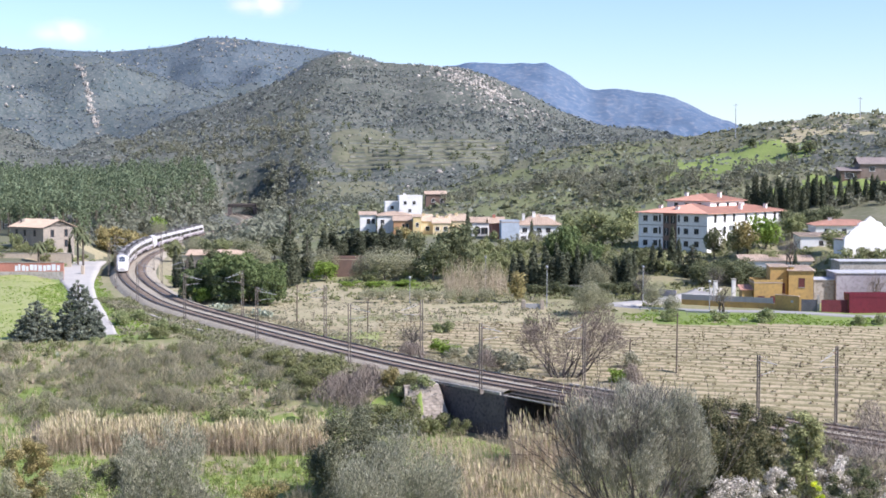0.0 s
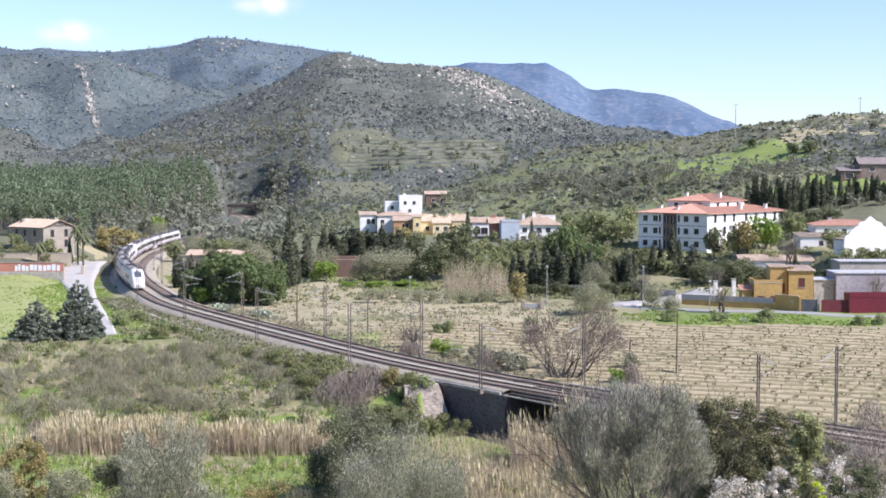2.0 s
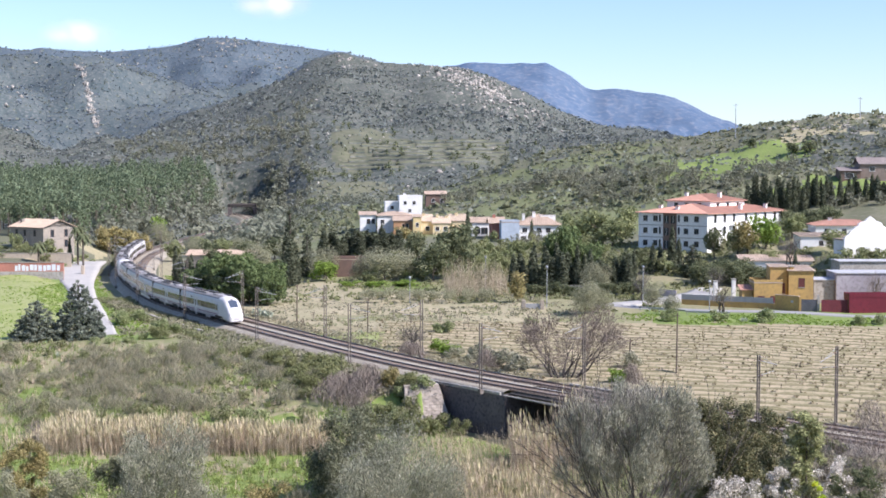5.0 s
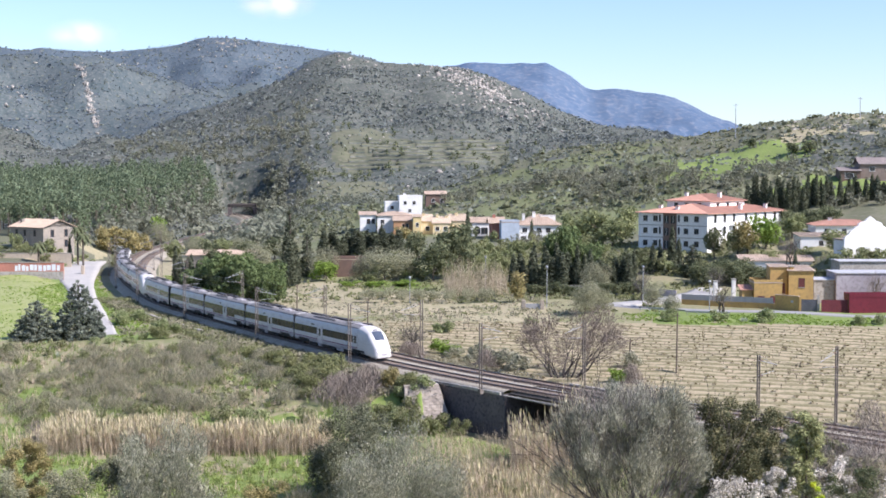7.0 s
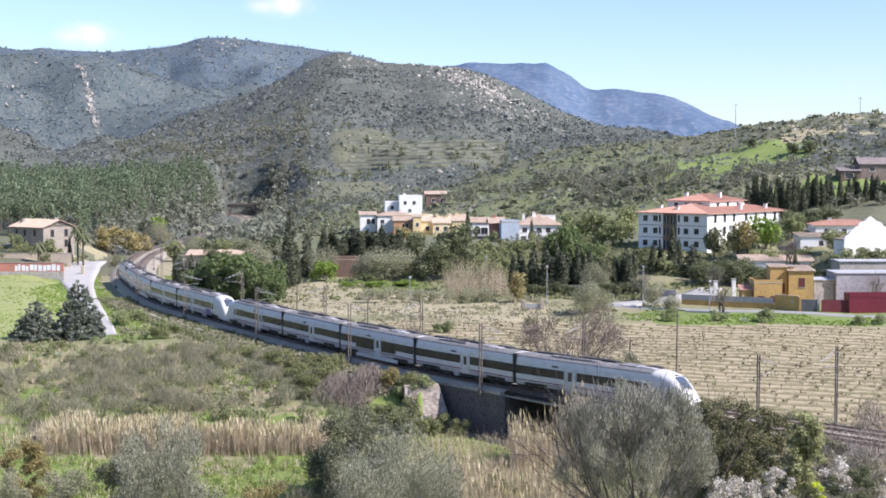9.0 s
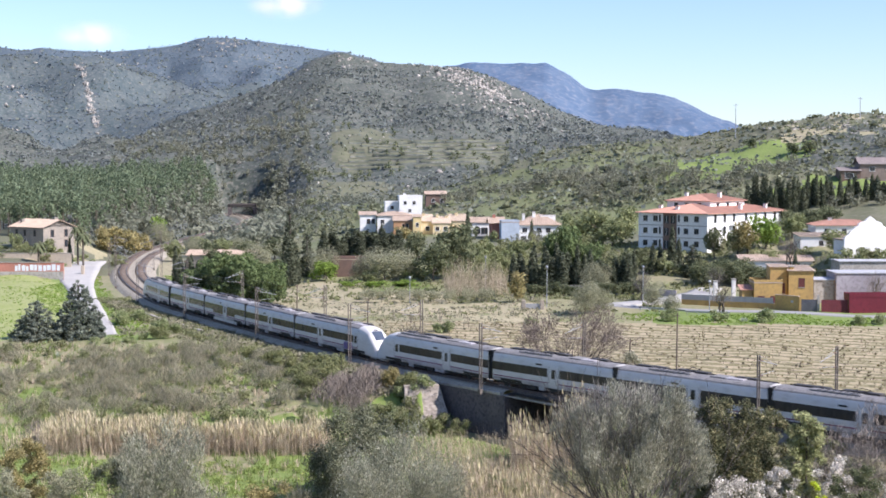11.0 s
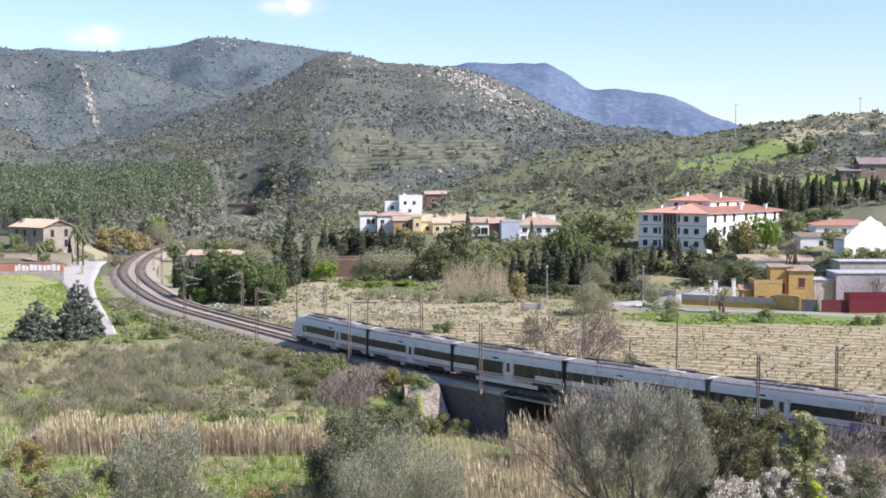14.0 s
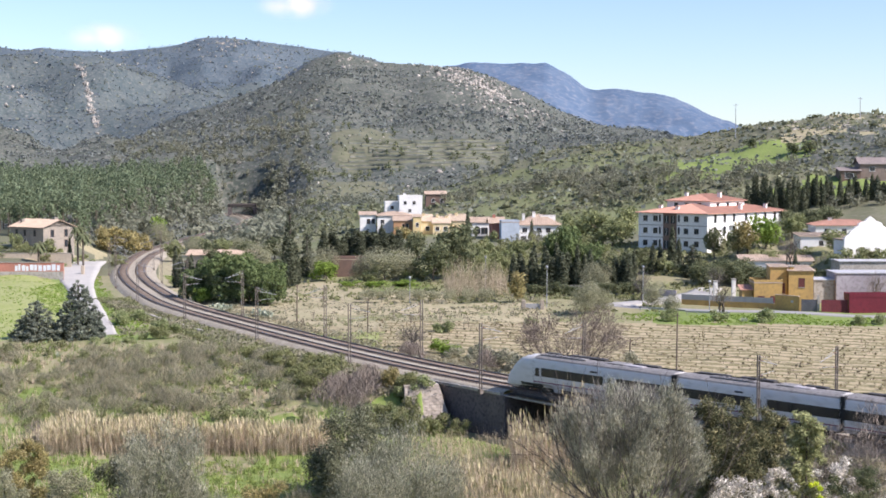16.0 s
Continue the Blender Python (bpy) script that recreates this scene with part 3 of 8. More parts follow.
def ribbon(points, width, lift=0.05, step=2.0, ends=None):
    """A strip that lies on the land along a line."""
    P = np.array(points, float)
    s = np.concatenate([[0], np.cumsum(np.linalg.norm(np.diff(P, axis=0), axis=1))])
    S = np.linspace(0, s[-1], max(2, int(s[-1] / step)))
    C = np.stack([np.interp(S, s, P[:, k]) for k in (0, 1)], 1)
    if len(C) > 12:
        k = np.ones(5) / 5
        C[2:-2] = np.stack([np.convolve(C[:, j], k, "valid") for j in (0, 1)], 1)
    T = np.gradient(C, axis=0)
    T /= np.linalg.norm(T, axis=1)[:, None]
    Nn = np.stack([-T[:, 1], T[:, 0]], 1)
    w = np.interp(S, np.linspace(0, s[-1], len(width)), width) if isinstance(width, (list, tuple)) else np.full(len(S), width)
    off = np.linspace(-0.5, 0.5, 7)
    V = []
    for o in off:
        q = C + Nn * (w * o)[:, None]
        V.append(np.c_[q, height(q[:, 0], q[:, 1])])
    V = np.array(V)
    z = V[:, :, 2].max(0)
    z[1:-1] = (z[:-2] + 2 * z[1:-1] + z[2:]) / 4
    V[:, :, 2] = np.maximum(z[None], V[:, :, 2]) + lift
    n = len(S)
    i, j = np.meshgrid(np.arange(6), np.arange(n - 1), indexing="ij")
    Fc = np.stack([i * n + j, i * n + j + 1, (i + 1) * n + j + 1, (i + 1) * n + j], -1).reshape(-1, 4)
    V = V.reshape(-1, 3)
    # skirts
    V = np.vstack([V, V[:n] - [0, 0, 0.5], V[6 * n:7 * n] - [0, 0, 0.5]])
    a = np.arange(n - 1)
    F2 = np.stack([7 * n + a, 7 * n + a + 1, a + 1, a], 1)
    F3 = np.stack([6 * n + a, 6 * n + a + 1, 8 * n + a + 1, 8 * n + a], 1)
    return V, np.vstack([Fc, F2, F3])[:, ::-1]


# ---- the line itself: ballast, sleepers, rails ----
GAUGE = 0.86
SPACING = -4.1          # the second track lies on the far side


def sweep(profile, s0, s1, step=2.0, side=0.0):
    """A cross-section (offset to the camera's side, height) drawn along the line."""
    S = np.linspace(s0, s1, max(2, int((s1 - s0) / step)))
    V = []
    for o, z in profile:
        V.append(np.stack([np.interp(S, TS, TRACK[:, 0] + (o + side) * TLEFT[:, 0]), np.interp(S, TS, TRACK[:, 1] + (o + side) * TLEFT[:, 1]),
                           np.full(len(S), z)], 1))
    V = np.array(V)
    k, n = V.shape[:2]
    i, j = np.meshgrid(np.arange(k - 1), np.arange(n - 1), indexing="ij")
    Fc = np.stack([i * n + j, (i + 1) * n + j, (i + 1) * n + j + 1, i * n + j + 1], -1).reshape(-1, 4)
    return V.reshape(-1, 3), Fc


def build_line():
    end = float(TS[-1]) - 2
    bed = [(3.7, -1.7), (2.45, -0.62), (1.75, -0.24), (-1.7, -0.24), (-2.05, -0.28), (-2.4, -0.24), (-5.8, -0.24), (-7.0, -0.62), (-9.2, -1.9)]
    walled = [(2.3, -0.9), (2.3, -0.40), (1.75, -0.24)] + bed[3:]           # behind the retaining wall
    for a, b, profile in ((0, BRIDGE_S - 10.6, bed), (BRIDGE_S - 10.6, BRIDGE_S + 1.6, walled), (BRIDGE_S + 13.4, end, bed)):
        V, Fc = sweep(profile, a, b)
        tagged(part_np("ballast_bed", V, Fc, M["ballast"], None), "grey stone ballast bed of the double railway line", "ballast", kind="structure")
    for k, side in enumerate((0, SPACING)):
        line = empty("railway_track", Matrix(), "rusty steel rails on concrete sleepers in a curve", "railway track", "railway tracks")
        for a, b in ((0, BRIDGE_S + 1.6), (BRIDGE_S + 13.4, end)):
            V, Fc = sweep([(1.15, -0.228), (-1.15, -0.228)], a, b, side=side)
            part_np("stained_ballast", V, Fc, M["ballast_rust"], line, "rust-brown ballast between the rails")
        for g in (GAUGE, -GAUGE):
            V, Fc = sweep([(0.07, -0.16), (0.03, -0.13), (0.036, -0.002), (-0.036, -0.002), (-0.03, -0.13), (-0.07, -0.16)], 0, end, side=side + g)
            rail = part_np("rail", V, Fc, M["rail"], line)
            V, Fc = sweep([(0.03, 0.0), (-0.03, 0.0)], 0, end, side=side + g)
            part_np("rail_head", V, Fc, M["railtop"], rail, "polished running surface")
        # sleepers: those nearest the hillside one by one, the rest joined
        S = np.arange(150, end, 0.62)
        one = (S > BRIDGE_S - 45) & (S < BRIDGE_S + 38)
        me = None
        for u in S[one]:
            p, a = track_at(u, side)
            if me is None:
                me = raw_mesh("sleeper", [(x, y, z) for x in (-0.13, 0.13) for y in (-1.3, 1.3) for z in (-0.3, -0.165)],
                              [(1, 5, 7, 3), (0, 1, 3, 2), (4, 6, 7, 5), (0, 4, 5, 1), (2, 3, 7, 6)], [M["sleeper"]])
            ob = adopt(new("sleeper", me), line)
            ob.matrix_basis = pose(p[0], p[1], 0, 0, 0, math.degrees(a))
        S = S[~one]
        t = np.array([(x, y, z) for x in (-0.13, 0.13) for y in (-1.3, 1.3) for z in (-0.3, -0.165)])
        f = np.array([(1, 5, 7, 3), (0, 1, 3, 2), (4, 6, 7, 5), (0, 4, 5, 1), (2, 3, 7, 6)])
        C = np.stack([np.interp(S, TS, TRACK[:, j] + side * TLEFT[:, j]) for j in (0, 1)], 1)
        A = np.stack([np.interp(S, TS, TDIR[:, j]) for j in (0, 1)], 1)
        V = np.empty((len(S), 8, 3))
        V[:, :, 0] = C[:, :1] + t[:, 0] * A[:, :1] - t[:, 1] * A[:, 1:]
        V[:, :, 1] = C[:, 1:] + t[:, 0] * A[:, 1:] + t[:, 1] * A[:, :1]
        V[:, :, 2] = t[:, 2]
        Fc = (f[None] + 8 * np.arange(len(S))[:, None, None]).reshape(-1, 4)
        tagged(part_np("sleeper_rest", V.reshape(-1, 3), Fc, M["sleeper"], line), kind="stuff")


    a = float(TS[np.argmin(np.hypot(TRACK[:, 0] + 48, TRACK[:, 1] - 238))])
    V, Fc = sweep([(5.5, -1.3), (5.5, -0.55), (6.1, -0.55), (6.1, -1.3)], a, a + 34)
    tagged(part_np("cable_trough", V, Fc, M["concrete"], None), "low concrete cable trough beside the track", "trough", kind="structure")


build_line()


# ---- the bridge over the track way ----
def build_bridge():
    p, a = track_at(BRIDGE_S)
    m = Matrix.Translation((p[0], p[1], 0)) @ Matrix.Rotation(a, 4, "Z")   # x along the line, y to the far side
    br = empty("railway_bridge", m, "small steel railway underbridge between dark stone walls", "bridge")
    part("abutment", boxed(1.3, 2.0, -1.95, 8.2, -6.6, -0.66), M["darkstone"], br, "stone abutment, shade put into its dark colour")
    part("abutment", boxed(13.2, 14.2, -2.5, 8.2, -6.6, -0.62), M["darkstone"], br, "stone abutment, shade put into its dark colour")
    # added wall shuts the far side so that the opening stays dark
    part("back_wall", boxed(2.0, 13.2, 8.0, 8.4, -6.4, -1.0), M["darkstone"], br, "added dark wall that keeps light out of the opening")
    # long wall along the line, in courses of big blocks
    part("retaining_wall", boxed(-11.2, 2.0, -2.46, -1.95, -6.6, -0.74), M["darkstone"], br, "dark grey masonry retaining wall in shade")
    rng = random.Random(8)
    z = -6.5
    while z < -0.86:
        h = min(rng.uniform(0.36, 0.5), -0.80 - z)
        x = -10.9 + rng.uniform(0, 0.7)
        while x < 1.5:
            w = min(rng.uniform(0.6, 1.3), 1.98 - x)
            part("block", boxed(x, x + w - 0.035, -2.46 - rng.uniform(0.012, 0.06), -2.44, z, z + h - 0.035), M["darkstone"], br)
            x += w
        z += h
    x = -10.4
    while x < 1.2:
        w = min(rng.uniform(0.9, 1.5), 1.98 - x)
        part("coping", boxed(x, x + w - 0.04, -2.56 - rng.uniform(0, 0.05), -2.32, -0.74, -0.42 + rng.uniform(-0.04, 0.03), bev=0.03), M["concrete"], br, "pale worn coping stone")
        x += w
    # railing on the far side
    for i in range(4):
        part("railing_post", tubed((9.6 + i * 1.3, 7.9, -1.0), (9.6 + i * 1.3, 7.9, 0.75), 0.045), M["rust"], br)
    for z in (0.7, 0.1):
        part("railing_bar", tubed((9.6, 7.9, z), (13.5, 7.9, z), 0.03), M["rust"], br)
    part("far_parapet", boxed(2.0, 13.2, 7.3, 7.7, -1.05, -0.35), M["concrete"], br)
    # pale splayed wing wall on the near side, rough with stones
    inv = m.inverted()
    bm = bmesh.new()
    face = [Vector(v) for v in ((-4.4, 152.6, -0.75), (-0.5, 153.0, -0.62), (1.5, 150.0, -6.4), (-4.0, 149.6, -6.4))]
    top = [bm.verts.new(inv @ v) for v in face]
    bot = [bm.verts.new(inv @ (v + Vector((-0.2, 1.8, 0)))) for v in face]
    bm.faces.new(top), bm.faces.new(bot[::-1])
    for i in range(4):
        bm.faces.new((top[i], bot[i], bot[(i + 1) % 4], top[(i + 1) % 4]))
    bmesh.ops.recalc_face_normals(bm, faces=bm.faces)
    wing = part("wing_wall", bm, M["wingstone"], br, "pale sloping rubble wing wall")
    for k in range(19):
        v0, v1 = k / 19, (k + 0.94) / 19
        u = rng.uniform(0, 0.05)
        while u < 0.97:
            u1 = min(1.0, u + rng.uniform(0.045, 0.11))
            q = [face[0].lerp(face[3], v).lerp(face[1].lerp(face[2], v), uu) for uu, v in ((u, v0), (u1 - 0.006, v0), (u1 - 0.006, v1), (u, v1))]
            out = Vector((0.05, -0.9, 0.43)) * rng.uniform(0.03, 0.12)
            bm = bmesh.new()
            f = [bm.verts.new(inv @ (c + out)) for c in q]
            g = [bm.verts.new(inv @ (c - out)) for c in q]
            bm.faces.new(f)
            for i in range(4):
                bm.faces.new((f[i], g[i], g[(i + 1) % 4], f[(i + 1) % 4]))
            bmesh.ops.recalc_face_normals(bm, faces=bm.faces)
            part("stone", bm, M["wingstone"], wing)
            u = u1
    part("wing_cap", boxed(-13.4, -9.6, -2.9, -1.9, -0.70, -0.46, bev=0.04), M["concrete"], br, "broken pale concrete slab on the wing wall")
    # steel girders below open sleepers, one pair for each track
    for y0 in (0.0, 4.1):
        for y in (y0 - 0.95, y0 + 0.95):
            part("girder", boxed(1.7, 13.5, y - 0.13, y + 0.13, -1.15, -0.32), M["rust"], br, "rusty steel girder")
            part("girder_flange", boxed(1.7, 13.5, y - 0.22, y + 0.22, -1.19, -1.15), M["rust"], br)
        for i in range(9):
            part("cross_brace", boxed(2.2 + i * 1.35, 2.32 + i * 1.35, y0 - 0.82, y0 + 0.82, -1.0, -0.6), M["under"], br)
    # added plate stops light falling between the open sleepers
    part("deck_plate", boxed(2.0, 13.2, -1.9, 7.2, -0.56, -0.50), M["under"], br, "added dark plate that blocks light below the sleepers")
    part("edge_beam", boxed(1.5, 13.5, -2.30, -2.08, -0.82, -0.70), M["concrete"], br, "pale edge beam of the deck")
    part("walkway", boxed(1.8, 13.4, 1.4, 2.7, -0.42, -0.34), M["concrete"], br, "pale walkway plates between the tracks")


build_bridge()


def build_overbridge():
    p, a = track_at(float(TS[np.argmin(np.abs(TRACK[:, 1] - 752))]))
    m = Matrix.Translation((p[0] + 4, p[1], -0.6)) @ Matrix.Rotation(radians(4), 4, "Z")
    ob = empty("overbridge", m, "dark concrete road bridge across the far curve", "bridge")
    part("deck", boxed(-7, 8.5, -2.5, 2.5, 4.6, 6.0), M["under"], ob)
    part("parapet", boxed(-7, 8.5, -2.6, -2.4, 6.0, 6.5), M["darkstone"], ob)
    part("abutment", boxed(-7, -5.0, -2.5, 2.5, -1, 4.6), M["darkstone"], ob)
    part("abutment", boxed(6.8, 8.5, -2.5, 2.5, -1, 4.6), M["darkstone"], ob)


build_overbridge()

# ---- the train: two five-car units coupled ----
END_L, MID_L, UNIT = 22.7, 17.75, 98.65
SPEED, NOSE0 = 24.72, 0.0
# half-section of the body: half-width and height, from the sill over the side to the middle of the roof
SECTION = [(1.36, 0.66), (1.42, 0.80), (1.455, 1.05), (1.47, 1.60), (1.455, 2.45), (1.41, 3.05), (1.34, 3.42), (1.18, 3.70), (0.85, 3.86), (0.40, 3.93), (0.0, 3.95)]


def ring(sec):
    return [(-y, z) for y, z in sec] + [(y, z) for y, z in sec[::-1][1:]]


def shell(stations, close=True):
    """A skin through rings of equal size; stations: (x, [(y, z)])."""
    bm = bmesh.new()
    rows = [[bm.verts.new((x, y, z)) for y, z in rg] for x, rg in stations]
    for a, b in zip(rows, rows[1:]):
        for i in range(len(a) - 1):
            bm.faces.new((a[i], b[i], b[i + 1], a[i + 1]))
        bm.faces.new((a[-1], b[-1], b[0], a[0]))
    if close:
        bm.faces.new(rows[0])
        bm.faces.new(rows[-1][::-1])
    bmesh.ops.recalc_face_normals(bm, faces=bm.faces)
    for f in bm.faces:
        f.smooth = len(f.verts) == 4
        if len(f.verts) > 4:
            for e in f.edges:
                e.smooth = False
    return bm


def side_x(z):
    zs, ys = [q[1] for q in SECTION], [q[0] for q in SECTION]
    return float(np.interp(z, zs, ys))


def band(x0, x1, z0, z1, sgn, off=0.012, thick=0.03, n=5):
    """A panel that hugs the curved side."""
    bm = bmesh.new()
    zs = np.linspace(z0, z1, n)
    a = [[bm.verts.new((x, sgn * (side_x(z) + o), z)) for z in zs] for x in (x0, x1) for o in (off, off - thick)]
    for i in range(n - 1):
        bm.faces.new((a[0][i], a[2][i], a[2][i + 1], a[0][i + 1]))
    for u, v in ((0, 1), (2, 3)):
        for i in range(n - 1):
            bm.faces.new((a[u][i], a[v][i], a[v][i + 1], a[u][i + 1]))
    bm.faces.new((a[0][0], a[1][0], a[3][0], a[2][0])), bm.faces.new((a[0][-1], a[1][-1], a[3][-1], a[2][-1]))
    bmesh.ops.recalc_face_normals(bm, faces=bm.faces)
    return bm


# the cab's outline: distance behind the tip, height of its top, share of the full width
CAB = [(0.0, 1.12, 0.60), (0.10, 1.42, 0.72), (0.28, 1.72, 0.81), (0.55, 2.02, 0.875), (0.85, 2.36, 0.91), (1.25, 2.80, 0.935), (1.65, 3.20, 0.955),
       (2.0, 3.46, 0.965), (2.5, 3.68, 0.975), (3.2, 3.86, 0.99), (4.3, 3.95, 1.0)]


def nose_ring(d):
    """The section of the cab d metres behind its tip."""
    xs = [q[0] for q in CAB]
    top, wide = np.interp(d, xs, [q[1] for q in CAB]), np.interp(d, xs, [q[2] for q in CAB])
    out = []
    for y, z in SECTION:
        k = (z - 0.66) / (3.95 - 0.66)
        out.append((y * (wide - 0.10 * k * (1 - d / 4.3)), 0.66 - 0.28 * (1 - d / 4.3) * (1 - k) + (top - 0.66) * k))
    return ring(out)


def bogie(parent, x):
    bm = bmesh.new()
    for y in (-1.02, 1.02):
        box(bm, x - 1.75, x + 1.75, y - 0.09, y + 0.09, 0.42, 0.72, bev=0.04)
    box(bm, x - 0.25, x + 0.25, -1.0, 1.0, 0.45, 0.75)
    b = part("bogie", bm, M["under"], parent, "dark bogie frame")
    for dx in (-1.25, 1.25):
        bm = bmesh.new()
        for y in (-0.86, 0.86):
            tube(bm, (x + dx, y - 0.065, 0.435), (x + dx, y + 0.065, 0.435), 0.43, seg=18)
        tube(bm, (x + dx, -0.86, 0.435), (x + dx, 0.86, 0.435), 0.08)
        part("wheelset", bm, M["under"], b)


def build_car(kind, graphic=False, low=False):
    """One car along x, forward to +x. kind: front, back or mid; low: with the deep windows and skirt of a low floor."""
    L = END_L if kind != "mid" else MID_L
    car = empty("train_car", Matrix(), {"front": "white streamlined driving car of an electric train, nose leading",
                                        "back": "white streamlined driving car of an electric train, nose trailing",
                                        "mid": "white middle car of an electric train with dark window band"}[kind],
                "train", "cars of the train")
    f = -1 if kind == "back" else 1           # the cab's end
    h = L / 2 - 0.25
    taper = 4.3
    if kind == "mid":
        st = [(x, ring(SECTION)) for x in (-h, -h + 0.1, 0, h - 0.1, h)]      # a plain tube
    else:
        st = [(-h * f, ring(SECTION)), (0, ring(SECTION)), ((L / 2 - taper) * f, ring(SECTION))]
        st += [((L / 2 - d) * f, nose_ring(d)) for d in (3.7, 3.2, 2.8, 2.5, 2.2, 2.0, 1.8, 1.5, 1.25, 1.0, 0.75, 0.55, 0.40, 0.28, 0.18, 0.10, 0.04, 0.0)]
    part("body", shell(st), M["trainwhite"], car, "white painted body shell")
    lo, hi = (-h + 0.05, h - 0.05) if kind == "mid" else ((-h + 0.05, L / 2 - taper) if f > 0 else (-(L / 2 - taper), h - 0.05))
    # grey roof
    bm = bmesh.new()
    sec = [(y, z + 0.012) for y, z in [(1.27, 3.555)] + SECTION[7:]]
    rows = [[bm.verts.new((x, y, z)) for y, z in [(-y, z) for y, z in sec] + [(y, z) for y, z in sec[::-1][1:]]] for x in (lo, hi)]
    for i in range(len(rows[0]) - 1):
        bm.faces.new((rows[0][i], rows[0][i + 1], rows[1][i + 1], rows[1][i]))
    bmesh.ops.recalc_face_normals(bm, faces=bm.faces)
    part("roof_skin", bm, M["traingrey"], car, "dark grey roof skin")
    for sgn in (-1, 1):
        xd = 0.5 if kind == "mid" else -3.4 * f
        # window bands on either side of the doorway
        for a, b in ((lo + (1.1 if f < 0 else -0.05), xd - 0.85), (xd + 0.85, hi - (1.1 if f > 0 and kind != "mid" else -0.05))):
            if b - a > 0.8:
                w = part("window_band", band(a, b, 1.80, 2.70, sgn), M["trainglass"], car, "dark tinted glass window band")
                if low:
                    u0, u1 = max(a, -4.7), min(b, 4.7)
                    part("low_window", band(u0, u1, 1.36, 1.82, sgn, off=0.014), M["trainglass"], w, "deeper glass of the low floor")
                n = max(1, int((b - a) / 1.9))
                for i in range(1, n):
                    x = a + (b - a) * i / n
                    part("window_divider", band(x - 0.035, x + 0.035, 1.80, 2.70, sgn, off=0.018, thick=0.02, n=3), M["under"], w)
        door = part("door", band(xd - 0.62, xd + 0.62, 0.70, 2.95, sgn, off=0.02), M["trainwhite"], car, "white sliding plug door")
        part("door_window", band(xd - 0.26, xd + 0.26, 1.70, 2.64, sgn, off=0.028), M["trainglass"], door)
        part("door_seam", band(xd - 0.70, xd - 0.64, 0.70, 2.95, sgn, off=0.008), M["traingrey"], car)
        part("door_seam", band(xd + 0.64, xd + 0.70, 0.70, 2.95, sgn, off=0.008), M["traingrey"], car)
        for a, b in ((lo, xd - 0.72), (xd + 0.72, hi)):
            part("stripe", band(a, b, 1.14, 1.25, sgn, off=0.01), M["purple"], car, "plum-coloured stripe")
            part("sill_panel", band(a, b, 0.68, 1.10, sgn, off=0.008), M["trainlow"], car, "dusty grey lower side panel")
        part("destination_display", band(xd - 2.6, xd - 1.7, 2.92, 3.10, sgn, off=0.01), M["trainglass"], car)
        if low:
            part("skirt", boxed(-4.9, 4.9, *sorted((sgn * 1.25, sgn * 1.36)), 0.24, 0.70, bev=0.03), M["trainwhite"], car, "white deep skirt panel")
        for xb in (-L / 2 + 3.1, L / 2 - 3.1):
            xb = xb if kind == "mid" or xb * f < 0 else xb - 1.0 * f
            part("bogie_recess", band(xb - 1.6, xb + 1.6, 0.67, 0.98, sgn, off=0.02), M["under"], car, "dark cut-out above the bogie")
        if kind != "mid":
            xc = (L / 2 - taper - 0.55) * f
            part("cab_door", band(xc - 0.3, xc + 0.3, 1.75, 2.65, sgn, off=0.016), M["trainglass"], car, "cab side window")
            if graphic:
                xg = (L / 2 - taper - 2.6) * f
                part("graphic", band(xg - 1.1, xg + 1.1, 0.75, 1.66, sgn, off=0.02), M["violet"], car, "violet abstract patch")
    # low roof equipment, mostly along one side
    for a, b, hh, y0 in ((-0.42, -0.22, 0.22, 0.25), (-0.15, 0.06, 0.26, 0.2), (0.10, 0.20, 0.14, -0.6), (0.23, 0.36, 0.22, 0.3)):
        part("roof_pod", boxed(max(a * L, lo + 0.2), min(b * L, hi - 0.2), y0, 0.95, 3.78, 3.90 + hh, bev=0.05), M["trainpod"] if y0 > 0 else M["traingrey"], car, "roof equipment casing")
    part("roof_rail", boxed(lo + 0.3, hi - 0.3, 0.98, 1.04, 3.74, 3.96), M["trainpod"], car)
    if kind == "mid":
        bm = bmesh.new()
        for y in (-0.45, 0.45):
            tube(bm, (-1.2, y, 3.98), (0.1, y, 4.32), 0.03)
            tube(bm, (0.1, y, 4.32), (-0.9, y * 1.3, 4.42), 0.025)
        tube(bm, (-0.9, -0.75, 4.42), (-0.9, 0.75, 4.42), 0.03)
        part("pantograph", bm, M["under"], car, "folded pantograph")
    # underframe and bogies
    part("roof_hood", boxed(max(-0.30 * L, lo + 0.3), -0.02 * L, -0.75, 0.05, 3.84, 4.06, bev=0.07), M["traingrey"], car, "grey roof hood")
    for i in range(1, 7):
        part("roof_louvre", boxed((-0.28 + i * 0.035) * L, (-0.27 + i * 0.035) * L, -0.8, 0.1, 4.06, 4.09), M["trainpod"], car)
    part("roof_hood", boxed(0.10 * L, min(0.30 * L, hi - 0.3), -0.55, 0.35, 3.86, 4.02, bev=0.06), M["trainlow"], car, "pale roof hood")
    part("underframe", boxed(-h + 0.3, h - 0.9 if kind == "mid" else h - 2.4, -1.15, 1.15, 0.42, 0.72), M["under"], car, "dark underfloor frame")
    x = -h + 5.0
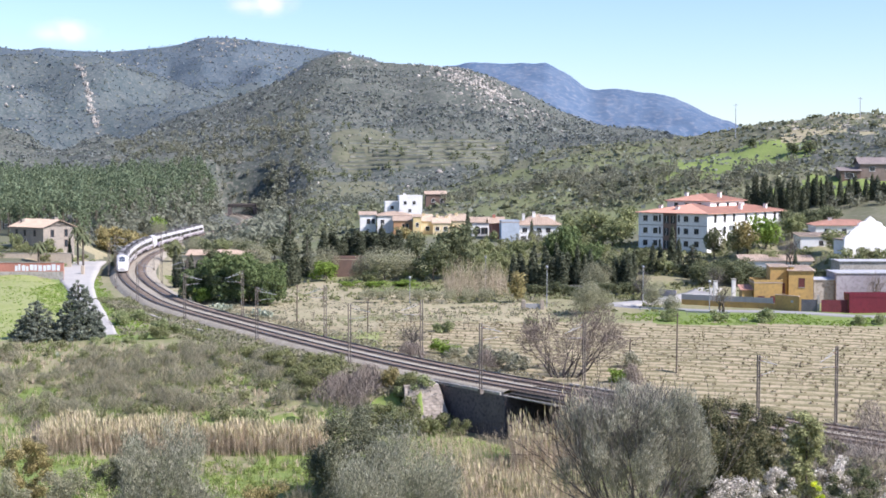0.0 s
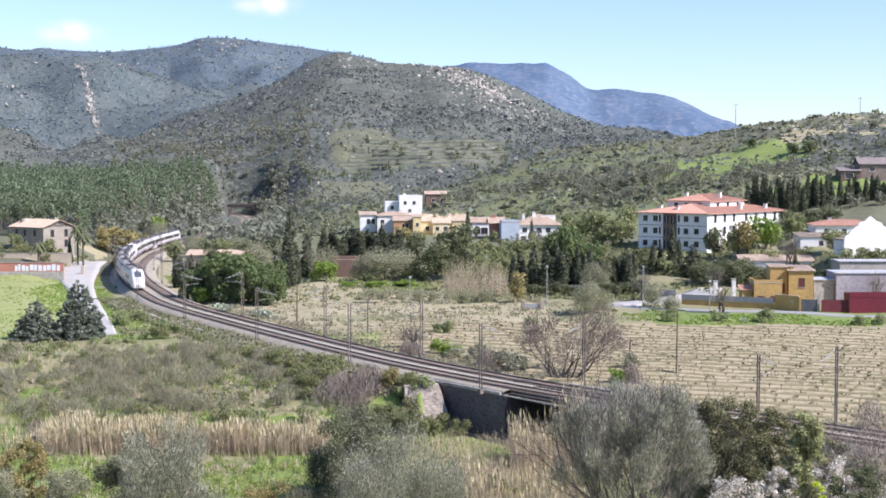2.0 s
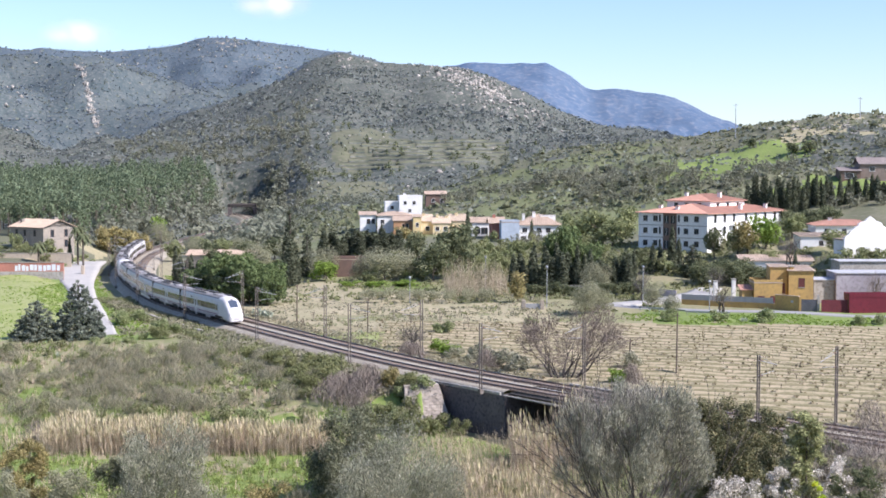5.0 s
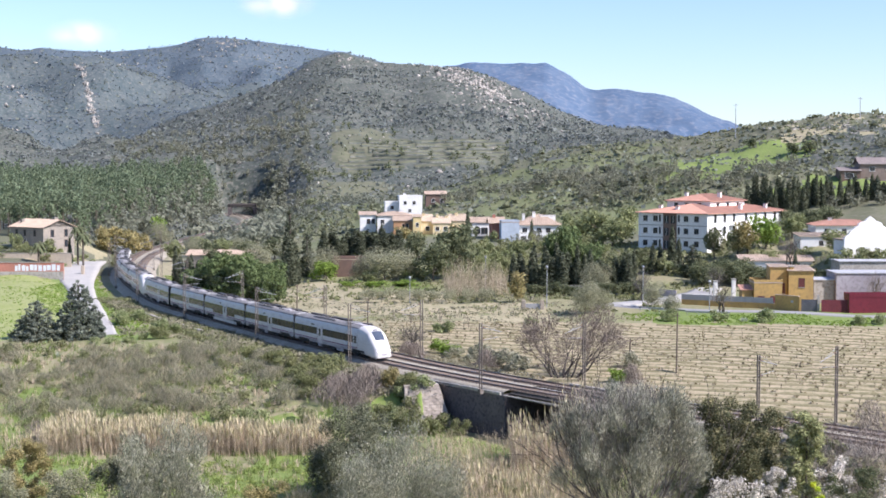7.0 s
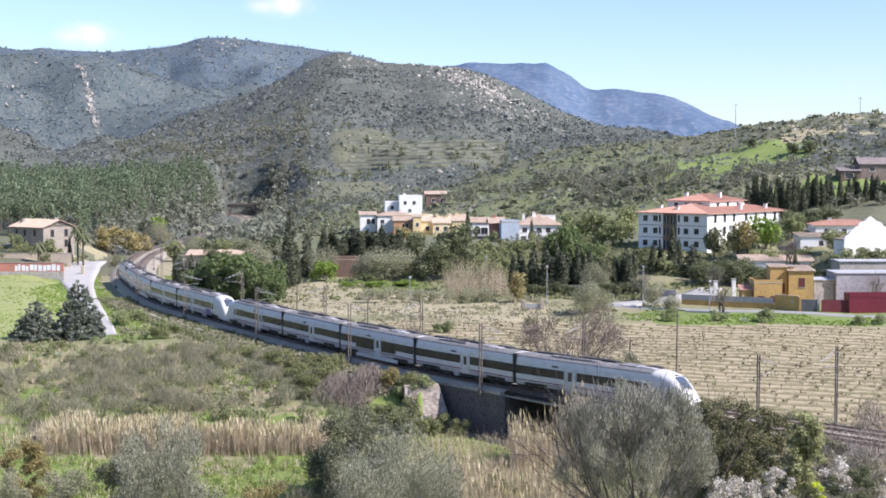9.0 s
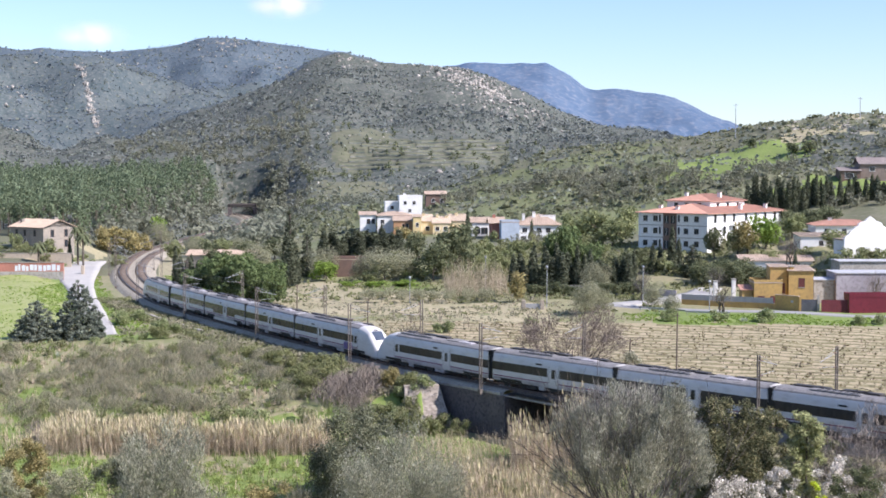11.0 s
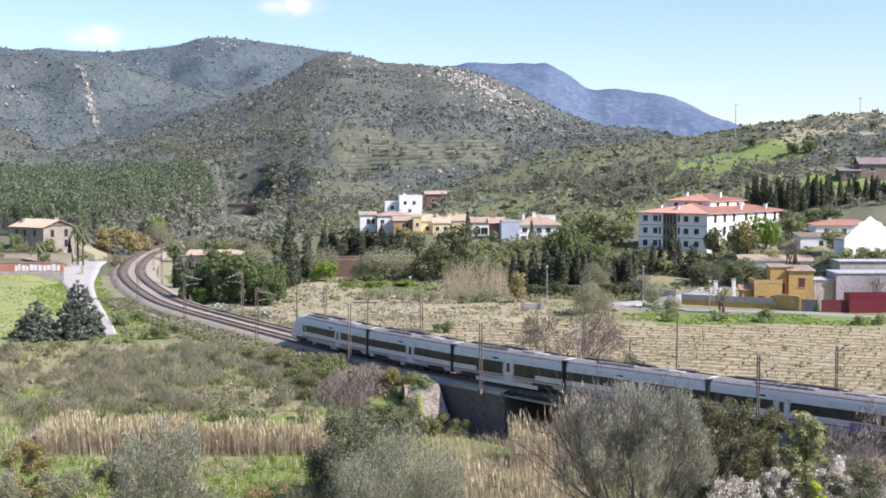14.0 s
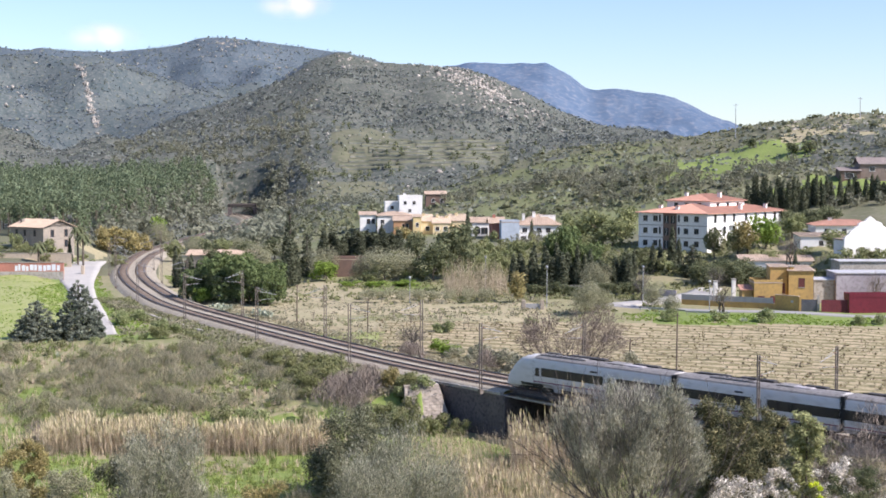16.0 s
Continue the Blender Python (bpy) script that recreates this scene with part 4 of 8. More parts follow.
    for i, w in enumerate((1.5, 0.9, 2.1, 1.2, 1.8, 0.8)):
        if x + w < h - 5.2:
            # two boxes are coloured pale as highlights in the dark underfloor
            part("equipment_box", boxed(x, x + w, -1.30, 1.30, 0.20 + 0.05 * (i % 3), 0.70, bev=0.04), M["trainlow"] if i in (1, 4) else M["under"], car, "underfloor equipment box")
        x += w + 0.35
    for x in (-L / 2 + 3.1, L / 2 - 3.1):
        bogie(car, x if kind == "mid" or x * f < 0 else x - 1.0 * f)
    ends = (-1, 1) if kind == "mid" else (-f,)
    for e in ends:
        a, b = sorted((e * (h - 0.02), e * (L / 2 + 0.02)))
        part("gangway_bellows", boxed(a, b, -1.41, 1.41, 0.62, 3.80, bev=0.0), M["bellows"], car, "black rubber gangway")
    if kind != "mid":
        # windscreen laid over the sloping front
        bm = bmesh.new()
        rows = []
        for d in (2.05, 1.85, 1.6, 1.35, 1.15, 0.95):
            rg = nose_ring(d)
            xx = (L / 2 - d) * f
            mid = len(rg) // 2
            rows.append([bm.verts.new((xx + 0.02 * f, rg[mid + k][0] * 0.92, rg[mid + k][1] + 0.02)) for k in (-2, -1, 0, 1, 2)])
        for a, b in zip(rows, rows[1:]):
            for i in range(4):
                bm.faces.new((a[i], a[i + 1], b[i + 1], b[i]))
        bmesh.ops.recalc_face_normals(bm, faces=bm.faces)
        part("windscreen", bm, M["cabglass"], car, "sloping windscreen with a bluish reflection in its colour")
        part("top_headlight", boxed(*sorted(((L / 2 - 2.32) * f, (L / 2 - 2.16) * f)), -0.26, 0.26, 3.50, 3.64, bev=0.03), M["trainglass"], car)
        for sgn in (-1, 1):
            part("cab_door_seam", band((L / 2 - taper + 0.02) * f - 0.03, (L / 2 - taper + 0.02) * f + 0.03, 0.75, 3.3, sgn, off=0.006), M["traingrey"], car)
        for sgn in (-1, 1):
            bm = bmesh.new()
            bmesh.ops.create_uvsphere(bm, u_segments=10, v_segments=6, radius=0.13,
                                      matrix=Matrix.Translation(((L / 2 - 0.14) * f, sgn * 0.72, 1.22)))
            part("headlight", bm, lamp_on if (f > 0 and not graphic) else M["trainglass"], car, "round headlamp")
        bm = boxed(*sorted(((L / 2 - 0.2) * f, (L / 2 + 0.03) * f)), -0.42, 0.42, 0.62, 0.90, bev=0.06)
        part("coupler_hatch", bm, M["trainlow"], car)
        bm = boxed(*sorted(((L / 2 - 1.9) * f, (L / 2 - 0.35) * f)), -0.95, 0.95, 0.18, 0.5, bev=0.1)
        part("snow_plough", bm, M["trainlow"], car)
    return car


# distance of each car's middle behind the nose of its unit
OFFSETS = [END_L / 2, END_L + MID_L / 2, END_L + 1.5 * MID_L, END_L + 2.5 * MID_L, END_L + 3 * MID_L + END_L / 2]


def build_train():
    cars = []
    front, mid, back = build_car("front"), build_car("mid"), build_car("back")
    second = build_car("front", graphic=True)
    cars.append((front, OFFSETS[0]))
    cars.append((mid, OFFSETS[1]))
    low = build_car("mid", low=True)
    cars += [(low, OFFSETS[2]), (copy_thing(mid, Matrix()), OFFSETS[3])]
    cars.append((back, OFFSETS[4]))
    cars.append((second, UNIT + OFFSETS[0]))
    cars += [(copy_thing(low if k == 1 else mid, Matrix()), UNIT + o) for k, o in enumerate(OFFSETS[1:4])]
    cars.append((copy_thing(back, Matrix()), UNIT + OFFSETS[4]))
    return cars


CARS = build_train()
# the first gap between cars stands at this place after nine seconds
S_GAP = float(TS[np.argmin(np.hypot(TRACK[:, 0] - 8.9, TRACK[:, 1] - 146.6))])
NOSE0 = S_GAP + END_L - SPEED * 9.0


def car_pose(t, offset):
    # the train comes out of the far curve a little more slowly
    s = NOSE0 + SPEED * t - 0.5 + 10.0 * math.exp(-(t / 4.3) ** 3) - offset
    a, _ = track_at(s - 6.3)
    b, _ = track_at(s + 6.3)
    c = (a + b) / 2
    return pose(c[0], c[1], 0.0, 0, 0, math.degrees(math.atan2(b[1] - a[1], b[0] - a[0])))


# ---- buildings ----
def house(name, label, x, y, z, yaw, w, d, h, wall="white", roof="tile", kind="gable", pitch=0.28, over=0.45, wins=(), chimneys=(), base=1.5, ridge="x",
          category="house", group=""):
    """A house: corner origin at its front left foot, x along the front (w), y to the back (d).
    wins: (face, along, height over the floor, width, height, kind)."""
    ob = empty(name, pose(x, y, z, 0, 0, yaw), label, category, group)
    t = 0.3
    # walls as four slabs
    for k, (x0, x1, y0, y1) in enumerate(((0, w, 0, t), (0, w, d - t, d), (0, t, t, d - t), (w - t, w, t, d - t))):
        part("wall", boxed(x0, x1, y0, y1, -base, h), M[wall], ob)
    if kind == "flat":
        part("roof", boxed(-0.05, w + 0.05, -0.05, d + 0.05, h, h + 0.22), M[roof], ob, "flat roof slab")
        for x0, x1, y0, y1 in ((-0.05, w + 0.05, -0.06, 0.15), (-0.05, w + 0.05, d - 0.15, d + 0.06), (-0.06, 0.15, 0.15, d - 0.15), (w - 0.15, w + 0.06, 0.15, d - 0.15)):
            part("parapet", boxed(x0, x1, y0, y1, h + 0.22, h + 0.62), M[wall], ob)
    else:
        rise = pitch * (d if ridge == "x" else w) / 2
        o = over
        bm = bmesh.new()
        hip = min(w, d) / 2 if kind == "hip" else 0.0
        if kind == "shed":
            q = [(-o, -o, h), (w + o, -o, h), (w + o, d + o, h + pitch * d), (-o, d + o, h + pitch * d)]
            quads = [q]
        elif ridge == "x":
            a, b = (-o + hip, w + o - hip) if kind == "hip" else (-o, w + o)
            r0, r1 = (a, d / 2, h + rise), (b, d / 2, h + rise)
            quads = [[(-o, -o, h - o * pitch), (w + o, -o, h - o * pitch), r1, r0], [(w + o, d + o, h - o * pitch), (-o, d + o, h - o * pitch), r0, r1]]
            if kind == "hip":
                quads += [[(-o, d + o, h - o * pitch), (-o, -o, h - o * pitch), r0], [(w + o, -o, h - o * pitch), (w + o, d + o, h - o * pitch), r1]]
        else:
            a, b = (-o + hip, d + o - hip) if kind == "hip" else (-o, d + o)
            r0, r1 = (w / 2, a, h + rise), (w / 2, b, h + rise)
            quads = [[(-o, d + o, h - o * pitch), (-o, -o, h - o * pitch), r0, r1], [(w + o, -o, h - o * pitch), (w + o, d + o, h - o * pitch), r1, r0]]
            if kind == "hip":
                quads += [[(-o, -o, h - o * pitch), (w + o, -o, h - o * pitch), r0], [(w + o, d + o, h - o * pitch), (-o, d + o, h - o * pitch), r1]]
        for q in quads:
            # each slope is a slab with courses of tiles proud of it
            up = [bm.verts.new((a, b, c + 0.14)) for a, b, c in q]
            dn = [bm.verts.new((a, b, c)) for a, b, c in q]
            bm.faces.new(up), bm.faces.new(dn[::-1])
            for i in range(len(q)):
                j = (i + 1) % len(q)
                bm.faces.new((dn[i], dn[j], up[j], up[i]))
        bmesh.ops.recalc_face_normals(bm, faces=bm.faces)
        rf = part("roof", bm, M[roof], ob, "clay tile roof" if roof.startswith("tile") else "")
        # rolls of tiles running down the slopes
        if roof.startswith("tile"):
            bm = bmesh.new()
            for q in quads:
                e0, e1 = Vector(q[0]), Vector(q[1])
                tops = [Vector(v) for v in q[2:]]
                n = max(2, int((e1 - e0).length / 0.55))
                along = (e1 - e0).normalized()
                for i in range(1, n):
                    p = e0.lerp(e1, i / n)
                    u = (p - e0).dot(along)
                    if len(tops) == 2:
                        ua, ub = (tops[1] - e0).dot(along), (tops[0] - e0).dot(along)
                        k = 1.0 if ua <= u <= ub else (u / ua if u < ua else ((e1 - e0).length - u) / max(1e-6, (e1 - e0).length - ub))
                        foot = e0 + along * ua
                        upv = tops[1] - foot
                    else:
                        ua = (tops[0] - e0).dot(along)
                        k = u / ua if u < ua else ((e1 - e0).length - u) / ((e1 - e0).length - ua)
                        upv = tops[0] - (e0 + along * ua)
                    tube(bm, p + Vector((0, 0, 0.15)), p + upv * k + Vector((0, 0, 0.15)), 0.085, seg=4)
            part("tile_relief", bm, M[roof], rf)
        if kind in ("gable", "shed") and kind != "hip":
            bm = bmesh.new()
            if kind == "gable" and ridge == "x":
                tri = [[(xx, 0, h), (xx, d, h), (xx, d / 2, h + rise)] for xx in (0.0, w)]
            elif kind == "gable":
                tri = [[(0, yy, h), (w, yy, h), (w / 2, yy, h + rise)] for yy in (0.0, d)]
            else:
                tri = [[(xx, 0, h), (xx, d, h), (xx, d, h + pitch * d)] for xx in (0.0, w)] + [[(0, d, h), (w, d, h), (w, d, h + pitch * d), (0, d, h + pitch * d)]]
            for tr in tri:
                bm.faces.new([bm.verts.new(v) for v in tr])
            r = bmesh.ops.solidify(bm, geom=bm.faces[:], thickness=0.2)
            part("gable_wall", bm, M[wall], ob)
    for cx, cy, ch in chimneys:
        c = part("chimney", boxed(cx - 0.4, cx + 0.4, cy - 0.4, cy + 0.4, h - 0.2, h + ch, bev=0.03), M[wall], ob, "rendered chimney stack")
        part("chimney_cap", boxed(cx - 0.52, cx + 0.52, cy - 0.52, cy + 0.52, h + ch, h + ch + 0.14), M["concrete"], c)
    for face, u, v, ww, hh, kd in wins:
        window(ob, face, u, v, ww, hh, kd, w, d)
    return ob


def window(ob, face, u, v, ww, hh, kd, w, d):
    """An opening set on a face: f front, b back, l left, r right."""
    def place(u0, u1, n0, n1, v0, v1):
        if face == "f":
            return boxed(u0, u1, -n1, -n0, v0, v1)
        if face == "b":
            return boxed(u0, u1, d + n0, d + n1, v0, v1)
        if face == "l":
            return boxed(-n1, -n0, u0, u1, v0, v1)
        return boxed(w + n0, w + n1, u0, u1, v0, v1)
    wn_ = part("door" if kd == "door" else "window", place(u, u + ww, -0.12, 0.012, v, v + hh), M[{"door": "brickwall", "shutter": "shutter"}.get(kd, "glass")], ob)
    fr = M["white"] if kd not in ("dark", "shutter") else M["brickwall"]
    for a in ((u - 0.07, u, v - 0.07, v + hh + 0.07), (u + ww, u + ww + 0.07, v - 0.07, v + hh + 0.07), (u, u + ww, v + hh, v + hh + 0.07), (u, u + ww, v - 0.07, v)):
        part("frame", place(a[0], a[1], 0, 0.05, a[2], a[3]), fr, wn_)
    if kd == "win" and ww > 0.8:
        part("mullion", place(u + ww / 2 - 0.03, u + ww / 2 + 0.03, 0.0125, 0.03, v, v + hh), M["brickwall"], wn_)
    if kd != "door":
        part("sill", place(u - 0.12, u + ww + 0.12, 0, 0.12, v - 0.15, v - 0.07), M["concrete"], wn_)


def grid_wins(face, us, vs, ww=1.1, hh=1.3, kd="win"):
    return [(face, u, v, ww, hh, kd) for u in us for v in vs]


def build_village():
    # the apartment house
    yaw = math.degrees(math.atan2(-0.65, 0.76))
    ux, uy = 0.76, -0.65
    W, D = 18.8, 39.0
    cx, cy, cz = 61.7 - ux * W, 318 - uy * W, 4.7
    wins = grid_wins("f", (1.3, 4.1), (1.0, 4.0, 6.9), 1.25, 1.3) + grid_wins("f", (12.5, 15.3), (1.0, 4.0, 6.9), 1.25, 1.3)
    wins += grid_wins("f", (5.7, 10.9), (0.9, 3.9, 6.8), 0.55, 1.6)
    wins += grid_wins("r", (3.0, 7.5, 12.0, 18.0, 23.0, 28.0, 33.0), (0.9, 3.8, 6.7), 1.3, 1.9)
    ap = house("apartment_house", "white three-storey apartment house with red tile roofs", cx, cy, cz, yaw, W, D, 8.9, "white", "tile", "hip", 0.20, 0.7, wins,
               ((2.5, 6, 1.6), (9, 3, 1.4), (16.5, 20, 1.9), (12, 26, 2.2), (16.5, 33, 1.7)), ridge="y", category="apartment house", base=5)
    part("brick_bay", boxed(6.9, 10.6, -0.10, 0.0, -1, 8.8), M["brickwall"], ap, "brown brick stair bay")
    for z in (0.5, 3.5, 6.4):
        for x0 in (7.2, 9.0):
            bw = part("bay_window", boxed(x0, x0 + 1.25, -0.13, -0.1, z, z + 1.8), M["glass"], ap, "tall window in the brick bay")
            part("frame", boxed(x0 + 0.6, x0 + 0.66, -0.15, -0.13, z, z + 1.8), M["white"], bw)
            part("railing", boxed(x0 - 0.05, x0 + 1.3, -0.2, -0.16, z + 0.75, z + 0.82), M["under"], bw)
    for z in (2.95, 5.85):
        part("string_course", boxed(-0.06, W + 0.06, -0.06, 0.0, z, z + 0.18), M["concrete"], ap)
    for u in (10.5, 16.0, 25.5):
        for z in (2.9, 5.8):
            b = part("balcony", boxed(W, W + 1.2, u, u + 3.4, z, z + 0.16), M["white"], ap, "small white balcony")
            part("parapet", boxed(W + 1.1, W + 1.2, u, u + 3.4, z + 0.16, z + 1.1), M["white"], b)
    # raised penthouse storey behind
    c, s = math.cos(radians(yaw)), math.sin(radians(yaw))
    q = lambda a, b: (cx + c * a - s * b, cy + s * a + c * b)
    px, py = q(1.0, 11.5)
    house("penthouse", "set-back white top storey with hipped red tile roof", px, py, cz + 8.9, yaw, 12, 17, 2.7, "white", "tile", "hip", 0.24, 0.6,
          grid_wins("f", (2, 5, 8.5), (0.9,), 1.1, 1.3) + grid_wins("r", (3, 8, 13), (0.9,), 1.2, 1.3), ((2.5, 5, 1.9), (9.5, 9, 2.0)), base=0.2, ridge="y", category="house")

    # the yellow house with its yard
    gy = -0.6
    house("yellow_house", "ochre-yellow two-storey house with pale tile roof", 61.3, 241, gy, -4, 4.3, 6.5, 6.4, "yellow", "tilepale", "shed", 0.08, 0.3,
          [("f", 1.75, 3.6, 1.0, 1.5, "shutter"), ("l", 3, 4.2, 0.9, 1.2, "shutter")], ((0.6, 1.2, 0.7),))
    house("stair_tower", "ochre stair tower of the yellow house", 58.3, 242.2, gy, -4, 3.0, 4.2, 7.0, "yellow", "tilepale", "shed", 0.06, 0.2, [("f", 2.0, 2.4, 0.55, 1.7, "shutter")])
    house("yellow_annexe", "low ochre-yellow wing with flat roof", 55.0, 240.2, gy, -3, 4.9, 5.4, 4.3, "yellow", "tilepale", "flat", wins=[("f", 0.7, 1.0, 1.1, 1.0, "shutter"), ("f", 2.9, 0.9, 1.0, 1.1, "shutter")])
    house("tiled_porch", "small porch with orange clay tile roof", 53.0, 241.0, gy, -3, 1.9, 3, 3.0, "yellow", "tile", "shed", 0.2, 0.3)
    # yard wall: ochre masonry below, grey metal sheet above
    a_ = math.degrees(math.atan2(237 - 245, 57.9 - 43.0))
    wl = empty("yard_wall", pose(43.0, 245.0, gy, 0, 0, a_), "long ochre yard wall with grey metal fence", "wall", kind="structure")
    part("masonry", boxed(0, 16.9, 0, 0.25, -1.2, 1.0), M["yellow"], wl)
    part("fence_sheet", boxed(0, 16.6, 0.08, 0.14, 1.0, 1.95), M["greymetal"], wl, "grey corrugated fence sheet")
    for i in range(10):
        part("fence_post", boxed(i * 1.82, i * 1.82 + 0.08, 0.02, 0.16, 1.0, 2.05), M["greysteel"], wl)
    a_ = math.degrees(math.atan2(233.4 - 237, 61.2 - 57.9))
    fw = empty("entrance_wall", pose(57.9, 236.9, gy, 0, 0, a_), "tall ochre entrance wall with a small opening", "wall", kind="structure")
    part("masonry", boxed(0, 4.8, 0, 0.3, -1.2, 2.55), M["yellow"], fw)
    part("coping", boxed(-0.05, 4.85, -0.06, 0.36, 2.55, 2.65), M["tilepale"], fw)
    part("letter_box", boxed(3.2, 3.7, -0.05, 0.0, 1.4, 1.8), M["greymetal"], fw)
    gt = empty("yard_gate", pose(61.5, 233.2, gy, 0, 0, -10), "dark grey sheet metal sliding gate", "gate")
    leaf = part("gate_leaf", boxed(0, 2.7, 0, 0.08, 0.05, 2.1), M["darkgate"], gt)
    for i in range(6):
        part("gate_rib", boxed(0.15 + i * 0.45, 0.21 + i * 0.45, -0.03, 0.0, 0.05, 2.1), M["darkgate"], leaf)
    part("gate_post", boxed(-0.3, 0, -0.1, 0.3, -1, 2.5), M["yellow"], gt)
    part("gate_post", boxed(2.7, 3.05, -0.1, 0.3, -1, 2.9), M["concrete"], gt)
    rf = empty("red_fence", pose(64.7, 232.2, gy, 0, 0, 0), "dark red sheet fence beside the shed", "fence", kind="structure")
    for i in range(9):
        part("fence_sheet", boxed(i * 0.5, i * 0.5 + 0.49, 0, 0.05, -0.5, 2.1), M["redfence"], rf)

    # tall white posts of the drive
    for x, y, h in ((50.6, 252.5, 3.4), (54.2, 253.5, 3.6)):
        gp_ = empty("drive_post", pose(x, y, ground(x, y)), "tall white square gate post", "gate post", "drive posts")
        part("shaft", boxed(-0.35, 0.35, -0.35, 0.35, -0.5, h, bev=0.03), M["white"], gp_)
        part("cap", boxed(-0.45, 0.45, -0.45, 0.45, h, h + 0.18, bev=0.03), M["concrete"], gp_)
    # sheds behind
    house("red_shed", "crimson metal-sheet shed beside the road", 69.3, 231.6, gy, 0, 18, 3.2, 2.6, "red", "red", "flat", wins=[])
    house("grey_warehouse", "grey warehouse with pale zinc roof", 71.2, 246, gy, 0, 22, 6.5, 5.6, "mauve", "zinc", "shed", 0.012, 0.2)
    house("grey_lean_to", "pale lean-to with stacked boards", 67.4, 247, gy, 0, 3.7, 4, 4.3, "concrete", "zinc", "shed", 0.05, 0.2)
    house("long_shed", "long grey shed with flat zinc roof", 76.4, 262, gy + 0.5, 1, 22, 5.5, 6.2, "concrete", "zinc", "gable", 0.03, 0.3)
    house("white_barn", "white barn with pale flat roof", 78.2, 298, 5.2, -4, 10.2, 8, 4.0, "white", "tilepale", "shed", 0.06, 0.3, grid_wins("f", (4, 8), (2.0,), 1.0, 1.2), base=5)
    house("low_long_roof", "low outbuilding with pale tile roof", 62.5, 286, 2.4, -6, 15, 5, 2.2, "white", "tilepale", "shed", 0.2, 0.3, base=4)
    house("white_villa", "white villa with low red tile roof", 87, 318, 5.0, -4, 14, 9, 5.9, "white", "tile", "hip", 0.25, 0.4, grid_wins("f", (2, 6, 10), (1.5, 3.8), 1.1, 1.3), ((4, 4, 1.6),), base=5)
    # white hall with a curved stepped gable
    hall = empty("gabled_hall", pose(79.6, 274, 4.9, 0, 0, 12), "white hall with curved baroque gable front", "hall")
    bm = bmesh.new()
    prof = [(1.3, -6), (1.3, 4.9), (1.6, 5.5), (2.3, 5.9), (2.6, 6.5), (3.3, 6.9), (3.6, 7.3), (4.2, 7.5), (4.5, 8.1), (5.2, 8.4), (5.8, 8.5), (6.2, 9.0), (6.6, 9.2), (7.0, 9.5)]
    pts = prof + [(14 - u, v) for u, v in prof[::-1][1:]]
    fr = [bm.verts.new((u, 0, v)) for u, v in pts]
    bk = [bm.verts.new((u, 0.5, v)) for u, v in pts]
    bm.faces.new(fr), bm.faces.new(bk[::-1])
    for i in range(len(pts)):
        j = (i + 1) % len(pts)
        bm.faces.new((fr[i], bk[i], bk[j], fr[j]))
    bmesh.ops.recalc_face_normals(bm, faces=bm.faces)
    part("gable_front", bm, M["white"], hall, "white curved gable")
    part("nave", boxed(1.6, 12.4, 0.5, 5, -6, 4.6), M["white"], hall)
    part("roof", boxed(1.4, 12.6, 0.5, 5.2, 4.6, 4.9), M["tilepale"], hall)
    for u in (2.4, 5.0, 8.6):
        part("window", boxed(u, u + 0.5, -0.03, 0.1, 1.2, 3.0), M["glass"], hall)

    # houses in the middle of the valley
    def wf(us, vs, ww=1.1, hh=1.2):
        return grid_wins("f", us, vs, ww, hh)
    house("white_cube_house", "white flat-roofed two-storey house on the slope", -14.4, 450, 9.6, 6, 7.6, 7, 5.4, "white", "white", "flat",
          wins=wf((1.4, 4.4), (3.0,), 1.0, 1.1) + wf((3.0,), (0.5,), 1.0, 1.0) + grid_wins("r", (2, 5), (3.0, 0.6)), chimneys=((2, 4, 1.2),), base=5)
    house("white_wing", "low white wing of the cube-shaped house", -19.2, 452, 10.0, 6, 4.8, 6, 3.0, "white", "white", "flat", wins=wf((1.8,), (0.9,)), base=5)
    house("white_arched_house", "white house with arched loggia and tile roof", -25.9, 425, 6.2, 4, 5.0, 8, 3.7, "white", "tilepale", "shed", 0.1, 0.4,
          wf((2.1, 3.6), (1.0,), 1.1, 1.5), base=4)
    house("low_tiled_house", "cream house with a pale tile roof", -20.2, 420, 6.6, 3, 10.5, 9, 3.3, "white", "tilepale", "hip", 0.25, 0.4, wf((1.0,), (0.8,)), ((7, 4, 1.5),), base=4)
    house("orange_house", "orange rendered terrace house", -15, 414, 4.2, 3, 6.4, 9, 4.3, "orange", "tilepale", "gable", 0.25, 0.3, wf((2.6, 3.8), (2.2,), 0.7, 1.2))
    for k, (x0, w_, h_, y0, ch) in enumerate(((-8.4, 5.4, 4.6, 408, ((2.6, 4, 2.4),)), (-3.0, 5.2, 4.1, 406.5, ((1.4, 4, 2.6), (4.2, 4, 2.2))), (2.2, 4.8, 4.7, 408.5, ((2.0, 4, 2.4), (3.8, 5, 2.0))))):
        house("yellow_terrace_house", "pale yellow terrace house with a sun-bleached roof", x0, y0, 4.0, 3, w_ - 0.05, 10, h_, "paleyellow", "tileyellow", "gable", 0.36, 0.3,
              wf((0.8, 3.2), (1.8,)), ch, group="yellow terrace")
    house("yellow_gable_house", "bright yellow gable end between the terrace roofs", -8.8, 402, 3.8, 3, 2.4, 6, 6.2, "yellowbright", "tileyellow", "shed", 0.1, 0.2, wf((0.8,), (3.4,), 0.8, 1.2))
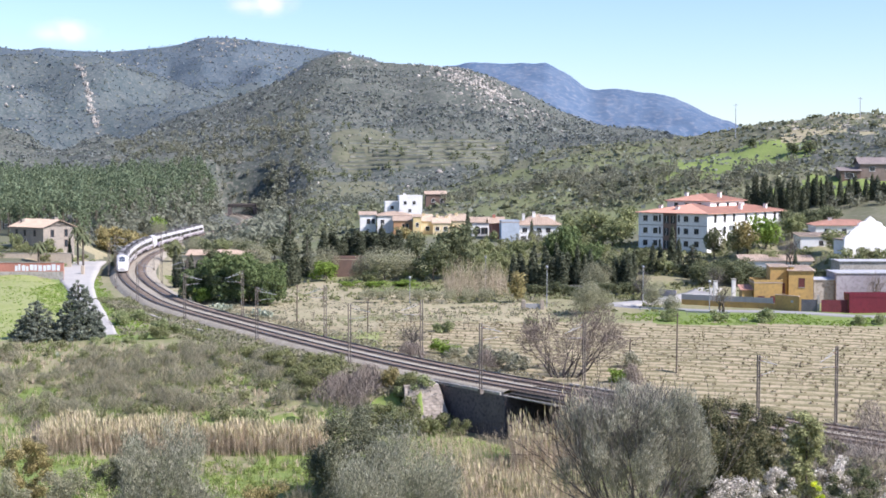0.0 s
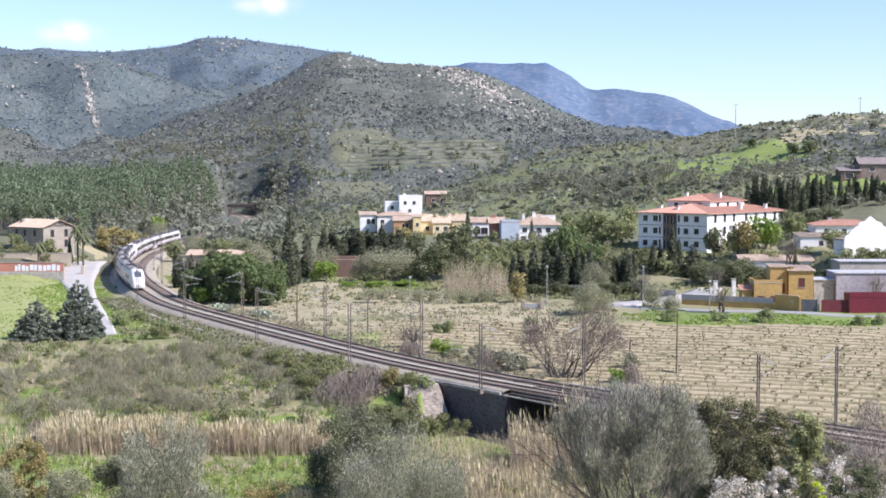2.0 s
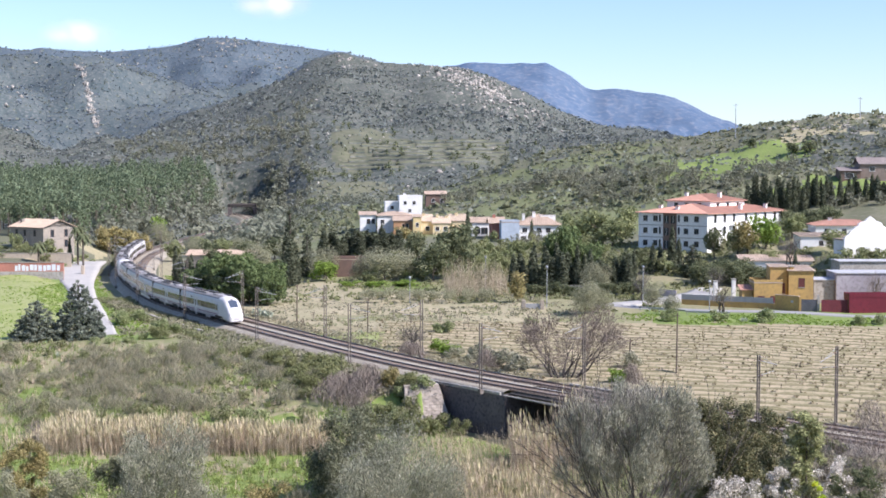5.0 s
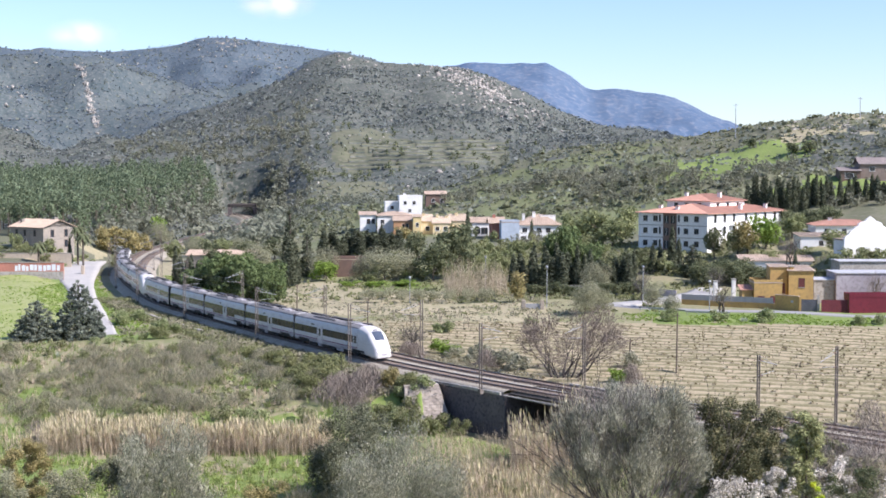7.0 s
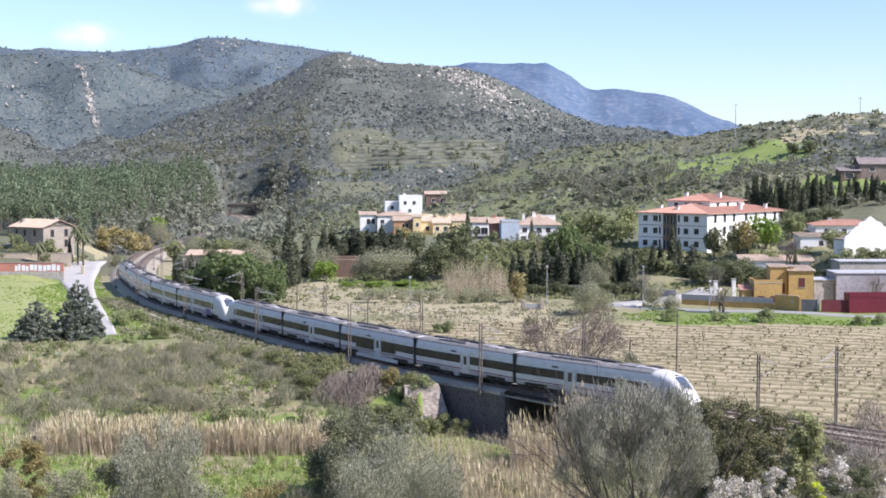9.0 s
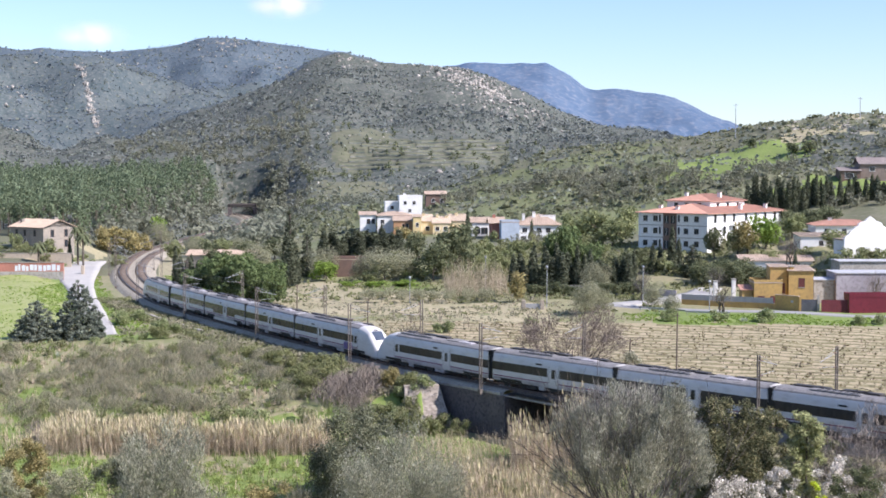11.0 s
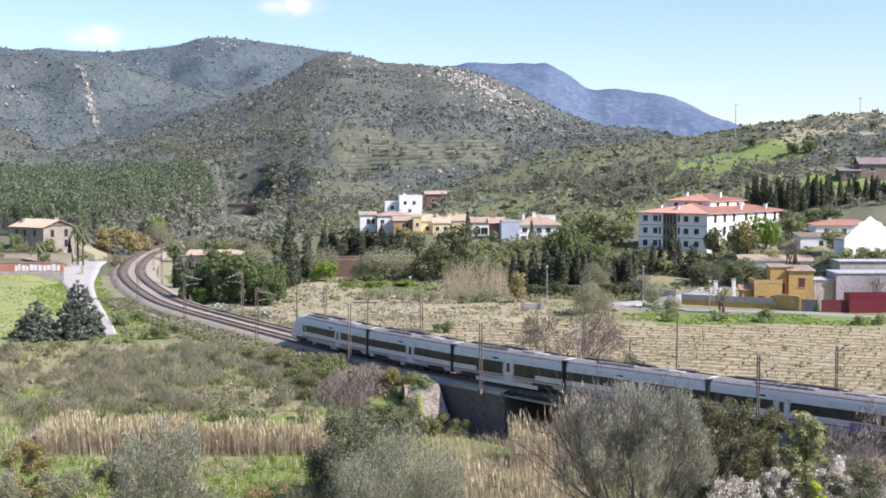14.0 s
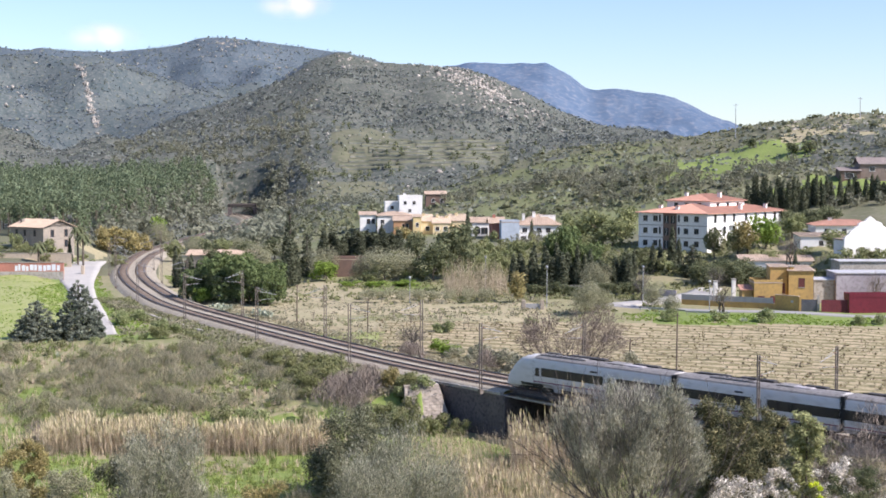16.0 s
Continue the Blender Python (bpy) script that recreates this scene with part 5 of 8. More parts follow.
    house("terrace_end", "white end of a terrace with red tile roof", 8.4, 398, 3.6, 2, 5.2, 9, 5.0, "white", "tilepale", "gable", 0.3, 0.4, wf((0.5, 2.7), (1.6,), 2.0, 1.9))
    house("red_front_house", "faded red house front", 13.7, 386, 3.6, 2, 3.2, 9, 5.4, "reddish", "tilepale", "gable", 0.3, 0.9, wf((0.6,), (1.0,), 0.8, 1.2), ((1, 4, 2.2),))
    house("blue_grey_wall_house", "house with a blank pale blue side wall", 16.2, 378, 3.4, 2, 5.0, 7, 5.9, "paleblue", "tilepale", "flat", wins=[])
    house("arcaded_villa", "white villa with dark windows, arcade and red tile roof", 21.4, 384, 3.2, 0, 11.6, 11, 5.4, "white", "tilepale", "hip", 0.46, 0.6,
          wf((1.0, 5.0, 7.6), (3.1,), 1.3, 1.3) + wf((0.6, 2.8, 5.0, 7.2, 9.4), (0.2,), 1.5, 1.9), ((1.5, 4, 2.9), (4.4, 4, 3.4)))
    house("villa_tower", "white raised gable of the arcaded villa", 27.6, 388, 8.0, 0, 4.4, 5, 3.0, "white", "white", "shed", -0.15, 0.1, base=0.5)
    house("brown_roof_house", "reddish brown house among pines", -6.0, 475, 11.6, 3, 7, 8, 4.0, "brickwall", "tilepale", "gable", 0.25, 0.4, wf((2, 5), (1.2,)), base=5)
    # house on the hillside
    house("hill_house", "brown rendered house on the hillside with a grey-brown roof", 130, 426, 21.0, -6, 19, 9, 4.9, "brownwall", "brownroof", "gable", 0.42, 0.5,
          wf((3, 8, 13), (2.6,), 1.6, 1.3), ((12, 5, 2.4),), base=4)
    house("hill_annexe", "dark lean-to with a sloping grey roof beside the hillside house", 123.4, 424, 20.4, -6, 6.2, 8, 3.2, "brickwall", "brownroof", "shed", 0.14, 0.4, wf((1.5,), (1.0,), 2.4, 1.6), base=4)
    # farmhouse
    house("stone_farmhouse", "brown rubble stone farmhouse with a gabled pale tile roof", -110.4, 348, 4.0, -36.9, 13.3, 9.4, 5.5, "stone", "tilepale", "gable", 0.36, 0.6,
          [("f", 2.0, 3.2, 0.9, 1.5, "dark"), ("f", 5.4, 3.2, 0.9, 1.5, "dark"), ("f", 9.4, 3.2, 0.9, 1.5, "dark"), ("f", 5.2, 0.2, 1.2, 2.2, "door"),
           ("r", 2.2, 3.0, 1.0, 1.8, "dark"), ("r", 6.4, 3.0, 1.0, 1.8, "dark"), ("r", 2.2, 0.4, 1.0, 1.8, "dark"), ("r", 6.4, 0.4, 1.0, 1.8, "dark")], ((1.5, 2.5, 1.6), (11.5, 5, 2.2)), base=6)
    # low walls by the farmhouse, one sprayed with unreadable letters
    gw = ground(-92, 297)
    gwall = empty("painted_wall", pose(-116, 297.5, gw, 0, 0, 0), "low terracotta wall with pale sprayed lettering", "wall", kind="structure")
    part("masonry", boxed(0, 33, 0, 0.3, -1, 2.7), M["reddish"], gwall)
    part("plinth", boxed(0, 33, -0.05, 0.0, -1, 0.75), M["concrete"], gwall)
    part("coping", boxed(-0.1, 33.1, -0.1, 0.4, 2.7, 2.8), M["concrete"], gwall)
    rng = random.Random(4)
    x = 22.4
    while x < 32.3:
        w_ = rng.uniform(0.45, 0.9)
        part("sprayed_mark", boxed(x, x + w_, -0.022, -0.003, 0.85 + rng.uniform(0, 0.2), 2.1 + rng.uniform(-0.3, 0.3)), M["paint"], gwall)
        x += w_ + rng.uniform(0.12, 0.3)
    gf = empty("garden_wall", pose(-112, 322, ground(-98, 322), 0, 0, 0), "low white garden wall before the farmhouse", "wall", kind="structure")
    part("masonry", boxed(-2, 24, 0, 0.3, -2, 1.3), M["cream"], gf)
    part("coping", boxed(-2.1, 24.1, -0.06, 0.36, 1.3, 1.4), M["concrete"], gf)
    gp = empty("gate_pillars", pose(-86.6, 308, ground(-84, 308), 0, 0, 0), "cream gate pillars with a low white wall", "wall", kind="structure")
    for u in (0, 4.6):
        part("pillar", boxed(u, u + 0.7, 0, 0.7, -1.5, 2.6, bev=0.05), M["cream"], gp)
    # long low tiled sheds beside the inner curve
    house("long_tiled_shed", "long low shed with orange tile roof beside the line", -64, 340, -0.6, -4, 17, 7, 3.2, "cream", "tilepale", "gable", 0.3, 0.4)
    house("garden_shed_wall", "brick garden building with flat roof", -24.3, 298, 0.8, -3, 7.0, 5, 3.3, "brickwall", "tilepale", "flat")
    # pillars of the orchard gate
    og = empty("orchard_gate", pose(13.6, 235, ground(14, 235), 0, 0, 0), "two rough stone gate pillars", "gate")
    for u in (0, 3.2):
        part("pillar", boxed(u, u + 0.7, 0, 0.7, -0.5, 1.6, bev=0.06), M["stone"], og)
    part("gate_leaf", boxed(0.7, 3.2, 0.3, 0.36, 0.1, 1.0), M["greysteel"], og)


build_village()


# ---- roads ----
def build_garden_wall():
    # a long grey wall below the cypresses, along the road
    pts = [(19.9, 271), (31.9, 263.6), (44.0, 256.5)]
    for (x0, y0), (x1, y1) in zip(pts, pts[1:]):
        L, a = math.hypot(x1 - x0, y1 - y0), math.degrees(math.atan2(y1 - y0, x1 - x0))
        g = min(ground(x0, y0), ground(x1, y1))
        w = empty("boundary_wall", pose(x0, y0, g, 0, 0, a), "long low grey rendered wall along the road", "wall", kind="structure")
        part("masonry", boxed(0, L, 0, 0.25, -0.8, 1.15), M["mauve"], w)
        part("coping", boxed(0, L, -0.05, 0.3, 1.15, 1.24), M["concrete"], w)
    # steel guard rail on the road's near side
    pts = [(34, 236.2), (41, 229.6), (48, 226.9)]
    for (x0, y0), (x1, y1) in zip(pts, pts[1:]):
        L, a = math.hypot(x1 - x0, y1 - y0), math.degrees(math.atan2(y1 - y0, x1 - x0))
        w = empty("guard_rail", pose(x0, y0, ground(x0, y0), 0, 0, a), "galvanised steel guard rail beside the road", "guard rail", kind="structure")
        part("beam", boxed(0, L, 0, 0.06, 0.45, 0.75, bev=0.02), M["greysteel"], w)
        for i in range(int(L / 2)):
            part("guard_post", boxed(i * 2 + 0.2, i * 2 + 0.32, 0.06, 0.16, -0.3, 0.7), M["greysteel"], w)


build_garden_wall()


def build_roads():
    for label, pts, w in (
            ("pale concrete lane that climbs beside the railway curve", [(-50.4, 203), (-52.6, 210), (-60.3, 234), (-68.6, 260), (-80.3, 298), (-86.8, 325), (-89, 340)], [3.2, 3.7, 4.2, 4.6, 5.6, 7.6, 9.5, 9.5]),
            ("asphalt road past the yellow house", [(27, 244.5), (32, 241.5), (41, 238), (55.8, 231.8), (69.3, 227.2), (110, 214), (180, 196)], 3.8),
            ("wide asphalt junction behind the vineyard", [(31, 244.5), (36, 247), (42, 251), (48, 258), (53, 270)], [5, 7, 8, 6, 5])):
        V, Fc = ribbon(pts, w, 0.06)
        tagged(new("road", raw_mesh("road", V, Fc, [M["lane"] if "lane" in label or "junction" in label else M["asphalt"]])), label, "road", kind="structure")


build_roads()


# ---- plants ----
def leaf_quads(rng, blobs, n, size, lean=0.6, aspect=0.5, shell=0.5, droop=0.0, shoot=0.0):
    """n small leaf sprays spread over lumpy masses; blobs: rows of centre and radii."""
    B = np.array(blobs, float)
    w = (B[:, 3] * B[:, 4] * B[:, 5]) ** (2 / 3)
    k = rng.choice(len(B), n, p=w / w.sum())
    u = rng.normal(size=(n, 3))
    u /= np.linalg.norm(u, axis=1)[:, None]
    rad = (shell + (1 - shell) * rng.random(n) ** 0.6)[:, None]
    P = B[k, :3] + u * B[k, 3:6] * rad * (0.86 + 0.28 * rng.random((n, 1)))
    nn = u * lean + rng.normal(size=(n, 3)) * 0.5 + [0, 0, 0.15]
    nn /= np.linalg.norm(nn, axis=1)[:, None]
    a = np.cross(nn, rng.normal(size=(n, 3)))
    a[:, 2] -= droop
    if shoot:                                        # leaves stand along rising, outward shoots
        a = a * (1 - shoot) + (P / np.linalg.norm(P, axis=1)[:, None] * 0.7 + [0, 0, 0.6]) * shoot * 1.4
    a /= np.linalg.norm(a, axis=1)[:, None]
    b = np.cross(nn, a)
    s = size * (0.6 + 0.8 * rng.random((n, 1)))
    V = np.stack([P - a * s, P - b * s * aspect, P + a * s, P + b * s * aspect], 1).reshape(-1, 3)
    return V, np.arange(4 * n).reshape(-1, 4)


def lumps(rng, n, rx, ry, z0, z1, r0, r1, taper=0.0):
    """Masses of a crown between two heights."""
    out = []
    for i in range(n):
        k = (i + rng.random()) / n
        a, q = rng.random() * 6.283, math.sqrt(rng.random()) * (1 - taper * k)
        r = r0 + (r1 - r0) * rng.random()
        r *= 1 - 0.6 * taper * k
        out.append((rx * q * math.cos(a), ry * q * math.sin(a), z0 + (z1 - z0) * k, r, r, r * 0.85))
    return out


def limbs(rng, height_, spread, n, r0, levels=2, start=0.25, up=0.7, wob=0.25):
    """A trunk that forks into tapering limbs, as one bmesh."""
    bm = bmesh.new()

    def grow(p, d, length, r, lev):
        q = p
        for i in range(3):
            d = (d + Vector(rng.normal(size=3) * wob * 0.5)).normalized()
            nq = q + d * length / 3
            tube(bm, q, nq, r * (1 - i * 0.22), r * (1 - (i + 1) * 0.22), seg=5 if lev < 2 else 3)
            if lev < levels and i > 0:
                for _ in range(n if lev else 2):
                    e = (d * up + Vector((rng.normal() * spread, rng.normal() * spread, abs(rng.normal()) * 0.35))).normalized()
                    grow(nq, e, length * (0.62 + 0.2 * rng.random()), r * 0.5, lev + 1)
            q = nq
    grow(Vector((0, 0, -0.3)), Vector((0, 0, 1)), height_ * 0.55, r0, 0)
    return bm


def limb_mesh(segs, seg=5):
    """Tapering sticks as one mesh: rows of foot, tip and the two radii."""
    P, Q = np.array([s[0] for s in segs], float), np.array([s[1] for s in segs], float)
    r0, r1 = np.array([s[2] for s in segs]), np.array([s[3] for s in segs])
    d = Q - P
    d /= np.maximum(np.linalg.norm(d, axis=1), 1e-6)[:, None]
    u = np.cross(d, np.where(np.abs(d[:, 2:3]) < 0.9, [[0, 0, 1.0]], [[1.0, 0, 0]]))
    u /= np.linalg.norm(u, axis=1)[:, None]
    v = np.cross(d, u)
    t = np.linspace(0, 2 * math.pi, seg, endpoint=False)
    ringv = u[:, None] * np.cos(t)[None, :, None] + v[:, None] * np.sin(t)[None, :, None]
    V = np.concatenate([P[:, None] + ringv * r0[:, None, None], Q[:, None] + ringv * r1[:, None, None]], 1)
    f = np.array([(i, (i + 1) % seg, seg + (i + 1) % seg, seg + i) for i in range(seg)])
    return V.reshape(-1, 3), (f[None] + 2 * seg * np.arange(len(P))[:, None, None]).reshape(-1, 4)


def fork(rng, out, p, d, length, r, lev, spread=0.5, bend=0.16, lift=0.12, kids=3):
    """A limb in four bent steps that throws off thinner ones; adds its sticks to out."""
    for i in range(4):
        d = d + rng.normal(size=3) * bend + [0, 0, lift]
        d /= np.linalg.norm(d)
        q = p + d * length / 4
        k0, k1 = r * (1 - 0.19 * i), r * (0.81 - 0.19 * i)
        out.append((p, q, k0, k1))
        if lev and i > 0:
            for _ in range(kids if i == 3 else 1):
                e = d + rng.normal(size=3) * spread
                fork(rng, out, q, e / np.linalg.norm(e), length * rng.uniform(0.45, 0.68), k1 * 0.75, lev - 1, spread, bend, lift, kids)
        p = q
    return out


def plant(name, label, category, crown=None, trunk=None, leaf="broad", bark="bark", x=0, y=0, z=0, group="", yaw=0):
    ob = empty(name, pose(x, y, z, 0, 0, yaw), label, category, group)
    if trunk is not None:
        part("trunk", trunk, M[bark], ob)
    if crown is not None:
        part_np("crown", *crown, M[leaf], ob)
    return ob


def stem(h, r, lean=0.0):
    return tubed((0, 0, -0.6), (lean, 0, h), r, r * 0.6, seg=7)


R_ = np.random.default_rng(7)


def make_tree(kind, h=8.0, w=6.0, leaves=700, leaf=None, size=0.32, rng=R_):
    """crown and trunk of a tree of that kind."""
    if kind == "round":
        bl = lumps(rng, 14, w * 0.34, w * 0.34, h * 0.28, h * 0.86, w * 0.15, w * 0.26)
        return leaf_quads(rng, bl, leaves, size), limbs(rng, h * 0.9, 0.7, 2, h * 0.03, 1)
    if kind == "cypress":
        bl = [(0, 0, h * k, w * 0.5 * (1 - k) ** 0.55 * (0.55 + min(1, k * 5) * 0.45), w * 0.5 * (1 - k) ** 0.55 * (0.55 + min(1, k * 5) * 0.45), h * 0.07) for k in np.linspace(0.04, 0.95, 14)]
        return leaf_quads(rng, bl, leaves, size, droop=0.0, lean=0.8, shell=0.7), stem(h * 0.8, 0.16)
    if kind == "fir":
        bl = []
        for i in range(430):
            k = 1 - rng.random() ** 0.62
            r = w * 0.5 * (1 - k) ** 0.6 * rng.uniform(0.82, 1.08) * (1.0 if k > 0.08 else 0.9)
            a, q = rng.random() * 6.283, rng.random() ** 0.35
            e = w * rng.uniform(0.032, 0.058) * (1 - 0.45 * k)
            bl.append((math.cos(a) * (r - e * 0.5) * q, math.sin(a) * (r - e * 0.5) * q, e * 0.6 + (h - e * 1.6) * k, e, e, e * 0.8))
        return leaf_quads(rng, bl, leaves, size * 0.85, lean=0.35, shell=0.3, aspect=0.36), stem(h * 0.9, h * 0.025)
    if kind == "pine":
        bl = lumps(rng, 9, w * 0.36, w * 0.36, h * 0.55, h * 0.93, w * 0.17, w * 0.27)
        return leaf_quads(rng, bl, leaves, size), stem(h * 0.8, h * 0.018, 0.3)
    if kind == "shrub":
        bl = lumps(rng, 8, w * 0.36, w * 0.36, h * 0.2, h * 0.72, w * 0.13, w * 0.24)
        return leaf_quads(rng, bl, leaves, size, shell=0.3), None


def spots(rng, n, area, gap, keep=None):
    """n places in (x0, x1, y0, y1) at least gap apart."""
    out = []
    for _ in range(n * 12):
        x, y = rng.uniform(area[0], area[1]), rng.uniform(area[2], area[3])
        if (keep is None or keep(x, y)) and all((x - a) ** 2 + (y - b) ** 2 > gap * gap for a, b in out):
            out.append((x, y))
            if len(out) >= n:
                break
    return out


def grove(variants, places, rng, scale=(0.85, 1.2), sink=0.1):
    """Copies of the variants at the places; the first of each stands at its first place."""
    used = {}
    P = np.array(places)
    Z = height(P[:, 0], P[:, 1])
    for (x, y), z in zip(places, Z):
        k = int(rng.integers(len(variants)))
        v = variants[k]
        if k in used:
            v = copy_thing(v, Matrix())
        used[k] = True
        s = rng.uniform(*scale)
        v.matrix_basis = pose(x, y, float(z) - sink, 0, 0, rng.uniform(0, 360))
        v.scale = (s, s, s * rng.uniform(0.92, 1.1))
    for k, v in enumerate(variants):
        if k not in used:
            v.matrix_basis = pose(places[k % len(places)][0] + 1.5, places[k % len(places)][1], float(Z[k % len(places)]) - sink)


def planted(variants, rows, rng, h0, w0, sink=0.1):
    """Copies of the variants, row by row: place, height and width of each plant."""
    used = set()
    for i, (x, y, h, w) in enumerate(rows):
        k = i % len(variants)
        v = copy_thing(variants[k], Matrix()) if k in used else variants[k]
        used.add(k)
        v.matrix_basis = pose(x, y, ground(x, y) - sink, 0, 0, rng.uniform(0, 360))
        v.scale = (w / w0, w / w0, h / h0)


def mass(name, label, category, tmpl, P, S, material, parent=None, sz=None, rng=R_, kind="stuff", sink=0.1):
    """One object of many small copies of template sprays, turned and sized one by one."""
    tv = [t[0] for t in tmpl]
    V = []
    b, r = np.degrees(np.arctan2(P[:, 0], P[:, 1])), np.hypot(P[:, 0], P[:, 1])
    open_ = ~((b > -9.2) & (b < -7.95) & (r > 500) & (r < 762))       # the cutting of the far curve is kept clear
    P, S = P[open_], np.asarray(S)[open_]
    Z = height(P[:, 0], P[:, 1])
    for k in range(len(P)):
        t = tv[k % len(tv)]
        a = rng.random() * 6.283
        c, s = math.cos(a), math.sin(a)
        v = np.empty_like(t)
        v[:, 0] = (t[:, 0] * c - t[:, 1] * s) * S[k] + P[k, 0]
        v[:, 1] = (t[:, 0] * s + t[:, 1] * c) * S[k] + P[k, 1]
        v[:, 2] = t[:, 2] * S[k] * (1 if sz is None else sz[k]) + Z[k] - sink
        V.append(v)
    V = np.concatenate(V)
    return tagged(adopt(new(name, raw_mesh(name, V, np.arange(len(V)).reshape(-1, 4), [material])), parent), label, category, kind=kind)


def build_far_plants():
    rng = np.random.default_rng(21)
    # low scrub all over the hills
    tm = [leaf_quads(rng, lumps(rng, 3, 0.6, 0.6, 0.2, 0.6, 0.35, 0.55), 5, 0.62, aspect=0.75, lean=0.3) for _ in range(10)]
    n = 90000
    b = np.radians(rng.uniform(-19.3, 19.3, n))
    r = 420 * (2250 / 420) ** rng.random(n) ** 0.85
    P = np.stack([r * np.sin(b), r * np.cos(b)], 1)
    cl = fbm(P[:, 0] / r * 16, np.log(r) * 11, 41, 4)
    d, _ = track_side(P[:, 0], P[:, 1])
    keep = (cl > 0.26 + 0.30 * rng.random(n)) & (np.abs(d) > 9)
    keep &= ~((np.degrees(b) > -4.6) & (np.degrees(b) < 2.8) & (r > 735) & (r < 880) & (rng.random(n) < 0.94))
    for px_, py_, pr in ((104, 487, 17), (95, 470, 12), (112, 494, 14), (85, 456, 8), (124, 418, 16), (118, 480, 10)):
        keep &= (np.hypot((P[:, 0] - px_) / 1.3, P[:, 1] - py_) > pr) | (rng.random(n) < 0.1)
    P, r = P[keep], r[keep]
    S = np.where(r < 900, rng.uniform(0.5, 1.3, len(P)), rng.uniform(0.7, 1.8, len(P)))
    S *= np.where(rng.random(len(P)) < 0.05, 2.0, 1)
    low = (r < 680) & (P[:, 0] > -60)
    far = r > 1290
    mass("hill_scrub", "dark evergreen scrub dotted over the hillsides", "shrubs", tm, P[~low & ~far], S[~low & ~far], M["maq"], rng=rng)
    tq = [(q[0][:12], None) for q in tm]
    mass("mountain_scrub", "scrub in the folds of the mountain, blued for haze", "shrubs", tq, P[far], S[far], M["maqfar"], rng=rng)
    mass("slope_scrub", "green scrub on the lower slopes", "shrubs", tm, P[low], S[low] * 0.9, M["greenscrub"], rng=rng)
    th = [leaf_quads(rng, [(0, 0, 0.2, 0.9, 0.9, 0.25)], 3, 0.62, aspect=0.8, lean=0.2) for _ in range(8)]
    n = 25000
    b = np.radians(rng.uniform(-19.3, 19.3, n))
    r = 430 * (2200 / 430) ** rng.random(n) ** 0.8
    P = np.stack([r * np.sin(b), r * np.cos(b)], 1)
    d, _ = track_side(P[:, 0], P[:, 1])
    k = (np.abs(d) > 9) & ~((np.degrees(b) > -4.6) & (np.degrees(b) < 2.8) & (r > 735) & (r < 880) & (rng.random(len(r)) < 0.6))
    P, r = P[k], r[k]
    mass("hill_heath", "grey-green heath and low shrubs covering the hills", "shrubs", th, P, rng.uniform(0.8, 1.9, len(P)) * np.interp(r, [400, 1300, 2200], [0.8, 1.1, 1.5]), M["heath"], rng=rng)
    # terraces on the main hill: grassy strips along the contours, each on a low bank
    bt = np.radians(np.arange(-4.6, 2.8, 0.06))
    rr = np.arange(725, 900, 1.5)
    H_ = height((rr[:, None] * np.sin(bt)).ravel(), (rr[:, None] * np.cos(bt)).ravel()).reshape(len(rr), -1)
    H_ = np.maximum.accumulate(H_, 0)

    def contour(z):
        r_ = rr[np.clip((H_ < z[None]).sum(0), 0, len(rr) - 1)]
        k_ = np.hanning(9) / np.hanning(9).sum()
        return np.convolve(np.pad(r_, 4, "edge"), k_, "valid")
    for i in range(8):
        z0 = 25.5 + 2.25 * i + 0.5 * np.sin(bt * 40 + i) + 18 * bt
        pts = []
        for dz, lift in ((0.0, -0.6), (0.05, 0.9), (1.9, 0.5), (2.1, -0.6)):
            rc_ = contour(z0 + dz)
            x, y = rc_ * np.sin(bt), rc_ * np.cos(bt)
            pts.append(np.c_[x, y, height(x, y) + lift])
        n = len(bt)
        ok = (fbm(bt * 110, bt * 0 + i * 0.7, 3) > 0.36) & (bt > radians(-4.4 + 1.3 * rng.random())) & (bt < radians(2.75 - 0.2 * abs(i - 5)))
        Fc = [(q * n + j, q * n + j + 1, (q + 1) * n + j + 1, (q + 1) * n + j) for q in range(3) for j in range(n - 1) if ok[j]]
        idx = [0 if q else 1 for q in range(3) for j in range(n - 1) if ok[j]]
        tagged(new("terrace", raw_mesh("terrace", np.vstack(pts), Fc, [M["terrace"], M["maquis"]], False, idx)), "grassy terrace strip along the hillside contour", "terrace", kind="structure")
    # granite outcrops
    ico = bmesh.new()
    bmesh.ops.create_icosphere(ico, subdivisions=1, radius=1)
    iv = np.array([v.co for v in ico.verts])
    fi = np.array([[v.index for v in f.verts] for f in ico.faces])
    ico.free()
    V, Fc = [], []
    spots_ = []
    for bc, rc, sb, sr, m in ((-16.4, 1850, 0.3, 100, 25), (-12.5, 1800, 0.7, 120, 60), (-9.2, 2000, 0.8, 60, 70), (-13.6, 1850, 0.9, 150, 60),
                              (-6.5, 1950, 0.9, 70, 50), (2.0, 1190, 0.8, 45, 420), (0.8, 1230, 0.9, 40, 260), (2.6, 1060, 0.9, 40, 200), (-4.0, 1260, 0.6, 25, 40), (3.8, 1120, 1.0, 50, 130), (-2, 950, 5, 150, 160),
                              (-17.4, 1450, 0.5, 60, 40), (14.6, 535, 1.0, 16, 90), (16.5, 535, 1.0, 16, 130), (-6, 1950, 8, 100, 150), (11.6, 470, 0.7, 20, 12)):
        for _ in range(m):
            spots_.append((rng.normal(bc, sb), rng.normal(rc, sr), rc))
    for i in range(230):                             # a rib of rock that runs down the mountain
        k = rng.random()
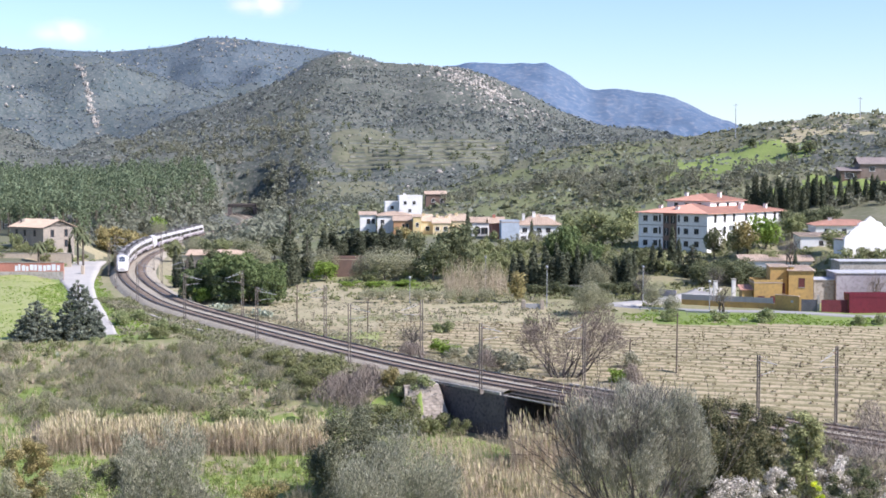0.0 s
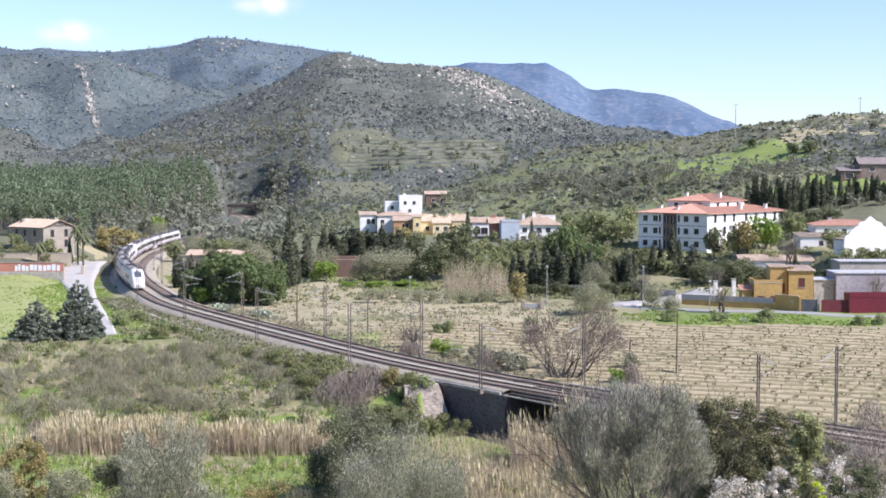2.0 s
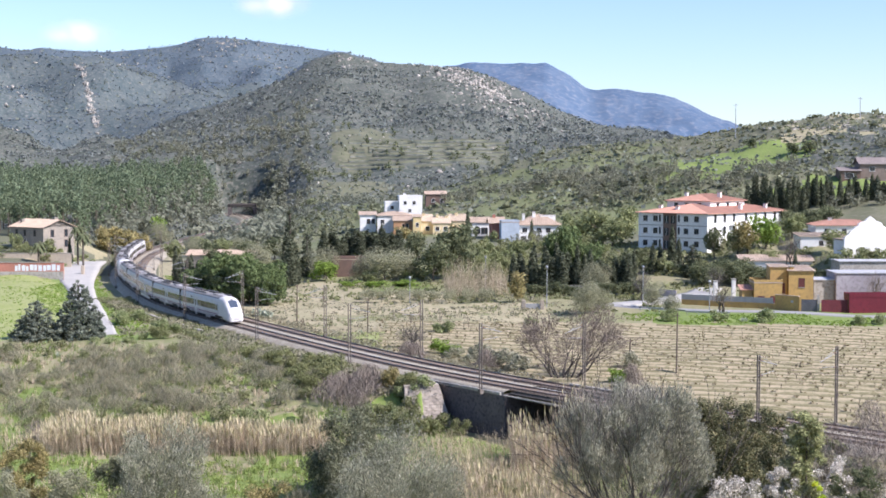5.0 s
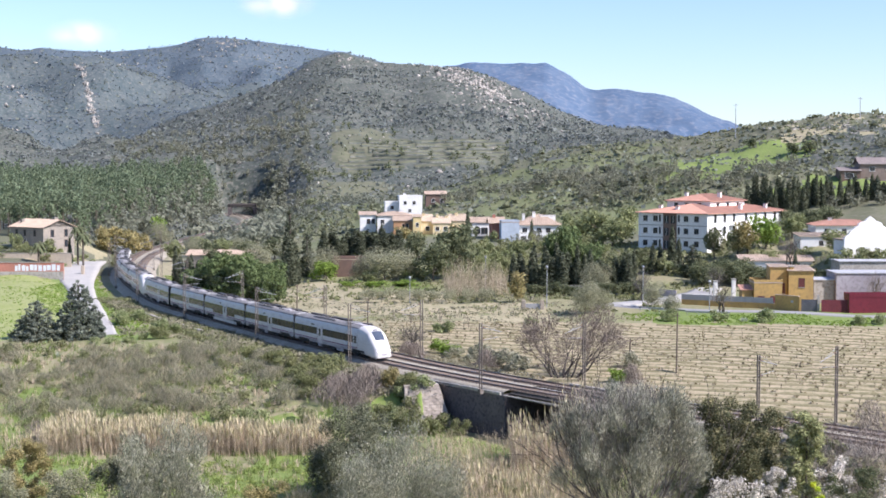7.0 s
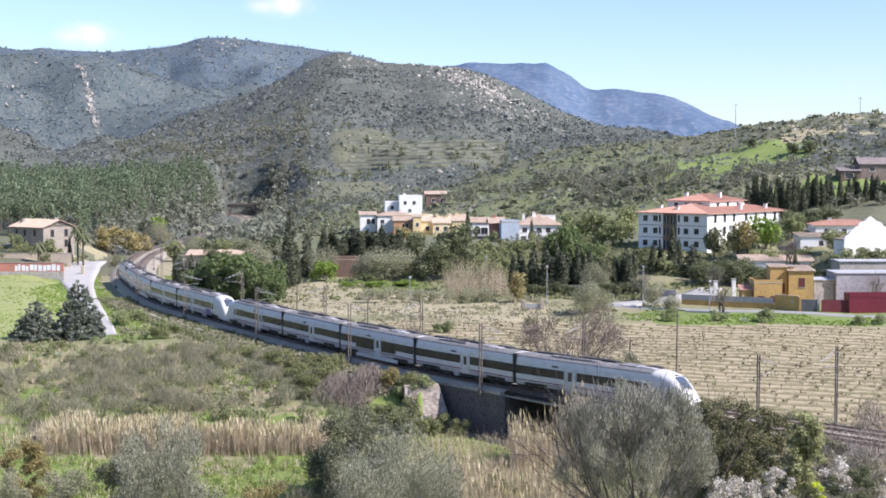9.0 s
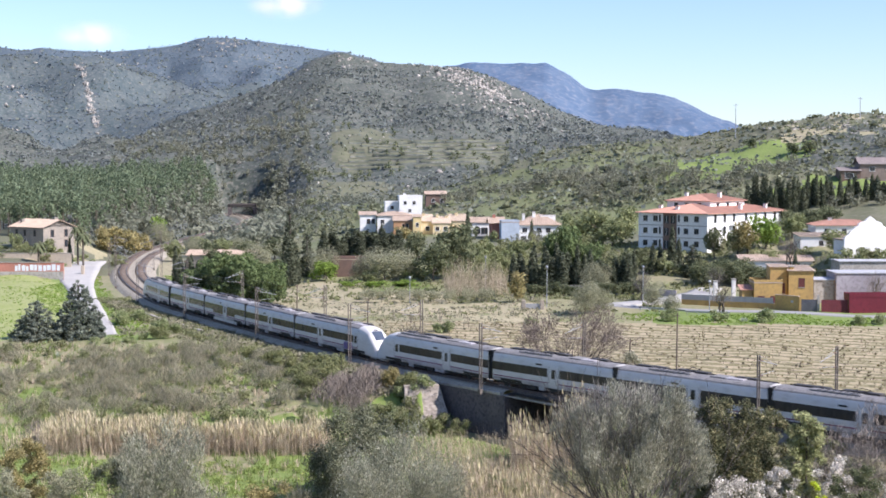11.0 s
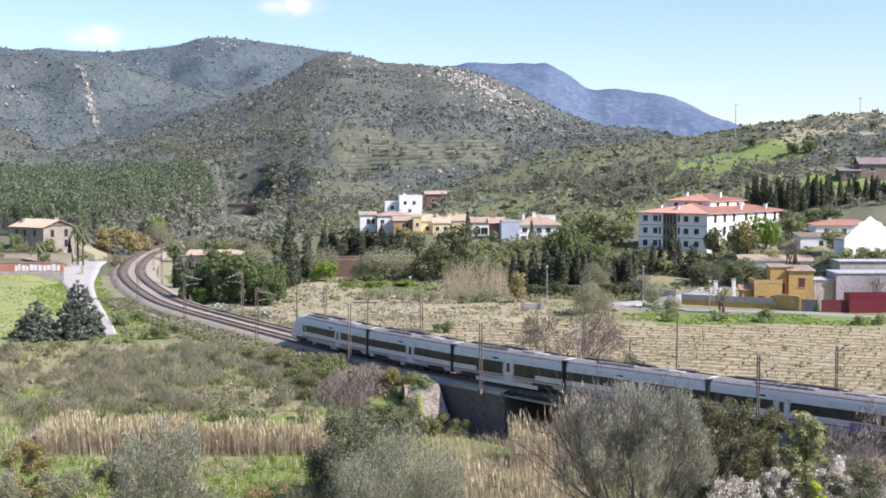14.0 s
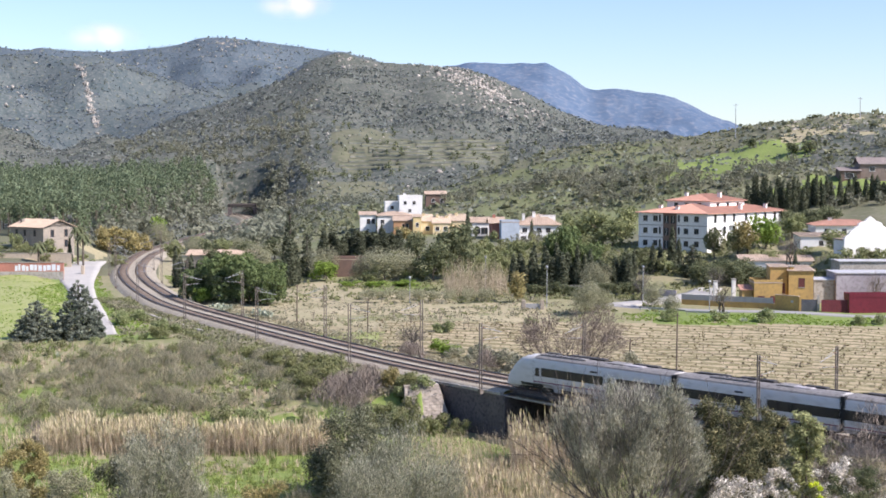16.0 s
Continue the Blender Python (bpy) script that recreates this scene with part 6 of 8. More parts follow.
        spots_.insert(0, (-14.95 + 0.78 * k + rng.normal() * (0.04 + 0.05 * k), 1605 - 235 * k + rng.normal() * 8, 1500))
    q = np.array(spots_)
    X, Y = q[:, 1] * np.sin(np.radians(q[:, 0])), q[:, 1] * np.cos(np.radians(q[:, 0]))
    Z = height(X, Y)
    for k in range(len(q)):
        s = rng.uniform(0.4, 1.5) * q[k, 2] / 1300 * (1.0 if k < 230 or q[k, 2] < 1600 else 0.72) * (1.5 if rng.random() < 0.12 else 1)
        v = iv * (1 + 0.3 * rng.normal(size=(len(iv), 1))) * s * rng.uniform(0.5, 1.5, 3) * ((1.7, 1.2, 0.4) if q[k, 2] < 600 else (1, 1, 1))
        Fc.append(fi + k * len(iv))
        V.append(v + [X[k], Y[k], Z[k] + 0.1 * s])
    tagged(new("granite_outcrops", raw_mesh("granite_outcrops", np.concatenate(V), np.concatenate(Fc), [M["rock"]])),
           "pale granite boulders and outcrops on the slopes", "rocks", kind="stuff")
    # pine wood behind the farmhouse
    tp = [leaf_quads(rng, lumps(rng, 11, 1.25, 1.25, 3.4, 9.0, 0.5, 0.95, 0.5), 120, 0.34) for _ in range(8)]
    n = 1500
    b = np.radians(rng.uniform(-20, -8.6, n))
    r = rng.uniform(395, 740, n)
    P = np.stack([r * np.sin(b), r * np.cos(b)], 1)
    d, _ = track_side(P[:, 0], P[:, 1])
    P = P[(d > 14) | ((d < -14) & (P[:, 1] > 600))]
    mass("pine_wood", "dense green pine wood on the slope above the line", "trees", tp, P, rng.uniform(0.95, 1.5, len(P)), M["pine"], rng=rng)
    Z = height(P[:, 0], P[:, 1])
    a = np.linspace(0, 2 * math.pi, 5, endpoint=False)
    V = np.array([[(x + 0.16 * math.cos(t), y + 0.16 * math.sin(t), z + k * 7.0 - 0.4) for k in (0, 1) for t in a] for (x, y), z in zip(P, Z)])
    f = np.array([(i, (i + 1) % 5, 5 + (i + 1) % 5, 5 + i) for i in range(5)])
    tagged(new("pine_trunks", raw_mesh("pine_trunks", V.reshape(-1, 3), (f[None] + 10 * np.arange(len(P))[:, None, None]).reshape(-1, 4), [M["bark"]])),
           "reddish brown trunks of the pine wood", "trees", kind="stuff")
    # low growth along the cutting of the far stretch
    n = 9000
    P = np.stack([rng.uniform(-135, -60, n), rng.uniform(400, 775, n)], 1)
    d, _ = track_side(P[:, 0], P[:, 1])
    P = P[((d > 5.6) & (d < 13)) | ((d < -9.8) & (d > -17))]
    Q = np.stack([rng.uniform(-147, -122, 130), rng.uniform(786, 812, 130)], 1)
    P = np.vstack([P, Q])
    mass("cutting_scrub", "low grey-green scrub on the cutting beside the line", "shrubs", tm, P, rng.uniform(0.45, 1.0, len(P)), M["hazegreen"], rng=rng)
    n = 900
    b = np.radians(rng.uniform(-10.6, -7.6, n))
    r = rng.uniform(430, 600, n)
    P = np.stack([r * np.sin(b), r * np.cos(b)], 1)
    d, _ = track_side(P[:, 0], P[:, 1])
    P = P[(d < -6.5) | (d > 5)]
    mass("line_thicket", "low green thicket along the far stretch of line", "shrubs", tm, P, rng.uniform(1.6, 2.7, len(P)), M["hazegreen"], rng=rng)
    # olive groves and copses at the hills' foot
    to = [leaf_quads(rng, lumps(rng, 9, 1.4, 1.4, 0.7, 2.9, 0.6, 1.1), 150, 0.29) for _ in range(6)]
    tf = [leaf_quads(rng, lumps(rng, 9, 1.4, 1.4, 0.7, 2.9, 0.6, 1.1), 62, 0.45) for _ in range(6)]
    for nm, lab, m, area, cnt, rr, thr in (("foot_copse", "dark holm oaks at the foot of the hill", "darkgreen", (-13, 9), 620, (560, 900), 0.47),
                                           ("olive_grove", "grey-green olive trees on the gentle slope", "hazegreen", (-9, 3), 280, (440, 640), 0.40),
                                           ("slope_trees", "mixed green trees on the slope behind the village", "slopegreen", (-1, 19), 900, (350, 500), 0.5),
                                           ("hill_oaks", "dense evergreen oaks on the hill above the curve", "slopegreen", (-13.5, -5.5), 1100, (600, 1050), 0.3),
                                           ("hill_thicket", "close thicket of oaks above the far curve", "slopegreen", (-13.0, -5.2), 330, (735, 930), 0.42),
                                           ("line_copse", "thicket of trees hiding the far stretch of line", "hazegreen", (-14.5, -6.6), 1500, (405, 790), 0.2),
                                           ("slope_oaks", "grey-green oaks on the slope behind the village", "slopegreen", (-1, 19), 420, (370, 490), 0.56)):
        b = np.radians(rng.uniform(*area, cnt))
        r = rng.uniform(*rr, cnt)
        P = np.stack([r * np.sin(b), r * np.cos(b)], 1)
        d, _ = track_side(P[:, 0], P[:, 1])
        P = P[(fbm(P[:, 0] / 45, P[:, 1] / 45, cnt, 3) > thr) & (np.abs(d) > 11)]
        if nm == "line_copse":
            d, _ = track_side(P[:, 0], P[:, 1])
            P = P[((d < -9) & ((P[:, 1] > 455) | (d < -26)) & ((P[:, 1] < 600) | (P[:, 1] > 690) | (d < -25))) | ((d > 8.5) & (P[:, 1] > 405))]
        P = P[np.min([np.hypot((P[:, 0] - a_) / 1.3, P[:, 1] - b_) - c_ for a_, b_, c_ in ((104, 487, 15), (95, 470, 11), (112, 494, 13), (124, 418, 15))], 0) > 0]
        bp, rp = np.degrees(np.arctan2(P[:, 0], P[:, 1])), np.hypot(P[:, 0], P[:, 1])
        P = P[~((bp > -9.4) & (bp < -7.9) & (rp > 540) & (rp < 752))]
        P = P[[not any(x0 < p[0] < x1 and y0 < p[1] < y1 for x0, x1, y0, y1 in CLEAR) for p in P]]
        mass(nm, lab, "trees", to if nm in ("slope_trees", "slope_oaks", "olive_grove") else tf, P, rng.uniform(0.55, 1.3, len(P)) ** 1.3 * (1.5 if nm == "line_copse" else 1), M[m], rng=rng)


# ground kept free for houses
CLEAR = [(40, 96, 300, 372), (-32, 44, 368, 470), (110, 150, 400, 445), (60, 110, 225, 345), (-112, -78, 305, 345)]


def build_mid_plants():
    rng = np.random.default_rng(5)

    def kinds(name, label, cat, kind, leaf, n, group, **k):
        out = []
        for _ in range(n):
            c, t = make_tree(kind, leaf=leaf, rng=rng, **k)
            out.append(plant(name, label, cat, c, t, leaf, group=group))
        return out
    cyp = kinds("cypress", "slender dark green columnar cypress", "cypress", "cypress", "cypress", 3, "cypresses", h=9, w=2.2, leaves=1500, size=0.24)
    rows = [(6.9, 385, 8.3, 1.9), (24.2, 372, 6.7, 1.8), (16.2, 276, 6.3, 2.3), (18.5, 277, 9.0, 2.3), (20.7, 276, 8.6, 2.3), (23.2, 278, 9.4, 2.5), (29.9, 276, 7.7, 2.5),
            (17.4, 274, 5.6, 2.2), (22, 273.5, 6.6, 2.4), (25, 273, 7, 2.6), (48.8, 290, 10.2, 2.6), (44.7, 290, 6.7, 2.4), (40, 285, 6.2, 1.7), (46.6, 292, 6, 2.2), (50.6, 292, 7.5, 2.2),
            (70.4, 272, 7.6, 1.8), (-90.5, 330, 7.4, 1.7), (-31.4, 279, 10.4, 3.4), (-31.2, 278.6, 7.5, 3.2), (-56.6, 288, 9.2, 2.0), (-55.2, 286, 7.4, 2.2), (-54.0, 288, 6.6, 2.4), (-52.7, 285, 7.2, 2.2), (-51.2, 284, 6.0, 2.4), (31.5, 279, 6, 2.2), (27.5, 278, 8.6, 2.4)]
    rows += [(-31 + i * 0.95 + rng.uniform(-0.5, 0.5), 345 + rng.uniform(-3, 3), rng.uniform(4.2, 7.6), rng.uniform(3.0, 4.6)) for i in range(22)]
    for i in range(46):
        x = 89 + i * 1.05 + rng.uniform(-0.5, 0.5)
        rows.append((x, 398 + rng.uniform(-3, 3), 22.2 - ground(x, 398) + rng.uniform(-2.4, 1.0), rng.uniform(2.0, 3.2)))
    rows += [(14.6 + i * 1.05 + rng.uniform(-0.4, 0.4), 273 + rng.uniform(-1.5, 1.5) - 0.18 * i, rng.uniform(4.6, 7.8), rng.uniform(2.6, 3.6)) for i in range(22)]
    rows = [q for q in rows if q[2] > 2]
    planted(cyp, rows, rng, 9, 2.2)
    fir = kinds("fir_tree", "broad dark blue-green conical fir", "fir", "fir", "fir", 2, "garden firs", h=8.0, w=7.9, leaves=15000, size=0.24)
    planted(fir[:1], [(-53.4, 199, 8.9, 8.9)], rng, 8.0, 7.9)
    planted(fir[1:], [(-59.0, 197, 6.0, 8.6)], rng, 8.0, 7.9)
    tall = kinds("tall_fir", "tall dark fir beside the garden", "fir", "fir", "cypress", 2, "tall firs", h=13, w=5.2, leaves=9000, size=0.3)
    planted(tall, [(-32, 285, 16.6, 5.4), (-30, 300, 10.4, 4.4), (52.2, 285, 7.1, 5.9)], rng, 13, 5.2)
    stone = []
    for _ in range(2):
        bl = lumps(rng, 30, 4.4, 4.4, 2.2, 8.0, 1.4, 2.2)
        stone.append(plant("umbrella_pine", "broad dark green stone pine beside the line", "pine", leaf_quads(rng, bl, 8000, 0.32), limbs(rng, 9, 0.6, 2, 0.3, 1), "stonepine", group="stone pines"))
    planted(stone, [(-38.6, 253, 10.3, 11.6), (-31.2, 247, 6.4, 6.0), (-35.2, 249, 8.2, 7.4), (-42.4, 255, 9.0, 8.4), (-46.4, 256, 7.0, 7.4), (-32.6, 250, 8.4, 8.4), (24.6, 282, 13.2, 8.4), (29.8, 281, 9.5, 7)], rng, 10, 12)
    rnd = kinds("broadleaf_tree", "mid-green rounded leafy tree", "tree", "round", "broad", 3, "leafy trees", h=8, w=7.5, leaves=1300, size=0.36)
    planted(rnd, [(40, 350, 9.4, 10.2), (45.2, 345, 7, 8.6), (35.2, 360, 8.4, 9), (42, 338, 7, 8), (50, 372, 8, 9), (32, 322, 5, 7), (26, 330, 4.4, 6), (18, 335, 4, 7), (66.1, 306, 6.2, 6.0), (80, 312, 6, 7),
                  (83, 288, 5, 7), (-74, 372, 6, 7), (-70, 392, 6, 7), (-62, 380, 5.5, 7), (-104, 332, 5, 4), (-96, 330, 5, 5), (-100, 326, 3, 4), (-108, 318, 4, 5), (12, 300, 5, 6), (-45, 312, 4, 6)], rng, 8, 7.5)
    dk = kinds("holm_oak", "dense dark green evergreen oak", "oak", "round", "darkgreen", 3, "evergreen oaks", h=10, w=10, leaves=2200, size=0.36)
    planted(dk, [(1.9, 290, 12.4, 12), (-2.2, 284, 8.2, 9.4), (-6.1, 300, 9.6, 7.5), (32.7, 280, 5.7, 5), (36.4, 282, 6, 5.6), (57.8, 277, 5.4, 7), (53.6, 278, 4.6, 6), (62, 279, 5, 7), (61.5, 308, 7, 6), (100.3, 372, 6, 9), (107, 376, 5, 8), (96.2, 368, 5, 6),
                 (150.5, 553, 6.0, 11), (166, 548, 5, 9), (174, 545, 4.4, 9), (181, 545, 4.6, 9), (112, 500, 3.4, 6), (122, 478, 4, 7), (127, 474, 4.4, 6), (-56, 338, 5, 7), (-50, 345, 6, 8), (-44, 355, 6, 8), (-62, 360, 6, 8), (40, 292, 5.4, 6), (43, 298, 5, 6), (93, 372, 4, 6), (87, 345, 5, 7), (52, 273, 4.6, 6), (55.5, 274, 4.8, 6.4), (59, 273, 4.6, 6), (62.5, 274, 4.8, 6.4), (66, 275, 4.4, 6)]
            + [(17 + 2.0 * i, 259 + rng.uniform(-0.6, 0.6) + 0.1 * i, rng.uniform(2.0, 3.2), rng.uniform(3.0, 4.2)) for i in range(11)], rng, 10, 10)
    fr = kinds("spring_tree", "tree in fresh bright green leaf", "tree", "round", "fresh", 2, "fresh green trees", h=6, w=6.5, leaves=1100, size=0.34)
    planted(fr, [(-24.9, 290, 4.6, 6.8), (71.8, 303, 7.6, 8.6), (-98.6, 470, 8.8, 7), (-0.5, 184, 2.2, 3), (1.5, 183, 1.6, 3), (20.5, 158.5, 2, 3), (-8, 276, 1.3, 6), (-14, 275, 1.2, 6), (-19, 277, 1.2, 5), (-44.6, 252, 3.2, 3.6)], rng, 6, 6.5)
    gy = kinds("grey_willow", "large pale grey-green bush in early leaf", "bush", "round", "willow", 2, "pale bushes", h=7, w=11, leaves=5500, size=0.17)
    planted(gy, [(-12.0, 286, 6.8, 12.5), (-16.6, 288, 5.4, 7), (-8.2, 288, 5.4, 8), (-94, 455, 7, 11), (-66, 368, 6, 9), (-58, 385, 5, 8), (-26, 296, 6.4, 8), (-44, 322, 6, 8), (-38, 335, 6, 9), (23.8, 228, 5.5, 7.4), (26.5, 230, 4, 5.5), (30, 268, 5, 7), (37, 240, 4.5, 5), (38.6, 229, 3.5, 4)], rng, 7, 11)
    gd = kinds("yellowing_tree", "golden yellow-green leafy tree", "tree", "round", "golden", 2, "yellow-green trees", h=6.5, w=7, leaves=1300, size=0.34)
    planted(gd, [(-93.5, 400, 8.8, 10.3), (-96.7, 396, 7.9, 8.2), (-90.5, 408, 7, 7), (13.5, 245, 5.5, 3.9), (-9.5, 372, 5, 8), (67.6, 302, 7.2, 8)], rng, 6.5, 7)
    # undergrowth between the gardens and the slope
    und = kinds("garden_shrub", "rounded mid-green shrub between the gardens", "shrub", "shrub", "broad", 2, "garden shrubs", h=4, w=5, leaves=620, size=0.23)
    und += kinds("garden_shrub", "rounded grey-green shrub between the gardens", "shrub", "shrub", "maqgreen", 2, "garden shrubs", h=4, w=5, leaves=620, size=0.23)
    planted(und, [(x, y, rng.uniform(2.2, 5.2), rng.uniform(3.6, 6.5)) for x, y in spots(rng, 62, (-2, 52, 286, 362), 4.0, lambda x, y: not any(a < x < b and c < y < d for a, b, c, d in CLEAR))]
            + [(x, y, rng.uniform(1.6, 3.4), rng.uniform(2.6, 4.6)) for x, y in spots(rng, 5, (-22, -4, 284, 292), 3.2)]
            + [(x, y, rng.uniform(1.5, 3.4), rng.uniform(2.4, 5.0)) for x, y in spots(rng, 22, (-112, -84, 318, 340), 3.0)]
            + [(71, 268, 4.4, 5), (74.5, 270, 5.4, 6), (78, 267, 5.0, 5.4), (69, 272, 4.0, 5), (82, 272, 4.4, 6), (84, 272.2, 4.2, 6), (86, 272.4, 4.6, 6), (80, 272.6, 4.0, 6), (88.5, 272.2, 4.4, 6), (91.5, 272, 4.4, 6), (74, 291, 2.8, 4), (77.5, 291, 2.4, 4), (70.5, 290, 2.8, 5), (85, 267, 3.6, 5), (88, 266, 3.4, 5), (91, 265, 3.4, 5), (94, 264, 3.6, 5), (-84.6, 352, 3.2, 4), (-82, 349, 2.4, 3.6), (-92, 345, 3.0, 4.4), (-97, 342, 2.6, 4), (-86, 362, 3.6, 5)], rng, 4, 5)
    # low pruned olives in rows beside the orchard
    lo = kinds("pruned_olive", "low pruned olive tree with a flat grey-green crown", "tree", "pine", "willow", 2, "pruned olives", h=2.2, w=3.4, leaves=700, size=0.13)
    planted(lo, [(-14 + 3.1 * i + rng.normal() * 0.3, 246.5 + 4.2 * j + rng.normal() * 0.4, rng.uniform(1.8, 2.4), rng.uniform(2.8, 3.8)) for i in range(8) for j in range(2)], rng, 2.2, 3.4)
    # cane brake in the middle
    canes("cane_brake", "tall stand of tan canes", rng, spots(rng, 300, (0.5, 12.5, 256, 265), 0.3), 5.6, 3, "reed", top="maqgreen")
    # palms by the farmhouse
    for x, y, h in ((-88.0, 328, 10.2), (-86.2, 326, 9.0), (-94.5, 318, 4.6)):
        z = ground(x, y)
        ob = plant("palm", "date palm with arching fronds", "palm", None, tubed((0, 0, -0.5), (0, 0, h), 0.28, 0.22, seg=8), x=x, y=y, z=z, group="palms")
        for i in range(22):
            a = i * 2.4
            e = 0.9 - 0.06 * i
            V, Fc = [], []
            for j in range(7):
                k = j / 6
                px = math.cos(a) * 2.2 * k
                py = math.sin(a) * 2.2 * k
                pz = h + e * 2.0 * k - 2.2 * k * k
                wv = 0.34 * (1 - (2 * k - 0.8) ** 2 * 0.45)
                V += [(px - math.sin(a) * wv, py + math.cos(a) * wv, pz - 0.12), (px, py, pz), (px + math.sin(a) * wv, py - math.cos(a) * wv, pz - 0.12)]
            for j in range(6):
                for m in (0, 1):
                    Fc.append((3 * j + m, 3 * j + m + 1, 3 * j + m + 4, 3 * j + m + 3))
            part_np("frond", V, Fc, M["darkgreen"], ob)
    # bare trees: a fan of forking stems below a haze of twigs
    x, y = 14.9, 164.6
    ob = empty("bare_tree", pose(x, y, ground(x, y)), "leafless spreading tree with dark curved stems and fine twigs", "tree", "bare trees")
    for i in range(11):
        a = -0.5 + 2 * math.pi * i / 11 + rng.normal() * 0.2
        foot = np.array([math.cos(a) * 1.3 - 0.1, math.sin(a) * 0.7, -0.3])
        lean = np.array([math.cos(a) * 0.78 + 0.12, math.sin(a) * 0.6, 1.0])
        segs = fork(rng, [], foot, lean / np.linalg.norm(lean), rng.uniform(3.9, 5.0), rng.uniform(0.15, 0.21), 3, 0.5, 0.2, 0.04, 4)
        thick = [s for s in segs if s[2] > 0.034]
        part_np("stem", *limb_mesh(thick), M["darkbark"], ob)
        part_np("branching", *limb_mesh([(p, q, max(r0, 0.024), max(r1, 0.015)) for p, q, r0, r1 in segs if r0 <= 0.034], 3), M["twigfine"], ob)
    for x, y, h, w, n, nm, g in ((36.6, 250, 6.4, 3.8, 900, "twiggrey", "bare street trees"), (47.5, 232, 5.0, 4.5, 900, "twig", "bare street trees"),
                                 (52.5, 262, 5.5, 5, 900, "twiggrey", "bare street trees"), (72.3, 284, 8, 6, 1200, "twig", "bare trees"), (77.5, 243.5, 6.4, 5, 1200, "twig", "bare trees"), (84, 243.5, 6.8, 5, 1200, "twig", "bare trees"), (-4.5, 189, 3.4, 5, 1500, "twiggrey", "bare trees"), (-72, 395, 6, 9, 1500, "twiggrey", "bare trees")):
        bm = bmesh.new()
        ns = 14 if w > 12 else (9 if w > 9 else 4)
        for i in range(ns):
            a, q = i * 2.4, 0.3 + 0.7 * rng.random()
            p = Vector((w * 0.19 * q * math.cos(a), w * 0.08 * q * math.sin(a), -0.3))
            for k in range(1, 6):
                e = k / 5
                t_ = Vector((math.cos(a) * w * 0.42 * q * e ** 1.3, math.sin(a) * w * 0.42 * q * e ** 1.3, h * 0.86 * e * (1 - 0.2 * q))) + Vector(rng.normal(size=3) * 0.18)
                tube(bm, p, t_, 0.17 * (1.1 - 0.17 * k), 0.17 * (0.95 - 0.17 * k), seg=5)
                if k > 1:
                    for _ in range(3):
                        tube(bm, p, t_ + Vector((rng.normal() * 0.9, rng.normal() * 0.9, 0.4 + rng.random() * 0.9)), 0.04, 0.015, seg=3)
                p = t_
        ob = plant("bare_tree", "leafless spreading tree with many fine twigs", "tree", None, bm, bark="bark" if nm == "twig" else nm, x=x, y=y, z=ground(x, y), group=g)
        u = rng.normal(size=(n, 3))
        u /= np.linalg.norm(u, axis=1)[:, None]
        u[:, 2] = np.abs(u[:, 2])
        P = u * [w * 0.46, w * 0.46, h * 0.62] * rng.uniform(0.35, 1, (n, 1)) + [0, 0, h * 0.33]
        dv = u * 0.5 + rng.normal(size=(n, 3)) * 0.35 + [0, 0, 0.3]
        dv *= rng.uniform(0.3, 0.8, (n, 1))
        sd = np.cross(dv, rng.normal(size=(n, 3)))
        sd *= 0.013 / np.linalg.norm(sd, axis=1)[:, None]
        part_np("twig_haze", np.stack([P, P + dv * 0.5 + sd, P + dv, P + dv * 0.5 - sd], 1).reshape(-1, 3), np.arange(4 * n).reshape(-1, 4), M[nm], ob)


